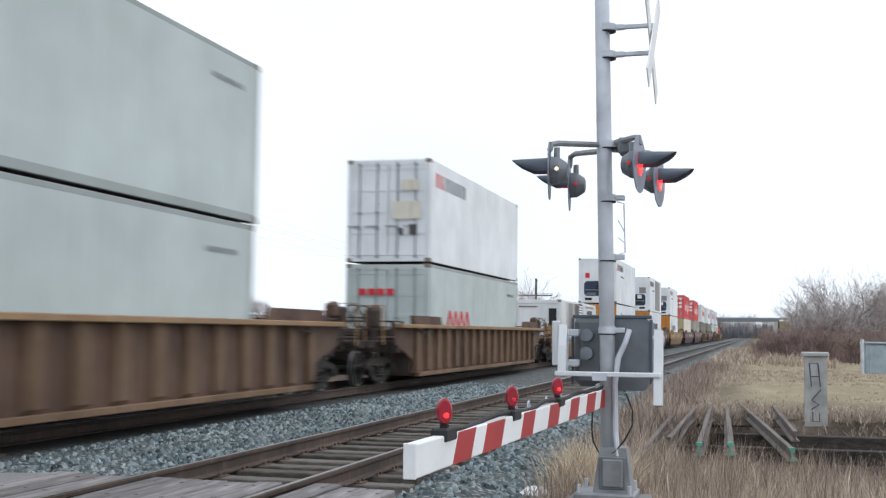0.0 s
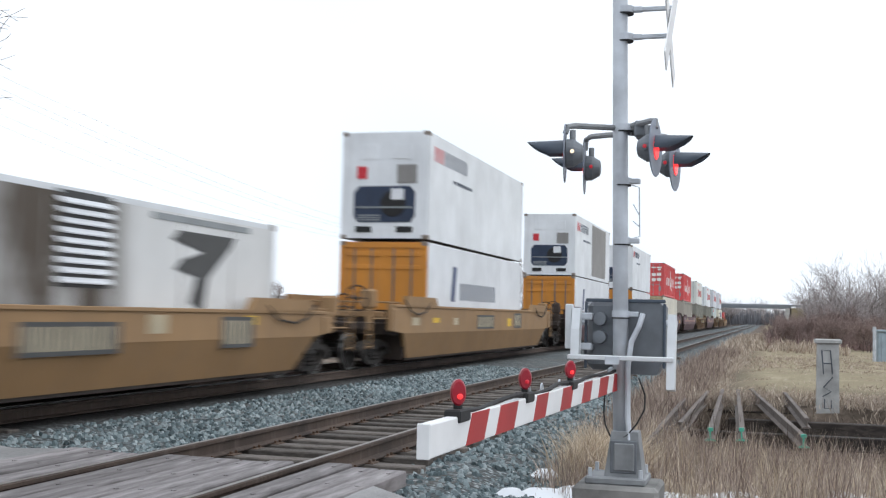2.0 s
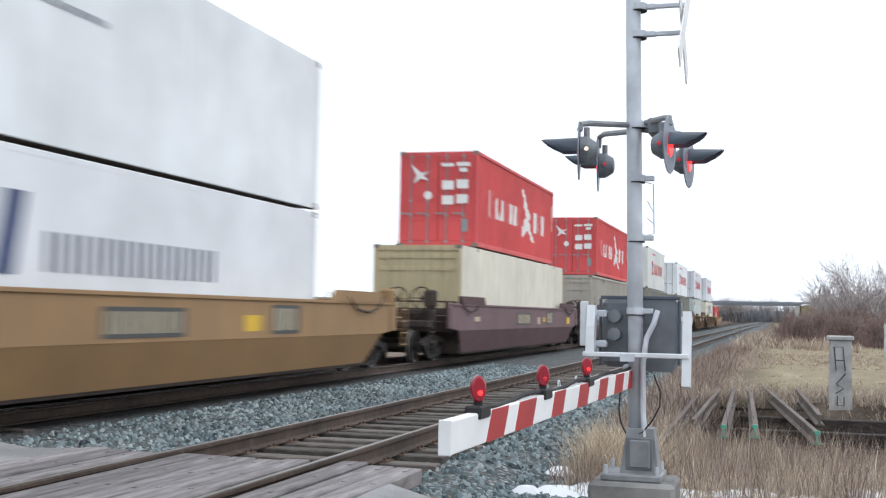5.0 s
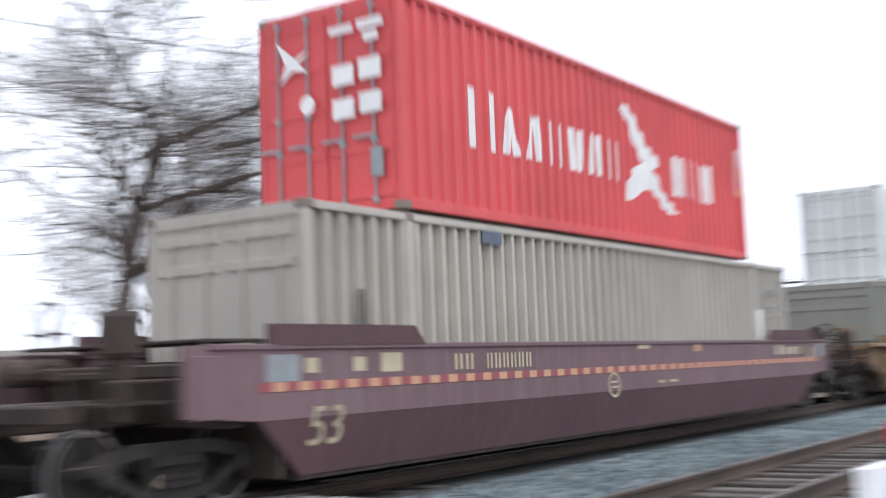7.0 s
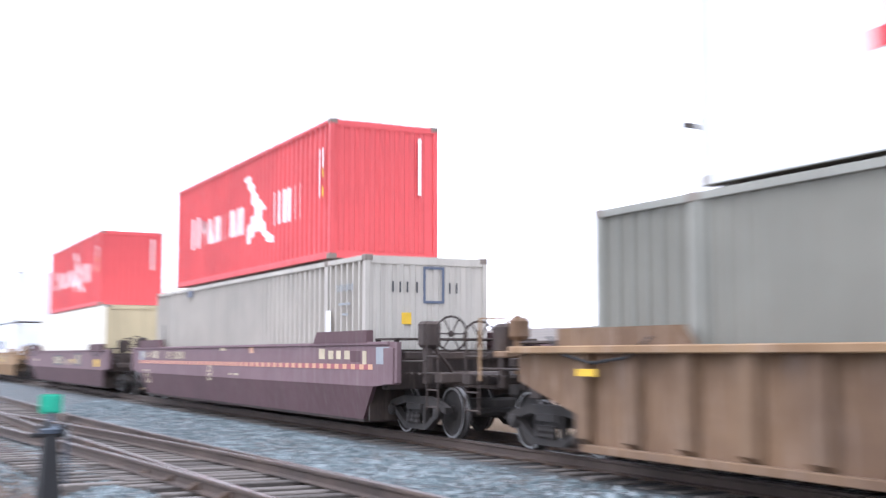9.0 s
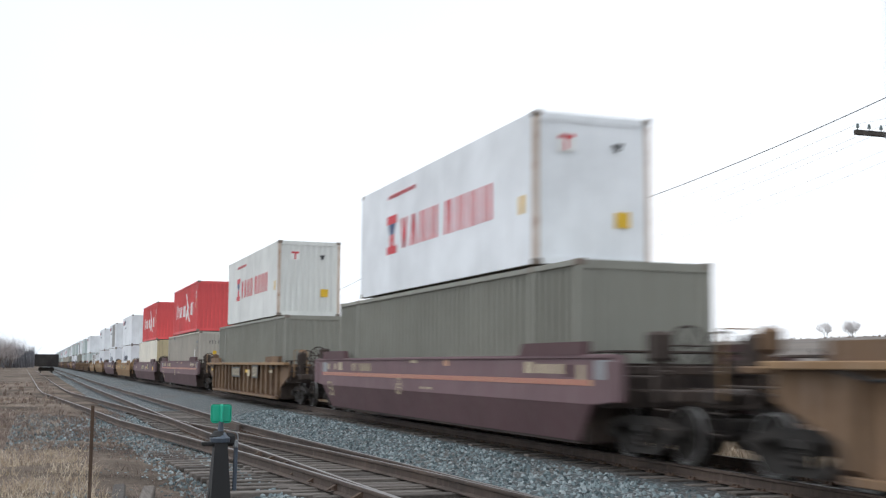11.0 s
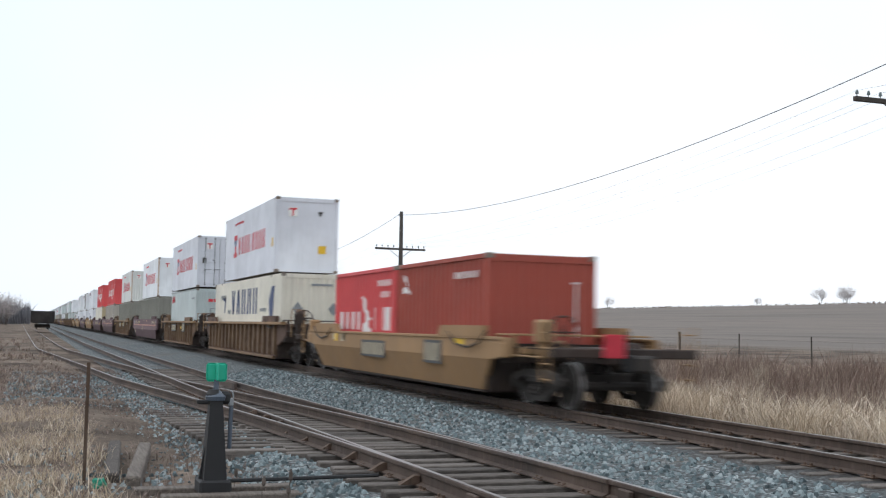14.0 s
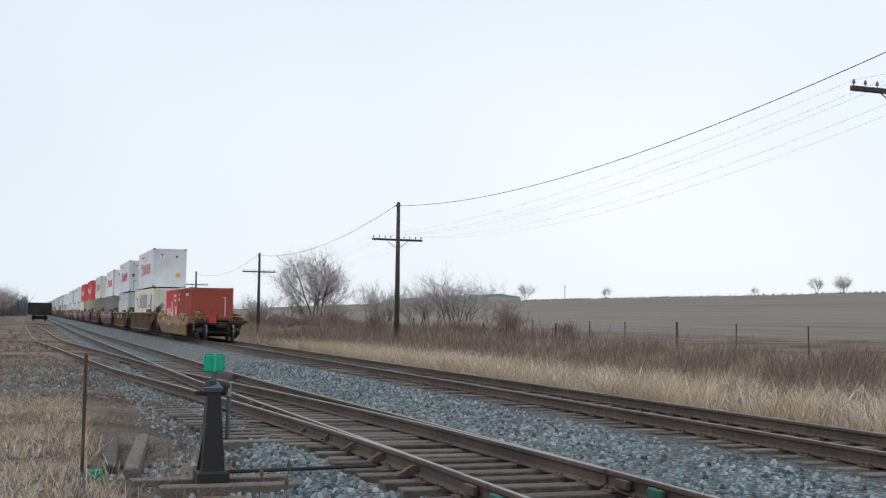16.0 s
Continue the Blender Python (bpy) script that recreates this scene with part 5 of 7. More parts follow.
# the cars that went by before: same kinds, further along
xs_front, k = 13.05 - 24.0, 0
ahead_rng = random.Random(12)
cars_f = [rib_car, maroon_plain, tan_car, maroon_plain, rib_tan]
lows_f = [grey_low, olive, hap, olive_d]
ups_f = [grey_up, half_grey, ym_door, red_c, ym_rust, half_grey, grey_up]
while xs_front > -330:
    again(cars_f[k % 5], xs_front)
    again(lows_f[ahead_rng.randrange(4)], xs_front, 0.34)
    if ahead_rng.random() > 0.12:
        again(ups_f[ahead_rng.choice((0, 1, 2, 4, 5, 6))], xs_front, 3.3)
    xs_front -= 24.0
    k += 1


# ---------- level crossing road ----------
def road():
    top = tagged(new("road"), "worn grey asphalt road over the crossing", "road", kind="structure")
    def sheet(ys, zs, name):
        xs = np.linspace(-2.2, 9.65, 25)
        b = B()
        vs = []
        for y, z in zip(ys, zs):
            for i, x in enumerate(xs):
                cut = 0.95 * (y < 2.9) + 0.75 * (y < 2.6) if x > 0 else 0.0
                edge = 0.12 * math.sin(y * 5.1 + (2 if i else 0)) if i in (0, 24) else 0
                vs.append((x + edge - cut * x / 9.65, y, z + 0.006 * math.sin(3 * x + 2 * y)))
        n = len(xs)
        fs = [(j * n + i, j * n + i + 1, (j + 1) * n + i + 1, (j + 1) * n + i) for j in range(len(ys) - 1) for i in range(n - 1)]
        b.add(vs, fs)
        part(name, b, ASPHALT, top)
    ys = np.concatenate([np.linspace(-30, -1, 12), np.linspace(-0.5, 2.86, 8)])
    sheet(ys, -0.20 + 0.185 * smooth_step(-1.5, 2.6, ys), "approach")
    ys = np.linspace(6.28, 8.18, 5)
    sheet(ys, ys * 0 - 0.025, "middle_strip")
    ys = np.concatenate([np.linspace(11.55, 16, 8), np.linspace(18, 60, 10)])
    sheet(ys, -0.02 - 0.1 * smooth_step(12, 18, ys) + 0.45 * smooth_step(18, 26, ys), "far_approach")


road()


def crossing_planks(centre):
    top = tagged(new("crossing_deck"), "grey weathered timber planks between the rails", "crossing deck", kind="structure")
    meshes = []
    rng = random.Random(9)
    for v in range(4):
        b = B().box(-1.48, 1.48, -0.118, 0.118, -0.15, -0.012, 0.012)
        for k in (-1.2, -0.4, 0.45, 1.22):
            b.lathe([(0.022, -0.012), (0.022, -0.006), (0.012, -0.004)], 8, "z", (k, 0.04 * (-1) ** v, 0))
        meshes.append(b.mesh("plank", PLANK_M))
    for y in [-1.55, -1.3, -1.02, -0.5, -0.25, 0.0, 0.25, 0.5, 1.02, 1.3, 1.55]:
        for k in range(4):
            x = -0.72 + 2.97 * k
            part("plank", meshes[rng.randrange(4)], None, top, at=pose(x + rng.uniform(-0.06, 0.06), centre + y, rng.uniform(-0.012, 0.004), rng.uniform(-.4, .4), rng.uniform(-.15, .15), rng.choice((0, 180))))


crossing_planks(SIDING_Y)
crossing_planks(MAIN_Y)

# ---------- crossing signal with gate ----------
GALV = plain("galvanised_pole", (0.57, 0.60, 0.645), 0.45, 0.25, 0.16, 3.0)
CASTGREY = plain("dull_cast_grey", (0.27, 0.28, 0.29), 0.6, 0.2, 0.2, 4)
ALU = plain("bright_aluminium", (0.74, 0.76, 0.78), 0.4, 0.3, 0.06)
DARKGREY = plain("grey_painted_case", (0.17, 0.185, 0.205), 0.5, 0.1, 0.2)
# black disc raised to grey: its overexposed brightness is put into the colour
DISC_PAINT = plain("lightened_disc_paint", (0.22, 0.245, 0.30), 0.5)
BLACKPAINT = plain("black_signal_paint", (0.075, 0.095, 0.125), 0.4)
CONCRETE = plain("rough_concrete", (0.45, 0.445, 0.43), 0.9, 0, 0.22, 3.0, 30, 0.4)
FOOTING_M = plain("dark_footing_concrete", (0.24, 0.235, 0.225), 0.9, 0, 0.3, 3.0, 30, 0.5)
GATE_WHITE = plain("reflective_white", (0.80, 0.80, 0.80), 0.5, 0, 0.05)
GATE_RED = plain("reflective_red", (0.40, 0.025, 0.028), 0.5, 0, 0.1)
LENS_LIT = glow("lit_red_lens", (1.0, 0.03, 0.03), 1.8)
LENS_SOFT = glow("faint_red_lens", (0.75, 0.03, 0.05), 0.35)
LENS_WARM = glow("warm_peep_light", (1.0, 0.78, 0.55), 1.2)
RED_PLASTIC = plain("red_lamp_plastic", (0.34, 0.012, 0.028), 0.3)
PX, PY = 10.0, 1.155


def flasher(top, c, yaw, lit):
    """One flashing lamp: round backing, housing, hood, lens; its face turned to yaw (0: along -y)."""
    m = pose(*c, 0, 0, yaw)
    disc = part("backing", B().lathe([(0.02, 0.005), (0.238, 0.005), (0.242, 0.0), (0.238, -0.005), (0.02, -0.005)], 32, "y").moved(m), DISC_PAINT, top, "round black backing plate lightened to grey")
    part("housing", B().lathe([(0.04, 0.15), (0.07, 0.14), (0.115, 0.07), (0.118, 0.01), (0.02, 0.01)], 20, "y").moved(m), DARKGREY, top)
    n, vs, fs = 15, [], []
    for r0, off in ((0.108, 0.0), (0.103, 0.0)):
        for i in range(n):
            a = math.pi * (-0.04 + 1.08 * i / (n - 1))
            ln = 0.30 * (0.40 + 0.60 * math.sin(max(0, min(math.pi, a))) ** 0.6)
            vs += [(r0 * math.cos(a), -0.01, r0 * math.sin(a)), (r0 * 0.97 * math.cos(a), -0.01 - ln, r0 * 0.97 * math.sin(a) - 0.012 * (ln / 0.3) ** 2)]
    for o in (0, 2 * n):
        fs += [(o + 2 * i, o + 2 * i + 1, o + 2 * i + 3, o + 2 * i + 2) for i in range(n - 1)]
    fs += [(2 * i + 1, 2 * i + 3, 2 * n + 2 * i + 3, 2 * n + 2 * i + 1) for i in range(n - 1)]
    part("hood", B().add(vs, fs).moved(m), BLACKPAINT, top, "long black sun hood", True)
    part("lens", B().lathe([(0.1, -0.007), (0.09, -0.012), (0.06, -0.016), (0.01, -0.018)], 24, "y").moved(m), lit, top, "red lens")
    for e in (-1, 1):
        part("peep_ring", B().lathe([(0.012, e * 0.112), (0.028, e * 0.112), (0.028, e * 0.126), (0.02, e * 0.128)], 14, "x").moved(m @ pose(0, 0.062, 0)), DARKGREY, top)
        part("peep_light", B().lathe([(0.019, e * 0.122), (0.016, e * 0.131), (0.005, e * 0.134)], 12, "x").moved(m @ pose(0, 0.062, 0)), LENS_WARM if lit is LENS_SOFT else LENS_SOFT, top)
    part("hanger", B().tube([m @ Vector((0, 0.06, 0.1)), m @ Vector((0, 0.06, 0.19))], 0.026, 10), CASTGREY, top)


def crossing_signal():
    s = tagged(new("crossing_signal"), "galvanised railway crossing mast with flashing lamps on concrete", "crossing signal")
    part("footing", B().box(9.66, 10.36, PY - 0.36, PY + 0.34, -0.75, -0.06, 0.03), FOOTING_M, s, "concrete footing block")
    part("base_plate", B().box(9.76, 10.26, PY - 0.25, PY + 0.25, -0.06, 0.0, 0.012), CASTGREY, s)
    part("pedestal", B().add([(PX + a * 0.16, PY - 0.06 + b * 0.16, 0.0) for a, b in ((-1, -1), (1, -1), (1, 1), (-1, 1))] + [(PX + a * 0.11, PY - 0.06 + b * 0.11, 0.37) for a, b in ((-1, -1), (1, -1), (1, 1), (-1, 1))], [(0, 1, 5, 4), (1, 2, 6, 5), (2, 3, 7, 6), (3, 0, 4, 7), (4, 5, 6, 7), (3, 2, 1, 0)]).box(PX - 0.18, PX - 0.12, PY - 0.15, PY + 0.02, 0.05, 0.28, 0.01), CASTGREY, s, "cast tapering junction base")
    part("base_door", B().box(PX - 0.165, PX - 0.15, PY - 0.17, PY + 0.05, 0.03, 0.30, 0.006), DARKGREY, s, "dark bolted cover")
    for a in (-1, 1):
        for b in (-1, 1):
            part("anchor_bolt", B().tube([(PX + a * 0.21, PY + b * 0.21, 0.0), (PX + a * 0.21, PY + b * 0.21, 0.07)], 0.018, 6), GALV, s)
    part("pole", B().lathe([(0.066, 0.3), (0.066, 2.0), (0.064, 4.6), (0.05, 4.66), (0.01, 4.68)], 24, "z", (PX, PY, 0)).moved(Matrix(((1, 0, 0, 0), (0, 1, 0.016, -0.02), (0, 0, 1, 0), (0, 0, 0, 1)))), GALV, s, "tall galvanised steel pole", True)
    for z in (1.355, 1.98, 2.49, 2.955, 3.74, 3.98):
        part("clamp_band", B().lathe([(0.066, z - 0.028), (0.076, z - 0.028), (0.076, z + 0.028), (0.066, z + 0.028)], 20, "z", (PX, PY, 0)).box(PX - 0.03, PX + 0.03, PY - 0.15, PY - 0.065, z - 0.022, z + 0.022, 0.006), GALV, s)
        # added black ring stands in for the shaded gap under each band
        part("band_gap_shade", B().lathe([(0.066, z - 0.04), (0.0745, z - 0.04), (0.0745, z - 0.029), (0.066, z - 0.029)], 20, "z", (PX, PY, 0)), BLACK, s, "black ring drawing the shaded gap")
    # crossbuck seen edge-on, facing the road
    for z in (3.74, 3.98):
        part("sign_bracket", B().box(PX - 0.02, PX + 0.02, PY - 0.40, PY - 0.07, z - 0.018, z + 0.018, 0.004), GALV, s)
    for t_ in (-1, 1):
        part("crossbuck_blade", B().box(-0.61, 0.61, -0.006, 0.006, -0.095, 0.095, 0.003).moved(pose(PX, PY - 0.385 + t_ * 0.012, 3.86, 0, 0, -1.6) @ pose(0, 0, 0, 0, 45 * t_, 0)), GATE_WHITE, s, "white crossbuck board")
    # cross arms of the lamps
    for pts in ([(PX, PY + 0.06, 2.955), (9.46, 1.49, 2.89), (9.41, 1.54, 2.875), (9.40, 1.555, 2.82)],
                [(PX, PY + 0.05, 2.90), (10.65, 1.53, 2.985), (10.74, 1.59, 2.97), (10.75, 1.60, 2.87)],
                [(PX, PY - 0.05, 2.965), (9.80, 0.91, 2.975), (9.73, 0.86, 2.965), (9.72, 0.855, 2.90)],
                [(PX, PY - 0.05, 2.91), (10.4, 0.84, 2.935), (10.49, 0.77, 2.925), (10.5, 0.755, 2.87)]):
        part("lamp_arm", B().tube(pts, 0.025, 8), CASTGREY, s, "grey bent lamp arm")
    part("junction_box", B().box(9.9, 10.1, PY - 0.2, PY - 0.1, 2.86, 3.0, 0.015), DARKGREY, s)
    flasher(s, (9.40, 1.555, 2.655), 187, LENS_SOFT)
    flasher(s, (10.75, 1.60, 2.705), 186, LENS_LIT)
    flasher(s, (9.72, 0.855, 2.735), -7, LENS_LIT)
    flasher(s, (10.5, 0.755, 2.70), -7, LENS_LIT)
    # gate machine
    g = part("gate_machine", B().box(10.09, 10.45, PY + 0.03, PY + 0.30, 0.87, 1.47, 0.05), DARKGREY, s, "dark grey gate machine case")
    part("case_half", B().prism([(PY - 0.36, 0.98), (PY - 0.36, 1.42), (PY - 0.31, 1.47), (PY + 0.02, 1.47), (PY + 0.02, 0.84), (PY - 0.30, 0.84)], 10.09, 10.45, "x"), DARKGREY, g)
    part("case_rim", B().box(10.075, 10.092, PY - 0.37, PY + 0.31, 1.455, 1.485, 0.006).box(10.075, 10.092, PY - 0.375, PY - 0.35, 0.9, 1.45, 0.006).box(10.075, 10.092, PY + 0.295, PY + 0.32, 0.88, 1.46, 0.006), BLACKPAINT, g, "dark rim along the case edges")
    part("hinge_bracket", B().box(9.96, 10.09, PY + 0.24, PY + 0.34, 1.04, 1.1, 0.01).box(9.96, 10.09, PY + 0.24, PY + 0.34, 1.3, 1.36, 0.01), GALV, g)
    for z in (1.31, 1.155):
        part("round_cap", B().lathe([(0.02, 9.99), (0.055, 9.995), (0.06, 10.09), (0.065, 10.1)], 16, "x", (0, PY + 0.18, z)), DARKGREY, g)
    part("conduit", B().tube([(9.98, PY - 0.19, 1.36), (9.95, PY - 0.16, 1.25), (9.94, PY - 0.10, 1.12), (9.93, PY - 0.075, 0.9), (9.93, PY - 0.08, 0.5), (9.9, PY - 0.1, 0.3)], 0.024, 8), GALV, s, "grey flexible conduit")
    loop = [(9.95, 0.09, 0.80), (9.93, 0.115, 0.66), (9.92, 0.12, 0.52), (9.91, 0.105, 0.42), (9.90, 0.06, 0.33), (9.89, 0.0, 0.30), (9.89, -0.08, 0.34), (9.90, -0.16, 0.44), (9.92, -0.22, 0.56), (9.95, -0.22, 0.68), (10.0, -0.16, 0.82)]
    part("cable", B().tube([(x, PY + y, z) for x, y, z in loop], 0.007, 6), BLACK, s, "black loose cable")
    # counterweight frame
    for y, z0, z1 in ((PY + 0.36, 0.97, 1.40), (PY - 0.44, 0.74, 1.36)):
        part("counterweight_arm", B().prism([(9.80, z0), (9.92, z0 - 0.02), (9.98, z1 - 0.08), (9.95, z1), (9.88, z1), (9.83, z0 + 0.25)], y - 0.035, y + 0.035, "y"), ALU, s, "bright aluminium arm")
    part("cross_tube", B().box(9.80, 9.85, PY - 0.46, PY + 0.42, 0.965, 1.005, 0.006), ALU, s)
    part("weight_plate", B().box(9.9, 10.0, PY + 0.40, PY + 0.46, 1.05, 1.43, 0.008), ALU, s)
    part("shaft", B().tube([(10.25, PY - 0.46, 1.28), (10.25, PY + 0.44, 1.28)], 0.03, 10), GALV, s)
    part("bolt_group", B().box(9.78, 9.80, PY - 0.02, PY + 0.1, 0.93, 1.0, 0.004), GALV, s)
    # thin wire step at the back of the pole
    part("wire_step", B().tube([(PX + .02, PY - 0.08, 2.46), (PX + .02, PY - 0.14, 2.44), (PX + .02, PY - 0.15, 2.02), (PX + .02, PY - 0.08, 2.0)], 0.006, 5).tube([(PX + .02, PY - 0.09, 2.3), (PX + .02, PY - 0.145, 2.2)], 0.005, 5).tube([(PX + .02, PY - 0.09, 2.15), (PX + .02, PY - 0.148, 2.1)], 0.005, 5), GALV, s)
    return s


crossing_signal()


def gate_arm():
    """The lowered gate: a hollow striped board that runs from the mast towards the road's middle."""
    g = tagged(new("crossing_gate"), "lowered red and white striped crossing gate arm", "gate arm")
    x0, y0, x1, y1 = 4.80, 1.345, 10.25, 1.19
    ln = math.hypot(x1 - x0, y1 - y0)
    m = pose(x0, y0, 0.705, 0, 0, math.degrees(math.atan2(y1 - y0, x1 - x0)))
    part("board", B().box(0, ln, -0.028, 0.028, 0, 0.148, 0.006).moved(m), GATE_WHITE, g, "white hollow board")
    part("end_cap", B().box(-0.006, 0.004, -0.03, 0.03, -0.002, 0.15, 0.004).moved(m), GATE_WHITE, g)
    for a, b in ((0.60, 0.92), (1.15, 1.54), (2.02, 2.34), (2.80, 3.15), (3.56, 3.90), (4.26, 4.66), (4.95, 5.3)):
        part("red_stripe", B().prism([(a - 0.05, 0.002), (b - 0.05, 0.002), (b + 0.05, 0.146), (a + 0.05, 0.146)], -0.0305, 0.0305, "y").moved(m), GATE_RED, g)
    for x, lit in ((0.5, LENS_LIT), (1.86, LENS_SOFT), (3.22, LENS_LIT)):
        k = m @ pose(x, 0, 0.148)
        part("lamp_clamp", B().box(-0.09, 0.09, -0.04, 0.04, -0.03, 0.03, 0.008).tube([(0, 0, 0.02), (0, 0, 0.07)], 0.022, 8).moved(k), BLACK, g)
        la = part("gate_lamp", B().lathe([(0.016, -0.03), (0.042, -0.03), (0.05, -0.018), (0.05, 0.018), (0.042, 0.03), (0.016, 0.03)], 20, "x").moved(Matrix.Diagonal((1, 0.72, 1.25, 1))).moved(k @ pose(0, 0, 0.105, 0, 0, 25)), RED_PLASTIC, g, "red round gate lamp")
        part("lens", B().lathe([(0.013, -0.027), (0.011, -0.036), (0.004, -0.039)], 16, "x").moved(k @ pose(0, -0.006, 0.088, 0, 0, 25)), lit, la)
    pts = [(a, 0.01 * math.sin(7 * a), 0.162 + 0.012 * math.sin(5 * a)) for a in np.linspace(0.5, 5.3, 40)]
    part("arm_cable", B().tube([m @ Vector(q) for q in pts], 0.014, 6), BLACK, g, "black cable along the arm")
    for a in (2.1, 2.45, 3.0, 3.5):
        ring = [m @ Vector((a + 0.03 * math.cos(t), 0.03, 0.165 + 0.03 * math.sin(t))) for t in np.linspace(0, 6.28, 13)]
        part("tie_ring", B().tube(ring, 0.005, 5), GALV, g)
    part("hub_bracket", B().box(10.0, 10.4, 1.12, 1.26, 0.72, 0.9, 0.015), GALV, g)


gate_arm()


def far_signal():
    """The mast across the tracks, its two lamps turned to this side."""
    s = tagged(new("crossing_signal"), "galvanised crossing mast with two lamps beyond the tracks", "crossing signal")
    x, y = -1.5, 14.6
    z = float(ground_z(x, y))
    part("footing", B().box(x - 0.35, x + 0.35, y - 0.35, y + 0.35, z - 0.3, z + 0.2, 0.03), CONCRETE, s)
    part("pole", B().lathe([(0.066, z + 0.2), (0.064, 4.5), (0.02, 4.55)], 20, "z", (x, y, 0)), GALV, s, smooth=True)
    part("lamp_arm", B().tube([(x - 0.52, y - 0.08, 3.25), (x + 0.52, y - 0.08, 3.25)], 0.026, 8), CASTGREY, s)
    part("sign_plate", B().box(x - 0.2, x + 0.2, y - 0.1, y - 0.08, 2.35, 2.6, 0.004), GATE_WHITE, s, "small white sign plate")
    for dx in (-0.5, 0.5):
        flasher(s, (x + dx, y - 0.14, 3.06), 0, LENS_LIT)
    for t_ in (-1, 1):
        part("crossbuck_blade", B().box(-0.61, 0.61, -0.006, 0.006, -0.1, 0.1, 0.003).moved(pose(x, y - 0.1 - 0.014 * t_, 3.95) @ pose(0, 0, 0, 0, 45 * t_, 0)), GATE_WHITE, s, "white crossbuck board")


far_signal()


# ---------- things beside the hollow ----------
def concrete_post():
    s = tagged(new("concrete_post"), "weathered concrete post with dark graffiti strokes", "post")
    y0, y1 = -1.37, -0.95
    part("shaft", B().prism([(y0, -0.6), (y1, -0.6), (y1 - 0.015, 0.92), (y0 + 0.015, 0.92)], 23.3, 23.72, "x"), CONCRETE, s)
    part("cap", B().box(23.26, 23.76, y0 - 0.035, y1 + 0.035, 0.92, 1.01, 0.02), CONCRETE, s)
    ink = plain("dark_graffiti", (0.08, 0.09, 0.11), 0.7)
    for pts in ([(-1.05, .78), (-1.08, .35), (-1.04, .8), (-1.2, .8), (-1.24, .35), (-1.22, .55), (-1.08, .55)], [(-1.25, .3), (-1.08, .1), (-1.22, .02), (-1.06, -.08)], [(-1.1, -.12), (-1.1, -.3), (-1.22, -.3), (-1.22, -.14)]):
        part("graffiti", B().tube([(23.298, y, z) for y, z in pts], 0.012, 5), ink, s)


concrete_post()


def cabinet():
    s = tagged(new("utility_cabinet"), "blue-grey metal utility cabinet in the grass", "cabinet")
    m = plain("blue_grey_cabinet", (0.33, 0.40, 0.45), 0.55)
    part("body", B().box(51.5, 53.0, -6.3, -4.45, -0.5, 1.0, 0.03), m, s)
    part("lid", B().box(51.4, 53.1, -6.4, -4.35, 1.0, 1.08, 0.02), m, s)
    part("door", B().box(51.47, 51.5, -6.2, -4.6, -0.3, 0.92, 0.008), m, s)
    part("post", B().tube([(51.4, -4.32, -0.5), (51.4, -4.32, 1.2)], 0.07, 10), GALV, s)


cabinet()
SPARE_M = rusty_steel("weathered_spare_rail", (0.085, 0.066, 0.056), (0.18, 0.15, 0.132), 0.8, (0.30, 0.26, 0.24))
GREEN_END = plain("mint_green_paint", (0.08, 0.42, 0.30), 0.6)


GREEN_DARK = plain("dark_green_paint", (0.015, 0.10, 0.07), 0.6)


def spare_rail(a, b, green):
    """A spare rail lying from a to b, its near end painted green."""
    a, b = Vector(a), Vector(b)
    s = tagged(new("spare_rail"), "rusty spare rail with a green painted end" if green else "rusty spare rail half hidden in dead weeds", "rail", "spare rails over the hollow")
    d = b - a
    rot = d.to_track_quat("X", "Z").to_matrix().to_4x4()
    m = Matrix.Translation(a) @ rot
    part("length", B().prism([(p, q + 0.17) for p, q in RAIL_PROF], 0, d.length, "x").moved(m), SPARE_M, s)
    if green:
        part("painted_end", B().prism([(p * 1.08, (q + 0.085) * 1.08 + 0.085) for p, q in RAIL_PROF], -0.006, 0.06, "x").moved(m), GREEN_END, s)


for a, b in (((17.0, 0.72, -0.38), (25.4, 0.86, -0.30)), ((17.0, 0.29, -0.36), (25.6, 0.55, -0.30)), ((16.8, -0.54, -0.39), (25.7, 0.28, -0.28)), ((19.4, -0.66, -0.36), (24.9, -0.40, -0.28)), ((14.6, 1.42, -0.42), (22.0, 1.42, -0.30)), ((17.8, 1.20, -0.38), (24.5, 1.12, -0.30))):
    spare_rail(a, b, a[0] < 17.1 and a[0] > 16)
CRIB_M = piece("dark_crib_timber", [(0.016, 0.013, 0.011), (0.035, 0.028, 0.024), (0.075, 0.06, 0.052)], 0.95, 4.0, (8, 1, 4), 0.7)
for k, (x, y0, y1) in enumerate(((19.2, -2.6, 1.4), (23.4, -2.4, 1.5), (21.0, -3.2, 0.6))):
    s = tagged(new("crib_timber"), "old dark timber under the spare rails", "timber", "crib timbers")
    part("beam", B().box(x - 0.12, x + 0.12, y0, y1, -0.66 + 0.03 * k, -0.44 + 0.03 * k, 0.015), CRIB_M, s)


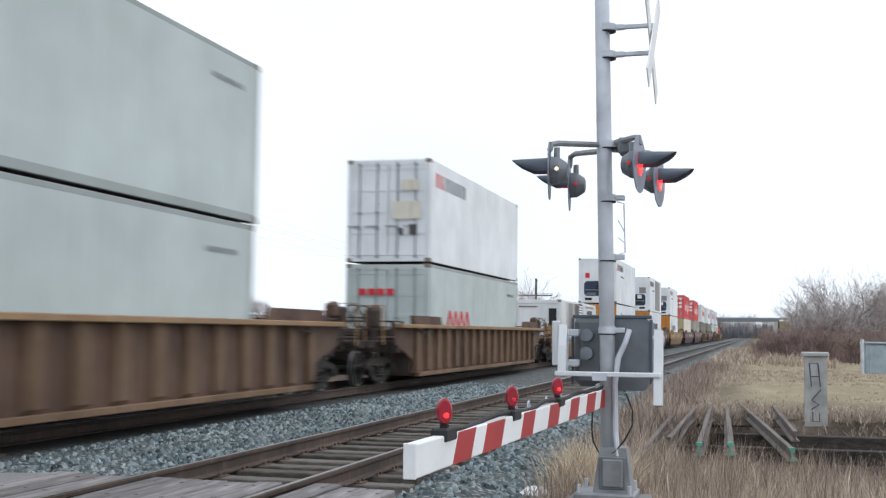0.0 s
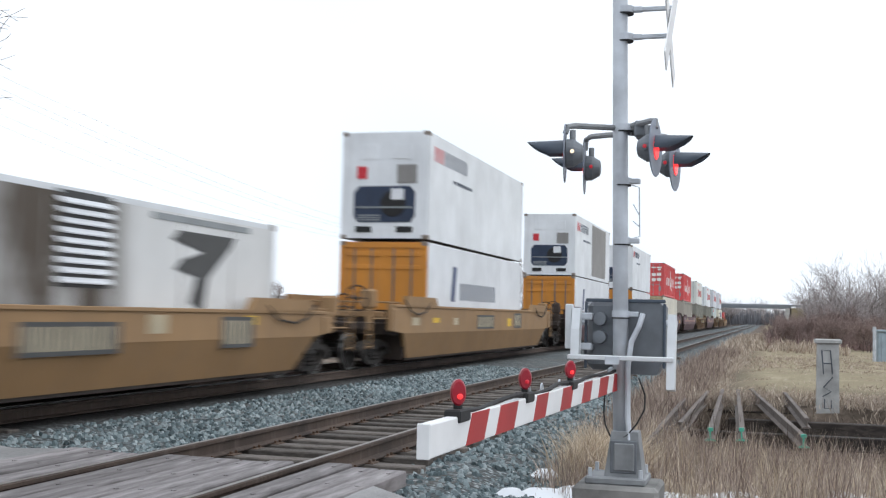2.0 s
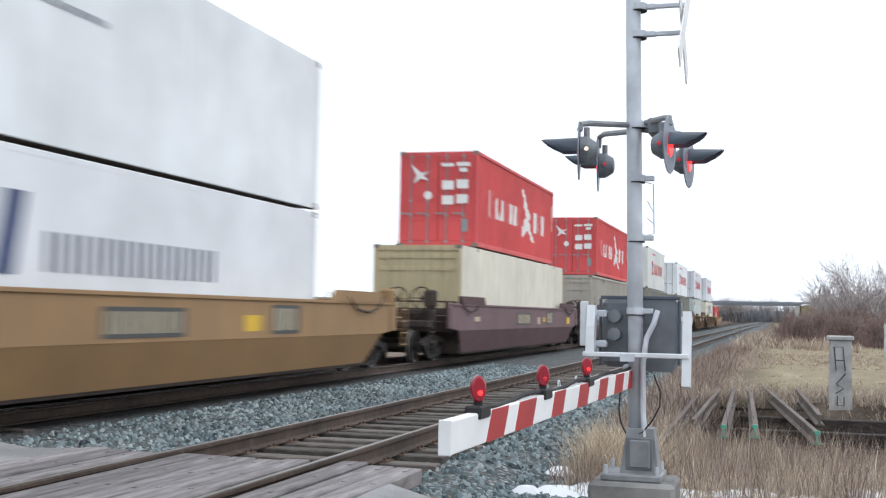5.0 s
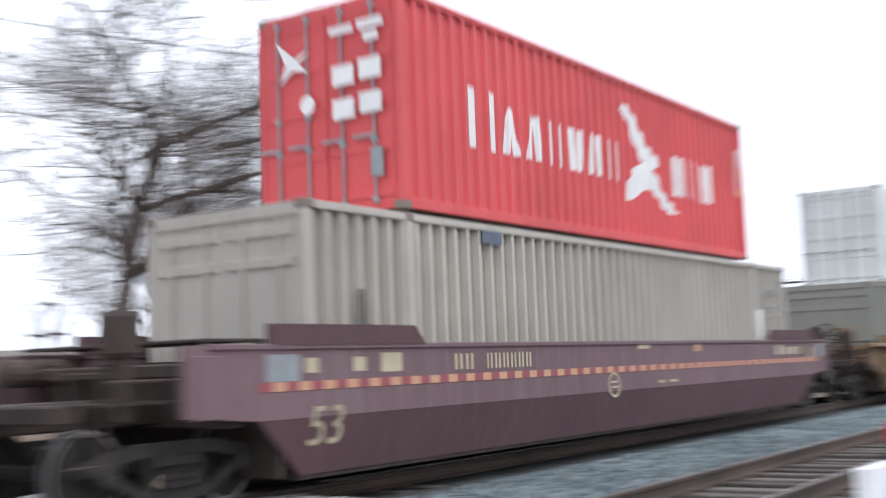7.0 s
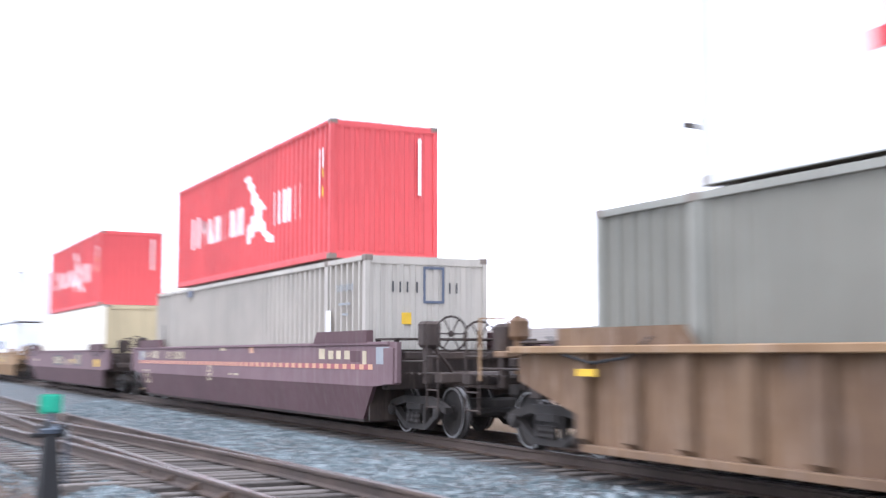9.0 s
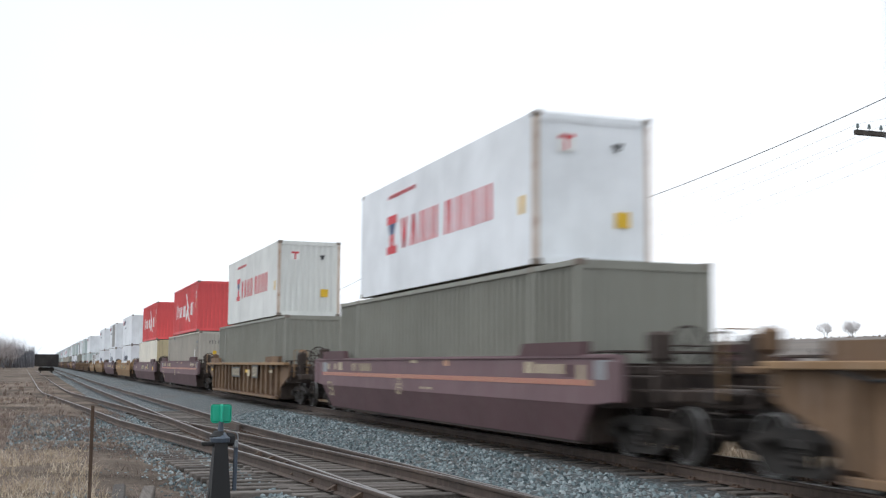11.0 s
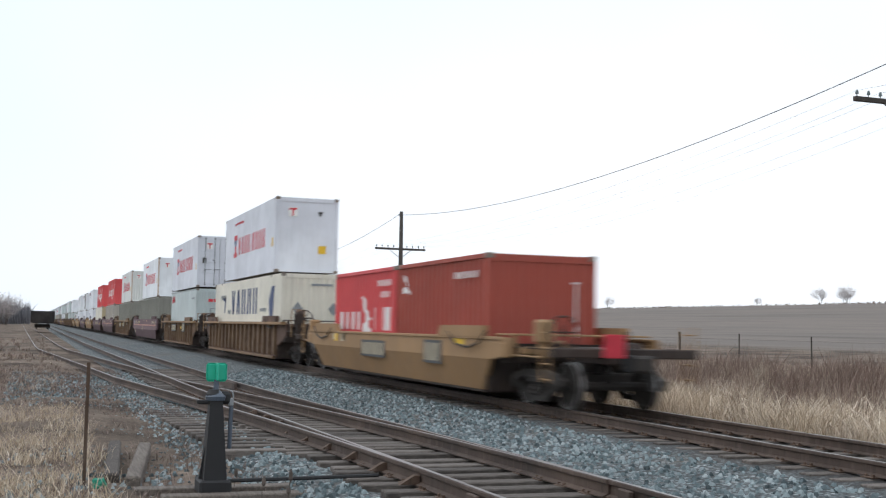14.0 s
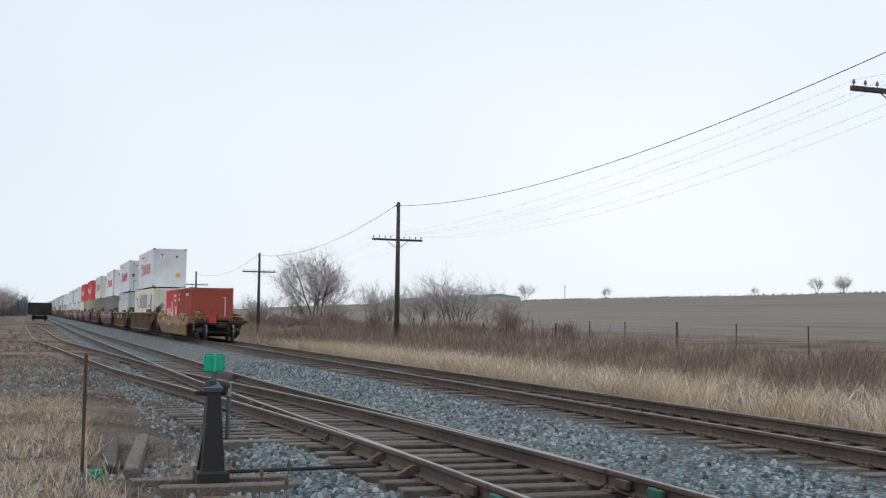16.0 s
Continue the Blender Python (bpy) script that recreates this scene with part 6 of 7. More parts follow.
def snow():
    m, n, l, b = material("old_snow", 0.6)
    b.inputs["Base Color"].default_value = (0.78, 0.80, 0.83, 1)
    bump(n, l, b, noise_tex(n, l, coord(n, l), 14, 5), 0.4, 0.02)
    rng = random.Random(21)
    for x, y, r in ((11.4, 1.73, 0.34), (10.95, 2.0, 0.3), (10.6, 2.2, 0.16), (12.3, 2.2, 0.2), (11.77, 0.35, 0.36), (11.6, 0.85, 0.3), (12.76, -0.86, 0.4), (11.0, -0.6, 0.35), (11.3, -1.3, 0.4), (11.6, 0.6, 0.28), (12.0, 0.2, 0.35), (11.7, -0.3, 0.3), (12.4, -0.9, 0.45), (11.9, -1.3, 0.3), (12.9, 1.5, 0.25), (13.4, 1.75, .2)):
        s = tagged(new("snow_patch"), "thin patch of old melting snow on grass", "snow", "snow patches")
        n_ = 14
        z = float(ground_z(x, y)) + 0.05
        rim = [(x + r * (0.6 + 0.5 * rng.random()) * math.cos(2 * math.pi * i / n_) * 1.3, y + r * (0.6 + 0.5 * rng.random()) * math.sin(2 * math.pi * i / n_), z - 0.03) for i in range(n_)]
        mid = [((a + x) / 2, (b2 + y) / 2, z + 0.035) for a, b2, _ in rim]
        part("crust", B().add(rim + mid + [(x, y, z + 0.05)], [(i, (i + 1) % n_, n_ + (i + 1) % n_, n_ + i) for i in range(n_)] + [(n_ + i, n_ + (i + 1) % n_, 2 * n_) for i in range(n_)]), m, s, smooth=True)


snow()


# ---------- switch stand and turnout ----------
OLD_TIMBER = piece("old_grey_timber", [(0.05, 0.041, 0.035), (0.105, 0.088, 0.075), (0.18, 0.155, 0.13)], 0.92, 4.0, (0.6, 8, 8), 0.6, 0.25)


def switch_stand():
    s = tagged(new("switch_stand"), "black iron switch stand with a green target", "switch stand")
    x, y, z = -12.0, 1.85, -0.22
    tgt = plain("bright_green_target", (0.02, 0.42, 0.27), 0.5, 0, 0.05)
    part("base", B().box(x - 0.2, x + 0.2, y - 0.16, y + 0.16, z - 0.1, z + 0.05, 0.02), BLACK, s)
    part("body", B().add([(x + a * 0.15, y + b * 0.115, z + 0.05) for a, b in ((-1, -1), (1, -1), (1, 1), (-1, 1))] + [(x + a * 0.075, y + b * 0.062, z + 0.84) for a, b in ((-1, -1), (1, -1), (1, 1), (-1, 1))], [(0, 1, 5, 4), (1, 2, 6, 5), (2, 3, 7, 6), (3, 0, 4, 7), (4, 5, 6, 7), (3, 2, 1, 0)]), BLACK, s, "tapered black iron body")
    part("neck", B().lathe([(0.1, z + 0.84), (0.11, z + 0.88), (0.06, z + 0.92), (0.03, z + 0.95), (0.025, z + 1.05)], 14, "z", (x, y, 0)), BLACKPAINT, s)
    part("lug", B().box(x - 0.03, x + 0.03, y - 0.19, y - 0.05, z + 0.80, z + 0.845, 0.01).box(x - 0.05, x + 0.05, y + 0.04, y + 0.15, z + 0.80, z + 0.93, 0.03).lathe([(0.075, z + 0.82), (0.085, z + 0.9), (0.05, z + 0.95)], 12, "z", (x, y - 0.02, 0)), BLACK, s, "lumpy cast head")
    part("latch", B().tube([(x, y + 0.15, z + 0.94), (x, y + 0.17, z + 0.92), (x, y + 0.18, z + 0.86)], 0.009, 6), STEEL_GREY, s)
    part("web", B().prism([(y - 0.15, z + 0.05), (y - 0.05, z + 0.05), (y - 0.04, z + 0.7)], x - 0.015, x + 0.015, "x"), BLACK, s)
    part("lever", B().tube([(x, y + 0.1, z + 0.9), (x, y + 0.16, z + 0.8), (x + 0.02, y + 0.15, z + 0.35)], 0.022, 8), BLACKPAINT, s)
    part("padlock", B().box(x - 0.03, x + 0.03, y + 0.13, y + 0.18, z + 0.78, z + 0.86, 0.01), STEEL_GREY, s)
    part("target", B().box(x - 0.012, x + 0.012, y - 0.105, y + 0.105, z + 1.03, z + 1.22, 0.02), tgt, s, "bright green target plate")
    part("cross_target", B().box(x - 0.1, x + 0.1, y - 0.012, y + 0.012, z + 1.04, z + 1.22, 0.01), tgt, s)
    part("number_mark", B().box(x + 0.013, x + 0.016, y - 0.01, y + 0.01, z + 1.07, z + 1.18), MARK_WHITE, s)
    part("throw_rod", B().tube([(x, y + 0.1, z + 0.02), (x, 3.6, z + 0.04)], 0.02, 6), BLACK, s)
    for k in (-0.28, 0.28):
        part("head_timber", B().box(x + k - 0.11, x + k + 0.11, 1.2 + k * 0.4, 3.6, -0.50, -0.285, 0.012), OLD_TIMBER, s, "weathered grey-brown head timber")


switch_stand()


def turnout():
    top = tagged(new("track_turnout"), "rusty turnout rails leaving the siding", "railway track", kind="structure")
    xs = np.concatenate([np.arange(-10, -60, -1.5), np.arange(-60, -330, -8.0)])
    def d(x):
        s = -10 - x
        return 1.5 * (s / 24) ** 1.6 if s < 24 else 1.5 + (s - 24) * 0.055 - max(0, s - 60) * 0.045
    for side in (-1, 1):
        rail("rail", [(float(x), SIDING_Y + side * HALF_GAUGE - d(x) - 0.03 * (side > 0) * (x > -14), float(siding_drop(x)) + 0.0015) for x in xs], top)
    part("check_rail", B().box(-36, -31, SIDING_Y - 0.66, SIDING_Y - 0.60, -0.36, -0.18), RAIL_M, top)
    part("check_rail", B().box(-36, -31, SIDING_Y + 0.60, SIDING_Y + 0.66, -0.36, -0.18), RAIL_M, top)
    for x in (-9.0, -9.6):
        for y in (SIDING_Y - HALF_GAUGE - 0.06, SIDING_Y + HALF_GAUGE - 0.06):
            part("joint_clamp", B().box(x - 0.12, x + 0.12, y - 0.03, y + 0.02, -0.14, -0.05, 0.01), GREEN_DARK if x > -9.3 else RAIL_M, top)
    # rail braces along the near stock rail
    for k in range(9):
        x = -11.2 - 1.12 * k
        part("rail_brace", B().prism([(SIDING_Y - HALF_GAUGE - 0.25, -0.17), (SIDING_Y - HALF_GAUGE - 0.04, -0.17), (SIDING_Y - HALF_GAUGE - 0.04, -0.08), (SIDING_Y - HALF_GAUGE - 0.09, -0.08)], x - 0.04, x + 0.04, "x"), PLATE_M, top)
    sm = sleeper_mesh(3.4)
    for k in range(22):
        x = -15 - 0.56 * k
        part("sleeper", sm, None, top, at=pose(x - 0.28, SIDING_Y - 0.35 - 0.5 * d(x), float(siding_drop(x)) - 0.012 - 0.002 * k, 0, 0, random.Random(k).uniform(-2, 2)))


turnout()


def gondola():
    """A dark empty gondola standing far off on the yard track."""
    s = tagged(new("gondola_car"), "dark rusty gondola car standing on the yard track", "railcar")
    dark = rusty_steel("dark_gondola_steel", (0.022, 0.02, 0.02), (0.05, 0.045, 0.042), 0.9, (0.07, 0.06, 0.055))
    x, y, z = -165.0, 1.35, 0.1
    for sy in (-1, 1):
        part("side", B().box(x - 15, x, y + sy * 1.42 - 0.05, y + sy * 1.42 + 0.05, z + 0.95, z + 2.5), dark, s)
        for k in range(12):
            part("rib", B().box(x - 0.4 - 1.25 * k, x - 0.25 - 1.25 * k, y + sy * 1.47 - 0.06, y + sy * 1.47 + 0.06, z + 0.95, z + 2.45), dark, s)
    for e in (0, -15):
        part("end", B().box(x + e - 0.06, x + e + 0.06, y - 1.45, y + 1.45, z + 0.95, z + 2.5, 0.02), dark, s)
    part("end_rib", B().box(x + 0.06, x + 0.16, y - 1.4, y + 1.4, z + 1.4, z + 1.55).box(x + 0.06, x + 0.16, y - 1.4, y + 1.4, z + 2.0, z + 2.12), dark, s)
    part("floor", B().box(x - 15, x, y - 1.4, y + 1.4, z + 0.85, z + 0.98), dark, s)
    for k in (-2.2, -12.8):
        part("bogie", B().box(x + k - 1.1, x + k + 1.1, y - 1.0, y + 1.0, z + 0.25, z + 0.7, 0.05), TRUCK_M, s)
        for a in (-0.85, 0.85):
            for sy in (-1, 1):
                part("wheel", B().lathe([(0.1, -0.06), (0.42, -0.06), (0.44, 0.06), (0.1, 0.06)], 20, "y", (x + k + a, y + sy * 0.75, z + 0.44)), TRUCK_M, s)


gondola()


GREEN_TAG = plain("dull_green_tag", (0.03, 0.26, 0.17), 0.7)


def marker_post():
    s = tagged(new("steel_post"), "thin rusty steel post standing in dead grass", "post")
    part("rod", B().box(-12.725, -12.695, 0.607, 0.643, -0.5, 0.97, 0.004).moved(pose(0, 0, 0)), PLATE_M, s)
    part("green_tag", B().box(-12.62, -12.58, 0.70, 0.79, -0.33, -0.22, 0.015).moved(pose(0, 0.0, 0.0)).tube([(-12.6, 0.76, -0.3), (-12.6, 0.81, -0.25), (-12.6, 0.84, -0.31)], [0.03, 0.04, 0.02], 7), GREEN_TAG, s, "crumpled green tag")


marker_post()
for a, b, m, lab in (((-13.2, 0.93), (-17.2, 1.24), TIE_M, "old dark sleeper lying in dead grass"), ((-12.9, 1.13), (-16.6, 1.62), OLD_TIMBER, "old pale grey sleeper lying in dead grass")):
    s = tagged(new("loose_timber"), lab, "timber", "loose timbers")
    ang = math.degrees(math.atan2(b[1] - a[1], b[0] - a[0]))
    part("beam", B().box(0, 2.9, -0.08, 0.08, -0.14, 0.06, 0.02).moved(pose(a[0], a[1], -0.31, 0, -1.5, ang)), m, s)


# ---------- telegraph line ----------
POLE_M = piece("weathered_pole_wood", [(0.035, 0.03, 0.027), (0.075, 0.064, 0.055), (0.13, 0.11, 0.095)], 0.9, 4.0, (6, 6, 0.5), 0.5, 0.1)
WIRE_M = plain("dull_wire", (0.06, 0.06, 0.06), 0.6)
INSUL_M = plain("insulator_glass", (0.12, 0.16, 0.16), 0.25)
POLES = [(151.5, 6.3, 4.7, 0.3), (108.0, 6.4, 4.8, -0.4), (64.6, 6.95, 5.25, -0.9), (21.2, 9.45, 7.2, -1.0), (-22.5, 8.45, 7.12, -0.4), (-63.9, 8.1, 5.92, -1.1), (-107.0, 7.2, 5.45, -0.7), (-150.5, 6.9, 5.2, 0.4)]


def telegraph_pole(x, top_z, arm_z):
    s = tagged(new("telegraph_pole"), "dark weathered wooden telegraph pole with one crossarm", "telegraph pole", "telegraph poles along the line")
    z0 = float(ground_z(x, 20.0)) - 0.4
    tilt = math.tan(radians(1.2)) * (-1 if x < 0 else 1) * 0.9
    ln = top_z - z0
    part("pole", B().tube([(x + 0.0, 20.0, z0), (x + tilt * ln * 0.5, 20.0, z0 + ln * 0.5), (x + tilt * ln, 20.0, top_z)], [0.16, 0.135, 0.10], 12), POLE_M, s, smooth=True)
    ax = x + tilt * (arm_z - z0)
    part("crossarm", B().box(ax - 0.16, ax - 0.06, 18.48, 21.52, arm_z - 0.06, arm_z + 0.06, 0.008), POLE_M, s)
    part("brace", B().tube([(ax - 0.11, 19.35, arm_z - 0.05), (ax - 0.05, 20.0, arm_z - 0.55)], 0.018, 5), STEEL_GREY, s)
    part("brace", B().tube([(ax - 0.11, 20.65, arm_z - 0.05), (ax - 0.05, 20.0, arm_z - 0.55)], 0.018, 5), STEEL_GREY, s)
    for y in INS_Y:
        part("insulator", B().lathe([(0.012, arm_z + 0.06), (0.012, arm_z + 0.12), (0.045, arm_z + 0.12), (0.035, arm_z + 0.18), (0.02, arm_z + 0.22)], 10, "z", (ax - 0.11, y, 0)), INSUL_M, s)
    part("top_insulator", B().lathe([(0.03, top_z - 0.25), (0.05, top_z - 0.22), (0.03, top_z - 0.14)], 10, "z", (x + tilt * ln, 19.86, 0)), INSUL_M, s)
    return (x + tilt * ln, 19.84, top_z - 0.2), ax - 0.11, arm_z + 0.2


INS_Y = [18.56, 18.9, 19.25, 19.6, 20.4, 20.75, 21.1, 21.44]
heads = [telegraph_pole(*p[:3]) for p in POLES]
for (ta, xa, za), (tb, xb, zb_) in zip(heads, heads[1:]):
    def span(p, q, sag, r, label):
        w = tagged(new("overhead_wire"), label, "wire", "overhead wires")
        pts = [Vector(p).lerp(Vector(q), t) - Vector((0, 0, sag * 4 * t * (1 - t))) for t in np.linspace(0, 1, 25)]
        part("strand", B().tube(pts, r, 5), WIRE_M, w)
    if tb[0] < 0:
        span(ta, tb, 1.0, 0.013, "dark sagging wire along the pole tops")
    for k in (0, 2, 3, 5, 7):
        span((xa, INS_Y[k], za), (xb, INS_Y[k], zb_), 0.7 + 0.05 * k, 0.0028, "thin bare telegraph wire between crossarms")


# ---------- trees, bushes, grass ----------
BARK = plain("grey_bark", (0.105, 0.085, 0.072), 0.95, 0, 0.3, 6, 30, 0.5)
# twigs paled well above bark, distance haze put into their base colour
TWIG = islands("bare_twigs", [(0.27, 0.235, 0.225), (0.38, 0.34, 0.33), (0.50, 0.46, 0.45)])
TWIG_RED = islands("reddish_twigs", [(0.20, 0.145, 0.13), (0.30, 0.225, 0.205), (0.40, 0.32, 0.295)])


def twig_mesh(segs, name, mat, sides=3):
    """Joined thin tubes for (start, end, radius, radius) pieces."""
    P = np.array([s[0] for s in segs], float)
    Q = np.array([s[1] for s in segs], float)
    r0, r1 = np.array([s[2] for s in segs]), np.array([s[3] for s in segs])
    d = Q - P
    d /= np.linalg.norm(d, axis=1)[:, None] + 1e-9
    ref = np.where(np.abs(d[:, 2:3]) < 0.9, np.array([[0, 0, 1.0]]), np.array([[1.0, 0, 0]]))
    u = np.cross(d, ref)
    u /= np.linalg.norm(u, axis=1)[:, None]
    w = np.cross(d, u)
    vs = []
    for k in range(sides):
        a = 2 * math.pi * k / sides
        o = u * math.cos(a) + w * math.sin(a)
        vs.append(P + o * r0[:, None])
        vs.append(Q + o * r1[:, None])
    vs = np.stack(vs, 1).reshape(-1, 3)
    n = len(segs)
    fs = []
    base = (np.arange(n) * 2 * sides)[:, None]
    for k in range(sides):
        j = (k + 1) % sides
        fs.append(base + np.array([[2 * k, 2 * j, 2 * j + 1, 2 * k + 1]]))
    fs = np.concatenate(fs)
    me = bpy.data.meshes.new(name)
    me.from_pydata(vs.tolist(), [], fs.tolist())
    me.materials.append(mat)
    return me


def grow(rng, height, trunk_r, levels, spread, fork, up=0.25, stems=1):
    """Branches of a bare tree as thin pieces; thick ones apart from twigs."""
    thick, thin = [], []
    def branch(p, d, ln, r, lev):
        n = 4
        for k in range(n):
            d2 = (d + Vector((rng.gauss(0, 0.13), rng.gauss(0, 0.13), rng.gauss(0, 0.07) + up * 0.12))).normalized()
            q = p + d2 * (ln / n)
            r2 = r * (1 - 0.55 / n)
            (thick if r > trunk_r * 0.16 and lev <= 2 else thin).append((tuple(p), tuple(q), r, r2))
            p, d, r = q, d2, r2
            if lev < levels and k >= (1 if lev == 0 else 0):
                for _ in range(fork[min(lev, len(fork) - 1)]):
                    side = Vector((rng.gauss(0, 1), rng.gauss(0, 1), rng.gauss(0, 0.35)))
                    side = (side - d * side.dot(d)).normalized()
                    nd = (d * (1 - spread) + side * spread + Vector((0, 0, up * 0.3))).normalized()
                    branch(p, nd, ln * rng.uniform(0.45, 0.72), r * rng.uniform(0.45, 0.65), lev + 1)
    for s in range(stems):
        a = 2 * math.pi * s / stems + rng.random()
        o = Vector((math.cos(a), math.sin(a), 0)) * (0.25 * (stems > 1))
        branch(o, Vector((math.cos(a) * 0.35 * (stems > 1), math.sin(a) * 0.35 * (stems > 1), 1)).normalized(), height * 0.55, trunk_r, 0)
    return thick, thin


def bare_tree(label, seed, height, trunk_r, levels, spread, fork, twig=TWIG, stems=1, up=0.25, kind="tree", twig_min=0.006, group="bare trees"):
    rng = random.Random(seed)
    thick, thin = grow(rng, height, trunk_r, levels, spread, fork, up, stems)
    thin = [(p, q, max(a, twig_min), max(b * 0.8, twig_min * 0.7)) for p, q, a, b in thin]
    t = tagged(new("bare_tree" if kind == "tree" else "bare_shrub"), label, kind, group)
    part("trunk", twig_mesh(thick, "trunk", BARK, 7), None, t)
    part("crown", twig_mesh(thin, "crown", twig, 3), None, t)
    return t


def plant(t, x, y, s=1.0, rot=0.0, first=False):
    m = pose(x, y, float(ground_z(x, y)) - 0.15 * s, 0, 0, rot) @ Matrix.Diagonal((s, s, s, 1))
    if first:
        t.matrix_basis = m
        return t
    c = copy_thing(t, pose(0, 0, 0))
    c.matrix_basis = m
    return c


TWIG_DARK = islands("dark_bare_twigs", [(0.085, 0.07, 0.062), (0.14, 0.115, 0.10), (0.20, 0.17, 0.155)])
big = bare_tree("large bare tree with many fine twigs", 4, 17.0, 0.34, 4, 0.62, (3, 2, 2, 2), TWIG_DARK, twig_min=0.011)
plant(big, 23.6, 28.5, 0.95, 40, True)
plant(big, 31.5, 33.0, 0.72, 160)
mid = bare_tree("slender bare tree beside the line", 9, 10.5, 0.13, 4, 0.42, (2, 2, 1, 1), stems=3, twig_min=0.012)
plant(mid, -159.0, 38.0, 1.0, 10, True)
for x, y, s, r in ((-171, 40, 1.05, 120), (-176, 43, 0.8, 200), (205, 150, 1.1, 20), (238, 150, 1.4, 80), (222, 160, 1.1, 190), (30.0, 33.0, 0.8, 250)):
    plant(mid, x, y, s, r)
shrub = bare_tree("tangled bare grey shrub in dead weeds", 14, 4.8, 0.04, 3, 0.42, (2, 2, 1), TWIG, 5, 0.2, "shrub", 0.008, "bare shrubs")
plant(shrub, -82, 34, 0.75, 0, True)
redshrub = bare_tree("low reddish bare shrub in dead grass", 17, 2.4, 0.022, 3, 0.5, (2, 2, 2), TWIG_RED, 6, 0.3, "shrub", 0.007, "reddish shrubs")
plant(redshrub, -64, 27, 0.8, 0, True)
rs = random.Random(31)
# thicket to the right of the siding, far off
for k in range(15):
    x = rs.uniform(78, 140)
    plant(shrub, x, -x * rs.uniform(0.035, 0.14) - 0.5, rs.uniform(0.65, 1.05), rs.uniform(0, 360))
for k in range(9):
    x = rs.uniform(86, 125)
    plant(mid, x, -x * rs.uniform(0.03, 0.13), rs.uniform(0.42, 0.62), rs.uniform(0, 360))
for k in range(22):
    x = rs.uniform(66, 100)
    plant(redshrub, x, -x * rs.uniform(0.012, 0.12), rs.uniform(0.7, 1.2), rs.uniform(0, 360))
# brush behind the main line
for k in range(44):
    x = -rs.uniform(58, 165)
    plant(redshrub, x, rs.uniform(21.5, 31), rs.uniform(0.35, 0.75), rs.uniform(0, 360))
for k in range(16):
    x = -rs.uniform(95, 210)
    plant(shrub, x, rs.uniform(27, 42), rs.uniform(0.7, 1.2), rs.uniform(0, 360))
for k in range(14):
    x = rs.uniform(95, 330)
    plant(shrub, x, rs.uniform(16, 34), rs.uniform(0.9, 1.6), rs.uniform(0, 360))
for k in range(10):
    plant(shrub, -rs.uniform(230, 420), rs.uniform(-26, -8), rs.uniform(1.2, 2.2), rs.uniform(0, 360))
# hazy woods beyond the bridge and small trees along the far field edge
for k in range(26):
    plant(mid, rs.uniform(470, 680), rs.uniform(-110, 46), rs.uniform(0.8, 1.3), rs.uniform(0, 360))
for k in range(16):
    plant(shrub, rs.uniform(440, 560), rs.uniform(-30, 40), rs.uniform(1.6, 2.4), rs.uniform(0, 360))
for k in range(18):
    y = rs.uniform(170, 240)
    plant(mid, y * rs.uniform(1.25, 2.3), y, rs.uniform(0.35, 0.8), rs.uniform(0, 360))
# trees on the rise and at the edge of the fields
for x, y, s in ((-861, 292, 1.0), (-660, 290, 1.25), (-556, 290, 0.85), (-378, 290, 0.9), (-366, 292, 0.75), (-362, 290, 0.95), (-325, 291, 0.7), (-420, 290, .5), (-800, 300, .7), (300, 270, 1.2), (345, 275, 1.5), (390, 280, 1.3), (430, 285, 1.1), (480, 290, 1.5), (540, 290, 1.2), (600, 300, 1.5), (250, 260, 1.0)):
    plant(mid, x, y, s * (0.75 if s < 1 else 0.85), x)


def blades(name, label, n, xr, yr, hr, cols, width, seed, keep=None, lean=0.35, dens=None, mat=None):
    """Dead grass: thin bent blades, joined."""
    rng = np.random.default_rng(seed)
    x, y = rng.uniform(*xr, n), rng.uniform(*yr, n)
    if dens is not None:
        ok = rng.random(n) < dens(x, y)
        x, y = x[ok], y[ok]
    # gather blades into tufts
    m = len(x)
    tuft = rng.integers(0, max(1, m // 9), m)
    tx, ty = x[tuft], y[tuft]
    x = tx + rng.normal(0, 0.07, m)
    y = ty + rng.normal(0, 0.07, m)
    th = rng.uniform(0.65, 1.2, m)[tuft]
    h = rng.uniform(*hr, m) * th
    a = rng.uniform(0, 2 * np.pi, m)
    dx, dy = np.cos(a), np.sin(a)
    lx, ly = rng.normal(0, lean, m) * h + 0.1 * h, rng.normal(0, lean, m) * h
    w = width * rng.uniform(0.6, 1.4, m)
    z = ground_z(x, y) - 0.03
    def at(f, k, side):
        return np.stack([x + lx * f ** 1.5 + side * dx * w * k, y + ly * f ** 1.5 + side * dy * w * k, z + h * f * (1 - 0.12 * f)], -1)
    V = np.stack([at(0, 1, -1), at(0, 1, 1), at(0.55, 0.8, -1), at(0.55, 0.8, 1), at(1.0, 0, 0)], 1).reshape(-1, 3)
    base = (np.arange(m) * 5)[:, None]
    me = bpy.data.meshes.new(name)
    quads, tris = base + np.array([[0, 1, 3, 2]]), base + np.array([[2, 3, 4]])
    me.from_pydata(V.tolist(), [], quads.tolist() + tris.tolist())
    me.materials.append(mat or islands(name + "_blades", cols))
    return tagged(new(name, me), label, "grass", kind="stuff")


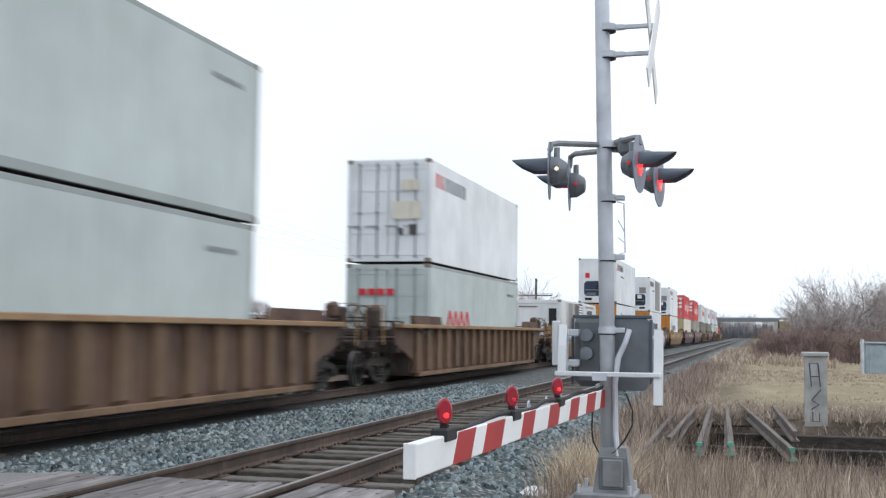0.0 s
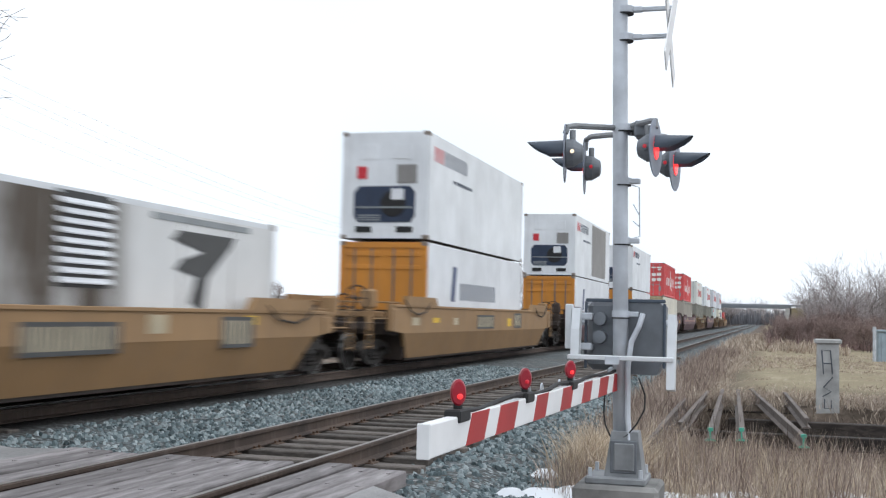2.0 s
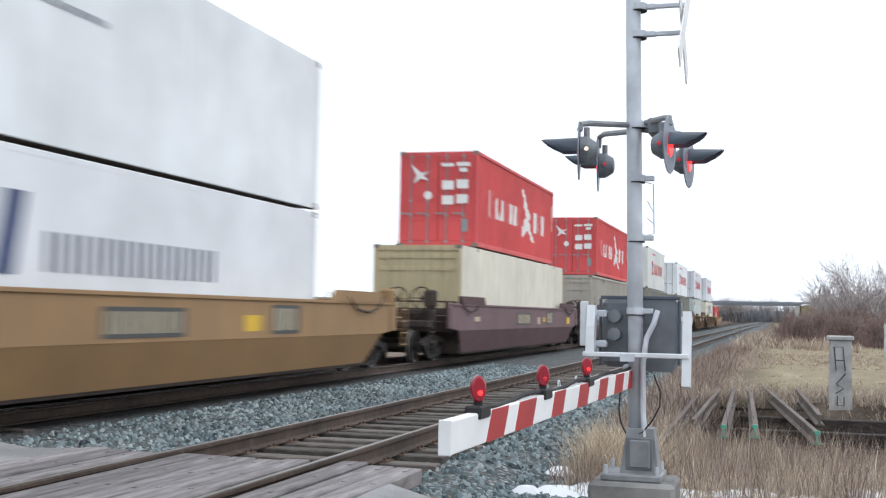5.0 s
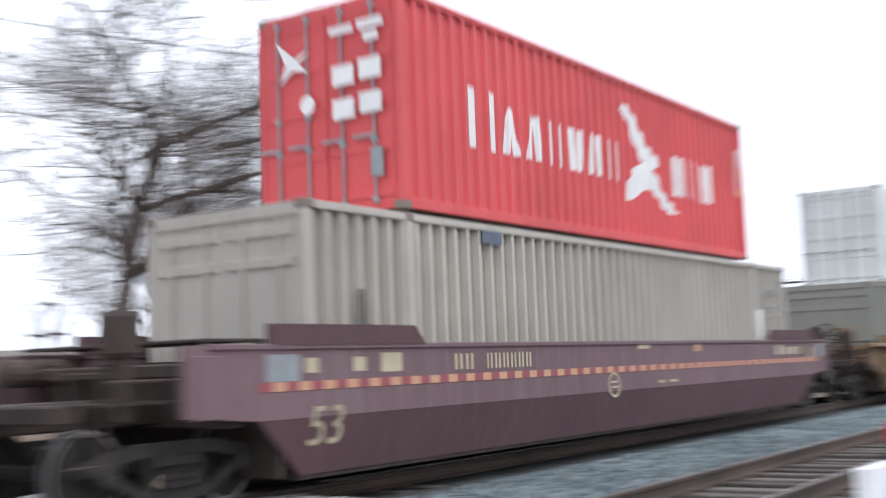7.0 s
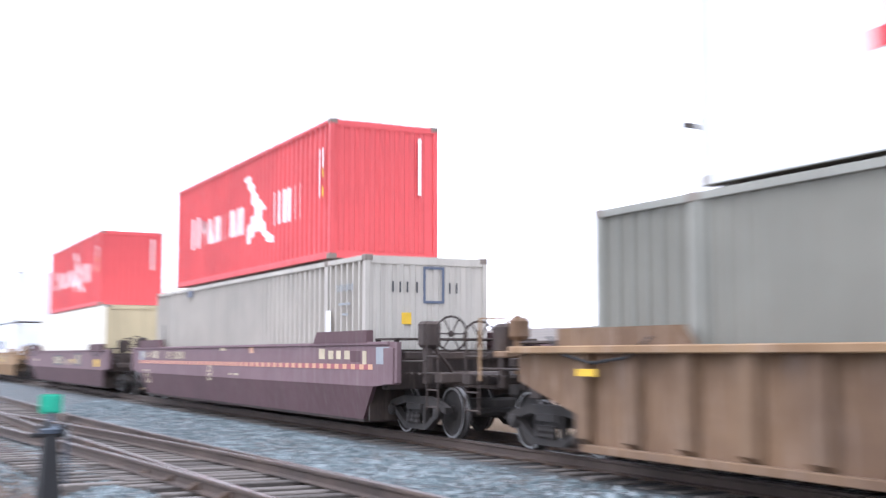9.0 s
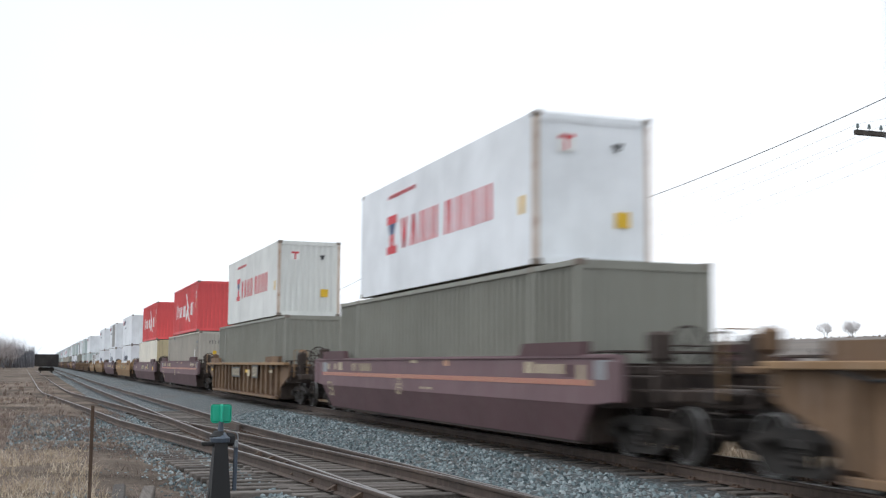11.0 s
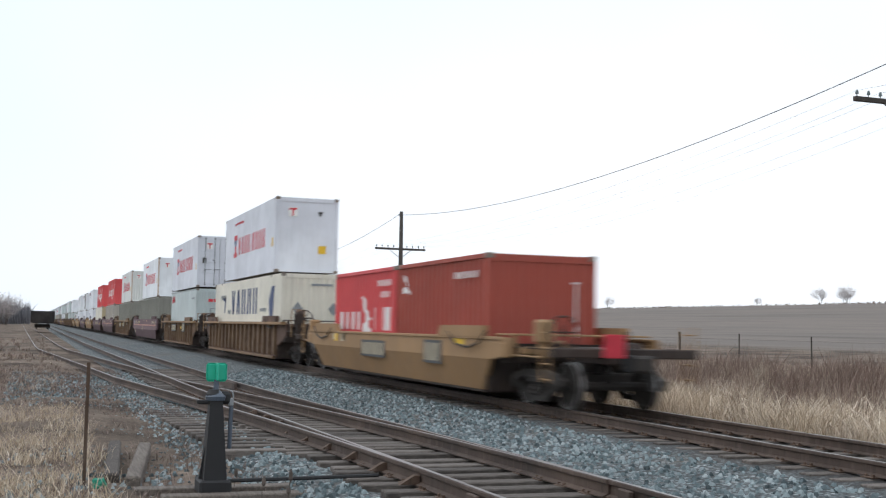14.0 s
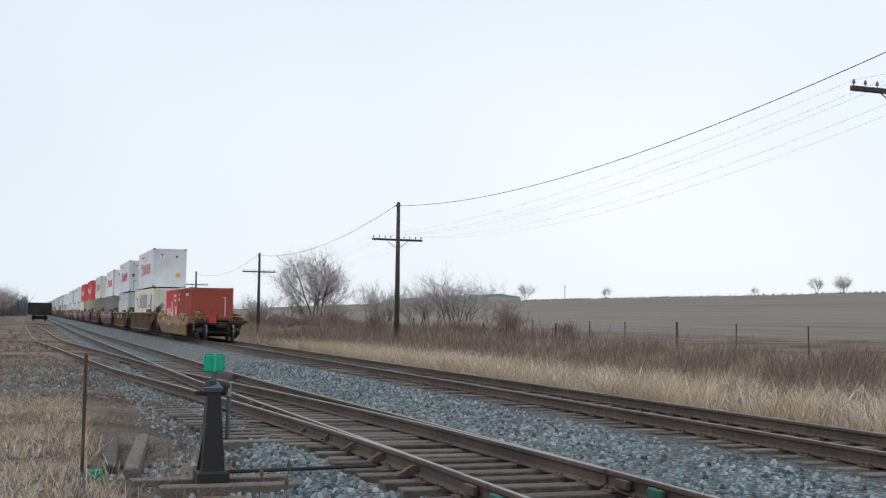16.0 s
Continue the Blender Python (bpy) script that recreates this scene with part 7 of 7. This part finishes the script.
STRAW = [(0.25, 0.19, 0.145), (0.42, 0.34, 0.265), (0.55, 0.46, 0.37), (0.68, 0.59, 0.49)]
DULL = [(0.15, 0.115, 0.10), (0.25, 0.20, 0.17), (0.34, 0.28, 0.24), (0.45, 0.385, 0.33)]
GOLD = [(0.42, 0.33, 0.23), (0.62, 0.51, 0.38), (0.75, 0.65, 0.52)]


def patchy(scale, seed, lo=0.25):
    def f(x, y):
        v = np.sin(x * scale + seed) * np.cos(y * scale * 1.3 - seed) + np.sin(x * scale * 2.3 + y * scale * 1.7 + 2 * seed)
        return np.clip(0.6 + 0.4 * v, lo, 1)
    return f


def off_rails(x, y):
    return np.where((y > 2.1) | ((x > 9.4) & (x < 10.6) & (abs(y - 1.15) < 0.5)), 0.0, 1.0)


BROWN = [(0.15, 0.11, 0.092), (0.25, 0.19, 0.158), (0.36, 0.28, 0.235), (0.50, 0.415, 0.35)]
# thicket brush lightened likewise, with haze in its colour
THICK = [(0.20, 0.175, 0.175), (0.31, 0.275, 0.272), (0.43, 0.385, 0.38)]
# bluish grey: distance haze is put into the colour of these trees
HAZE_WOOD = [(0.13, 0.13, 0.14), (0.19, 0.19, 0.205), (0.25, 0.25, 0.27)]


def in_pit(x, y):
    return (x > 17.2) & (x < 23.2) & (y > -5.2) & (y < 1.2)


def outside_pit(f, k=0.12):
    return lambda x, y: f(x, y) * np.where(in_pit(x, y), k, 1.0)


def wedge(a, b, f):
    return lambda x, y: f(x, y) * np.where((-y / x > a) & (-y / x < b), 1.0, 0.0)


# beyond the main track
blades("verge_grass", "tall straw-coloured dead grass beyond the main track", 130000, (-62, 24), (12.9, 24), (0.25, 0.6), STRAW, 0.0055, 41, lean=0.38, dens=patchy(0.9, 1.0, 0.4))
blades("verge_grass_pale", "pale bleached grass clumps beyond the main track", 90000, (-64, 6), (13.0, 17.2), (0.35, 0.95), GOLD, 0.006, 42, lean=0.45, dens=patchy(0.75, 2.0, 0.0))
blades("field_weeds", "brown dead weeds along the fence", 90000, (-90, 10), (15.6, 24.5), (0.4, 1.2), [(0.17, 0.12, 0.098), (0.27, 0.20, 0.165), (0.40, 0.315, 0.26)], 0.0075, 43, lean=0.28, dens=patchy(0.42, 3.0, 0.0))
blades("verge_clumps", "fluffy bleached grass heads in clumps", 16000, (-50, 4), (13.4, 16.5), (0.5, 1.05), [(0.50, 0.41, 0.32), (0.70, 0.60, 0.48), (0.82, 0.74, 0.62)], 0.008, 95, lean=0.6, dens=patchy(0.55, 5.0, 0.0))
blades("fence_grass", "pale straw grass along the field edge", 36000, (-90, 10), (22.5, 29), (0.2, 0.5), STRAW, 0.012, 62, lean=0.4, dens=patchy(0.3, 5.0, 0.2))
blades("far_verge_grass", "straw grass on the distant verge", 52000, (-190, -55), (13.0, 24), (0.35, 0.8), STRAW, 0.018, 44, lean=0.3, dens=patchy(0.35, 4.0, 0.4))
blades("far_verge_brush", "brown brush on the distant verge", 26000, (-190, -55), (18.0, 30), (0.6, 1.5), BROWN, 0.016, 63, lean=0.2, dens=patchy(0.12, 4.0, 0.15))
blades("rise_scrub", "thin scrub along the crest of the rise", 22000, (-900, -150), (292, 298), (0.5, 1.7), BROWN, 0.10, 61, lean=0.2, dens=patchy(0.02, 1.0, 0.25))
# round the mast and over the hollow
blades("hollow_weeds", "thin dead brown weeds in the hollow beside the mast", 44000, (10.9, 24), (-5.5, 2.2), (0.12, 0.42), [(0.17, 0.125, 0.105), (0.33, 0.26, 0.215), (0.47, 0.385, 0.325), (0.64, 0.555, 0.48)], 0.0035, 45, lean=0.3, dens=outside_pit(patchy(1.1, 5.0, 0.2)))
blades("hollow_grass", "matted straw grass beside the mast", 34000, (10.9, 18), (-5.5, 1.4), (0.08, 0.32), GOLD, 0.004, 64, lean=0.7, dens=outside_pit(patchy(1.6, 2.0, 0.0)))
blades("pit_brush", "dark tangled dead brush in the pit", 9000, (17.6, 22.7), (-5.2, 1.2), (0.25, 0.75), [(0.05, 0.036, 0.03), (0.10, 0.075, 0.062), (0.20, 0.155, 0.13)], 0.006, 91, lean=0.6)
blades("pale_stalks", "pale bleached stalks standing in the weeds", 5200, (11.0, 17), (-4.5, 1.7), (0.3, 0.7), GOLD, 0.0032, 92, lean=0.25, dens=patchy(1.9, 3.0, 0.0))
blades("pit_edge_grass", "dead grass hanging over the pit edge", 6000, (22.7, 26), (-5.5, 1.4), (0.1, 0.32), STRAW, 0.007, 65, lean=0.5, dens=patchy(1.6, 2.0, 0.2))
blades("mast_grass", "golden dead grass tufts at the ballast edge", 9000, (11.7, 13.2), (1.3, 1.9), (0.28, 0.68), GOLD, 0.0045, 46, lean=0.35, dens=patchy(3.1, 6.0, 0.0))
blades("tall_stalks", "thin tall dead stalks near the mast", 6500, (10.9, 17), (-3.5, 2.0), (0.35, 0.75), BROWN, 0.003, 47, lean=0.2)
blades("edge_grass", "straw grass along the ballast shoulder", 26000, (16, 60), (0.9, 2.6), (0.15, 0.42), STRAW, 0.007, 48, lean=0.4, dens=patchy(0.8, 7.0, 0.3))
blades("edge_weeds", "brown weeds along the ballast shoulder", 9000, (18, 60), (1.2, 2.6), (0.3, 0.7), BROWN, 0.008, 66, lean=0.25, dens=patchy(0.6, 4.0, 0.1))
blades("meadow_grass", "short dull meadow grass", 26000, (23, 62), (-9, 0.8), (0.05, 0.15), STRAW, 0.009, 49, lean=0.5)
blades("far_edge_weeds", "straw weeds along the siding far off", 14000, (58, 120), (-4, 2.4), (0.3, 0.8), STRAW, 0.025, 50, lean=0.3, dens=patchy(0.3, 7.0, 0.3))
# twigs filling the thicket, woods beyond it and under the bridge; haze in their colours
blades("thicket_brush", "grey-brown bare brush in the thicket", 20000, (82, 135), (-16, 0.2), (0.5, 2.4), THICK, 0.014, 67, lean=0.16, dens=wedge(0.006, 0.14, patchy(0.12, 1.0, 0.3)))
blades("thicket_red_brush", "low reddish brush before the thicket", 14000, (70, 92), (-12, 0.4), (0.6, 1.7), [(0.19, 0.125, 0.118), (0.28, 0.195, 0.183), (0.37, 0.275, 0.258)], 0.012, 68, lean=0.2, dens=wedge(0.0, 0.14, patchy(0.25, 3.0, 0.0)))
blades("far_woods", "bare woods beyond the bridge, tinted for haze", 16000, (480, 720), (-90, 34), (3.0, 8.5), HAZE_WOOD, 0.16, 69, lean=0.1, dens=patchy(0.03, 2.0, 0.3))
blades("line_woods", "bare trees beside the line far off, tinted for haze", 9000, (190, 420), (19, 46), (3.0, 8.0), HAZE_WOOD, 0.08, 70, lean=0.12, dens=patchy(0.05, 3.0, 0.2))
blades("yard_woods", "dark trees beyond the yard, tinted for haze", 16000, (-640, -430), (-60, -1), (3.5, 11.0), HAZE_WOOD, 0.14, 71, lean=0.12, dens=patchy(0.03, 1.0, 0.2))
# to the left of the crossing
blades("yard_grass", "short trodden dead grass beside the siding", 110000, (-46, -9), (-9, 3.3), (0.05, 0.2), [(0.12, 0.088, 0.076), (0.20, 0.15, 0.13), (0.29, 0.225, 0.195), (0.42, 0.345, 0.295)], 0.005, 51, lean=0.5, dens=patchy(0.8, 8.0, 0.25))
blades("yard_tufts", "golden grass tufts beside the steel post", 26000, (-24, -8.2), (-3.5, 0.95), (0.1, 0.32), GOLD, 0.004, 52, lean=0.5, dens=patchy(1.4, 9.0, 0.05))
blades("yard_straw", "straw patches in the yard", 26000, (-60, -12), (-10, 0.9), (0.06, 0.2), STRAW, 0.006, 72, lean=0.5, dens=patchy(0.5, 3.0, 0.0))
blades("yard_far_grass", "dull grass in the yard", 14000, (-110, -40), (-20, 1.2), (0.1, 0.3), BROWN, 0.02, 53, dens=patchy(0.3, 9.0, 0.2))


def seed_stalk(x, y, h):
    s = tagged(new("seed_stalk"), "dark dry seed head stalk", "weed", "dry seed stalks")
    z = float(ground_z(x, y)) - 0.02
    part("stem", B().tube([(x, y, z), (x + 0.01, y, z + h * 0.6), (x + 0.02, y + 0.02, z + h)], 0.004, 5), BARK, s)
    part("seed_head", B().lathe([(0.005, z + h * 0.72), (0.022, z + h * 0.8), (0.018, z + h * 0.92), (0.004, z + h * 1.02)], 8, "z", (x + 0.015, y + 0.012, 0)), BARK, s)


for x, y, h in ((-11.2, 2.2, 0.34), (-11.0, 2.42, 0.42), (-10.9, 2.38, 0.28), (-12.2, 2.1, 0.3)):
    seed_stalk(x, y, h)

# ---------- fence and distance ----------
fm = random.Random(77)
for k, x in enumerate((-8, -14.5, -21, -27.5, -33.0, -37.3, -41.5, -45.9, -49.4, -53.1, -56, -59.5, -63, -67, -71, -76, -82, -88)):
    s = tagged(new("fence_post"), "grey weathered wire fence post in weeds", "fence post", "fence posts")
    z = float(ground_z(x, 25.0))
    r = 0.028 if k % 3 else 0.055
    part("post", B().tube([(x, 25.0, z - 0.3), (x + fm.uniform(-.05, .05), 25.0, z + fm.uniform(1.1, 1.35))], [r, r * 0.9], 7), POLE_M, s)
for h in (0.45, 0.8, 1.1):
    w = tagged(new("fence_wire"), "thin rusty fence wire between posts", "wire", "fence wires")
    part("strand", B().tube([(x, 25.0, float(ground_z(x, 25.0)) + h) for x in range(-90, -6, 6)], 0.004, 4), WIRE_M, w)


# concrete tinted blue-grey, so the distance haze sits in its colour
BRIDGE_M = plain("haze_tinted_bridge_concrete", (0.24, 0.26, 0.29), 0.9)


def overpass():
    s = tagged(new("road_overpass"), "distant grey concrete road bridge over the line", "bridge")
    x = 430.0
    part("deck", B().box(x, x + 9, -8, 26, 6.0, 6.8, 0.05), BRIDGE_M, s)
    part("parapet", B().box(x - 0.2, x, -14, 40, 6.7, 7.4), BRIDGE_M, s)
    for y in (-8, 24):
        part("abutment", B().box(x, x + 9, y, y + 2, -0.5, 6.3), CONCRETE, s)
    for y0, y1 in ((-60, -7.5), (25.5, 80)):
        part("embankment", B().prism([(y0, -0.5), (y1, -0.5), (y1, 6.2), (y0, 6.6)], x, x + 14, "x"), GROUND_M, s)


overpass()


def shed(x0, x1, y, h, mat, label):
    s = tagged(new("storage_shed"), label, "building", "distant sheds")
    z = float(ground_z((x0 + x1) / 2, y)) - 1
    part("wall", B().box(x0, x1, y, y + 30, z, z + h + 1), mat, s)
    part("roof", B().prism([(y - 0.5, z + h + 1), (y + 30.5, z + h + 1), (y + 15, z + h + 3)], x0 - 0.5, x1 + 0.5, "x"), STEEL_GREY, s)
    for k in range(int((x1 - x0) // 12)):
        part("door", B().box(x0 + 4 + 12 * k, x0 + 8 + 12 * k, y - 0.1, y, z + 1, z + h - 0.5), STEEL_GREY, s)


def house():
    """A two-storey grey house beyond the field road."""
    x, y, w, d = -64.0, 103.0, 11.0, 8.0
    z = float(ground_z(x, y))
    siding_m = plain("pale_house_siding", (0.46, 0.47, 0.50), 0.7)
    s = tagged(new("house"), "pale grey two-storey house across the field", "house")
    part("wall", B().box(x - w / 2, x + w / 2, y, y + d, z - 0.5, z + 5.4), siding_m, s)
    part("roof", B().prism([(y - 0.5, z + 5.4), (y + d + 0.5, z + 5.4), (y + d / 2, z + 7.2)], x - w / 2 - 0.4, x + w / 2 + 0.4, "x"), STEEL_GREY, s)
    for k, wx in enumerate((-3.6, 1.2)):
        for zz in (1.2, 3.7):
            win = part("window", B().box(x + wx, x + wx + 2.2, y - 0.04, y, z + zz, z + zz + 1.1), MARK_WHITE, s, "white-framed window")
            part("pane", B().box(x + wx + 0.12, x + wx + 2.08, y - 0.05, y - 0.04, z + zz + 0.1, z + zz + 1.0), INSUL_M, win)


house()
SHED_A = plain("pale_green_cladding", (0.42, 0.50, 0.47), 0.7)
SHED_B = plain("pale_grey_cladding", (0.55, 0.57, 0.58), 0.7)
shed(-960, -905, 286, 3.2, SHED_A, "long pale green shed far across the fields")
shed(-880, -820, 286, 3.4, SHED_B, "long pale grey shed far across the fields")
shed(-795, -735, 288, 4.0, SHED_A, "low grey warehouse far across the fields")
s = tagged(new("radio_mast"), "thin distant pole on the rise", "pole")
part("pole", B().tube([(-610, 292, float(ground_z(-610, 292)) - 0.5), (-610, 292, float(ground_z(-610, 292)) + 9)], 0.22, 6), STEEL_GREY, s)


def motions():
    times = [k * 0.5 for k in range(33)]
    for thing, x, y, z in TRAIN:
        walk(thing, [(t, pose(x - travel(t), y, z)) for t in times])


motions()
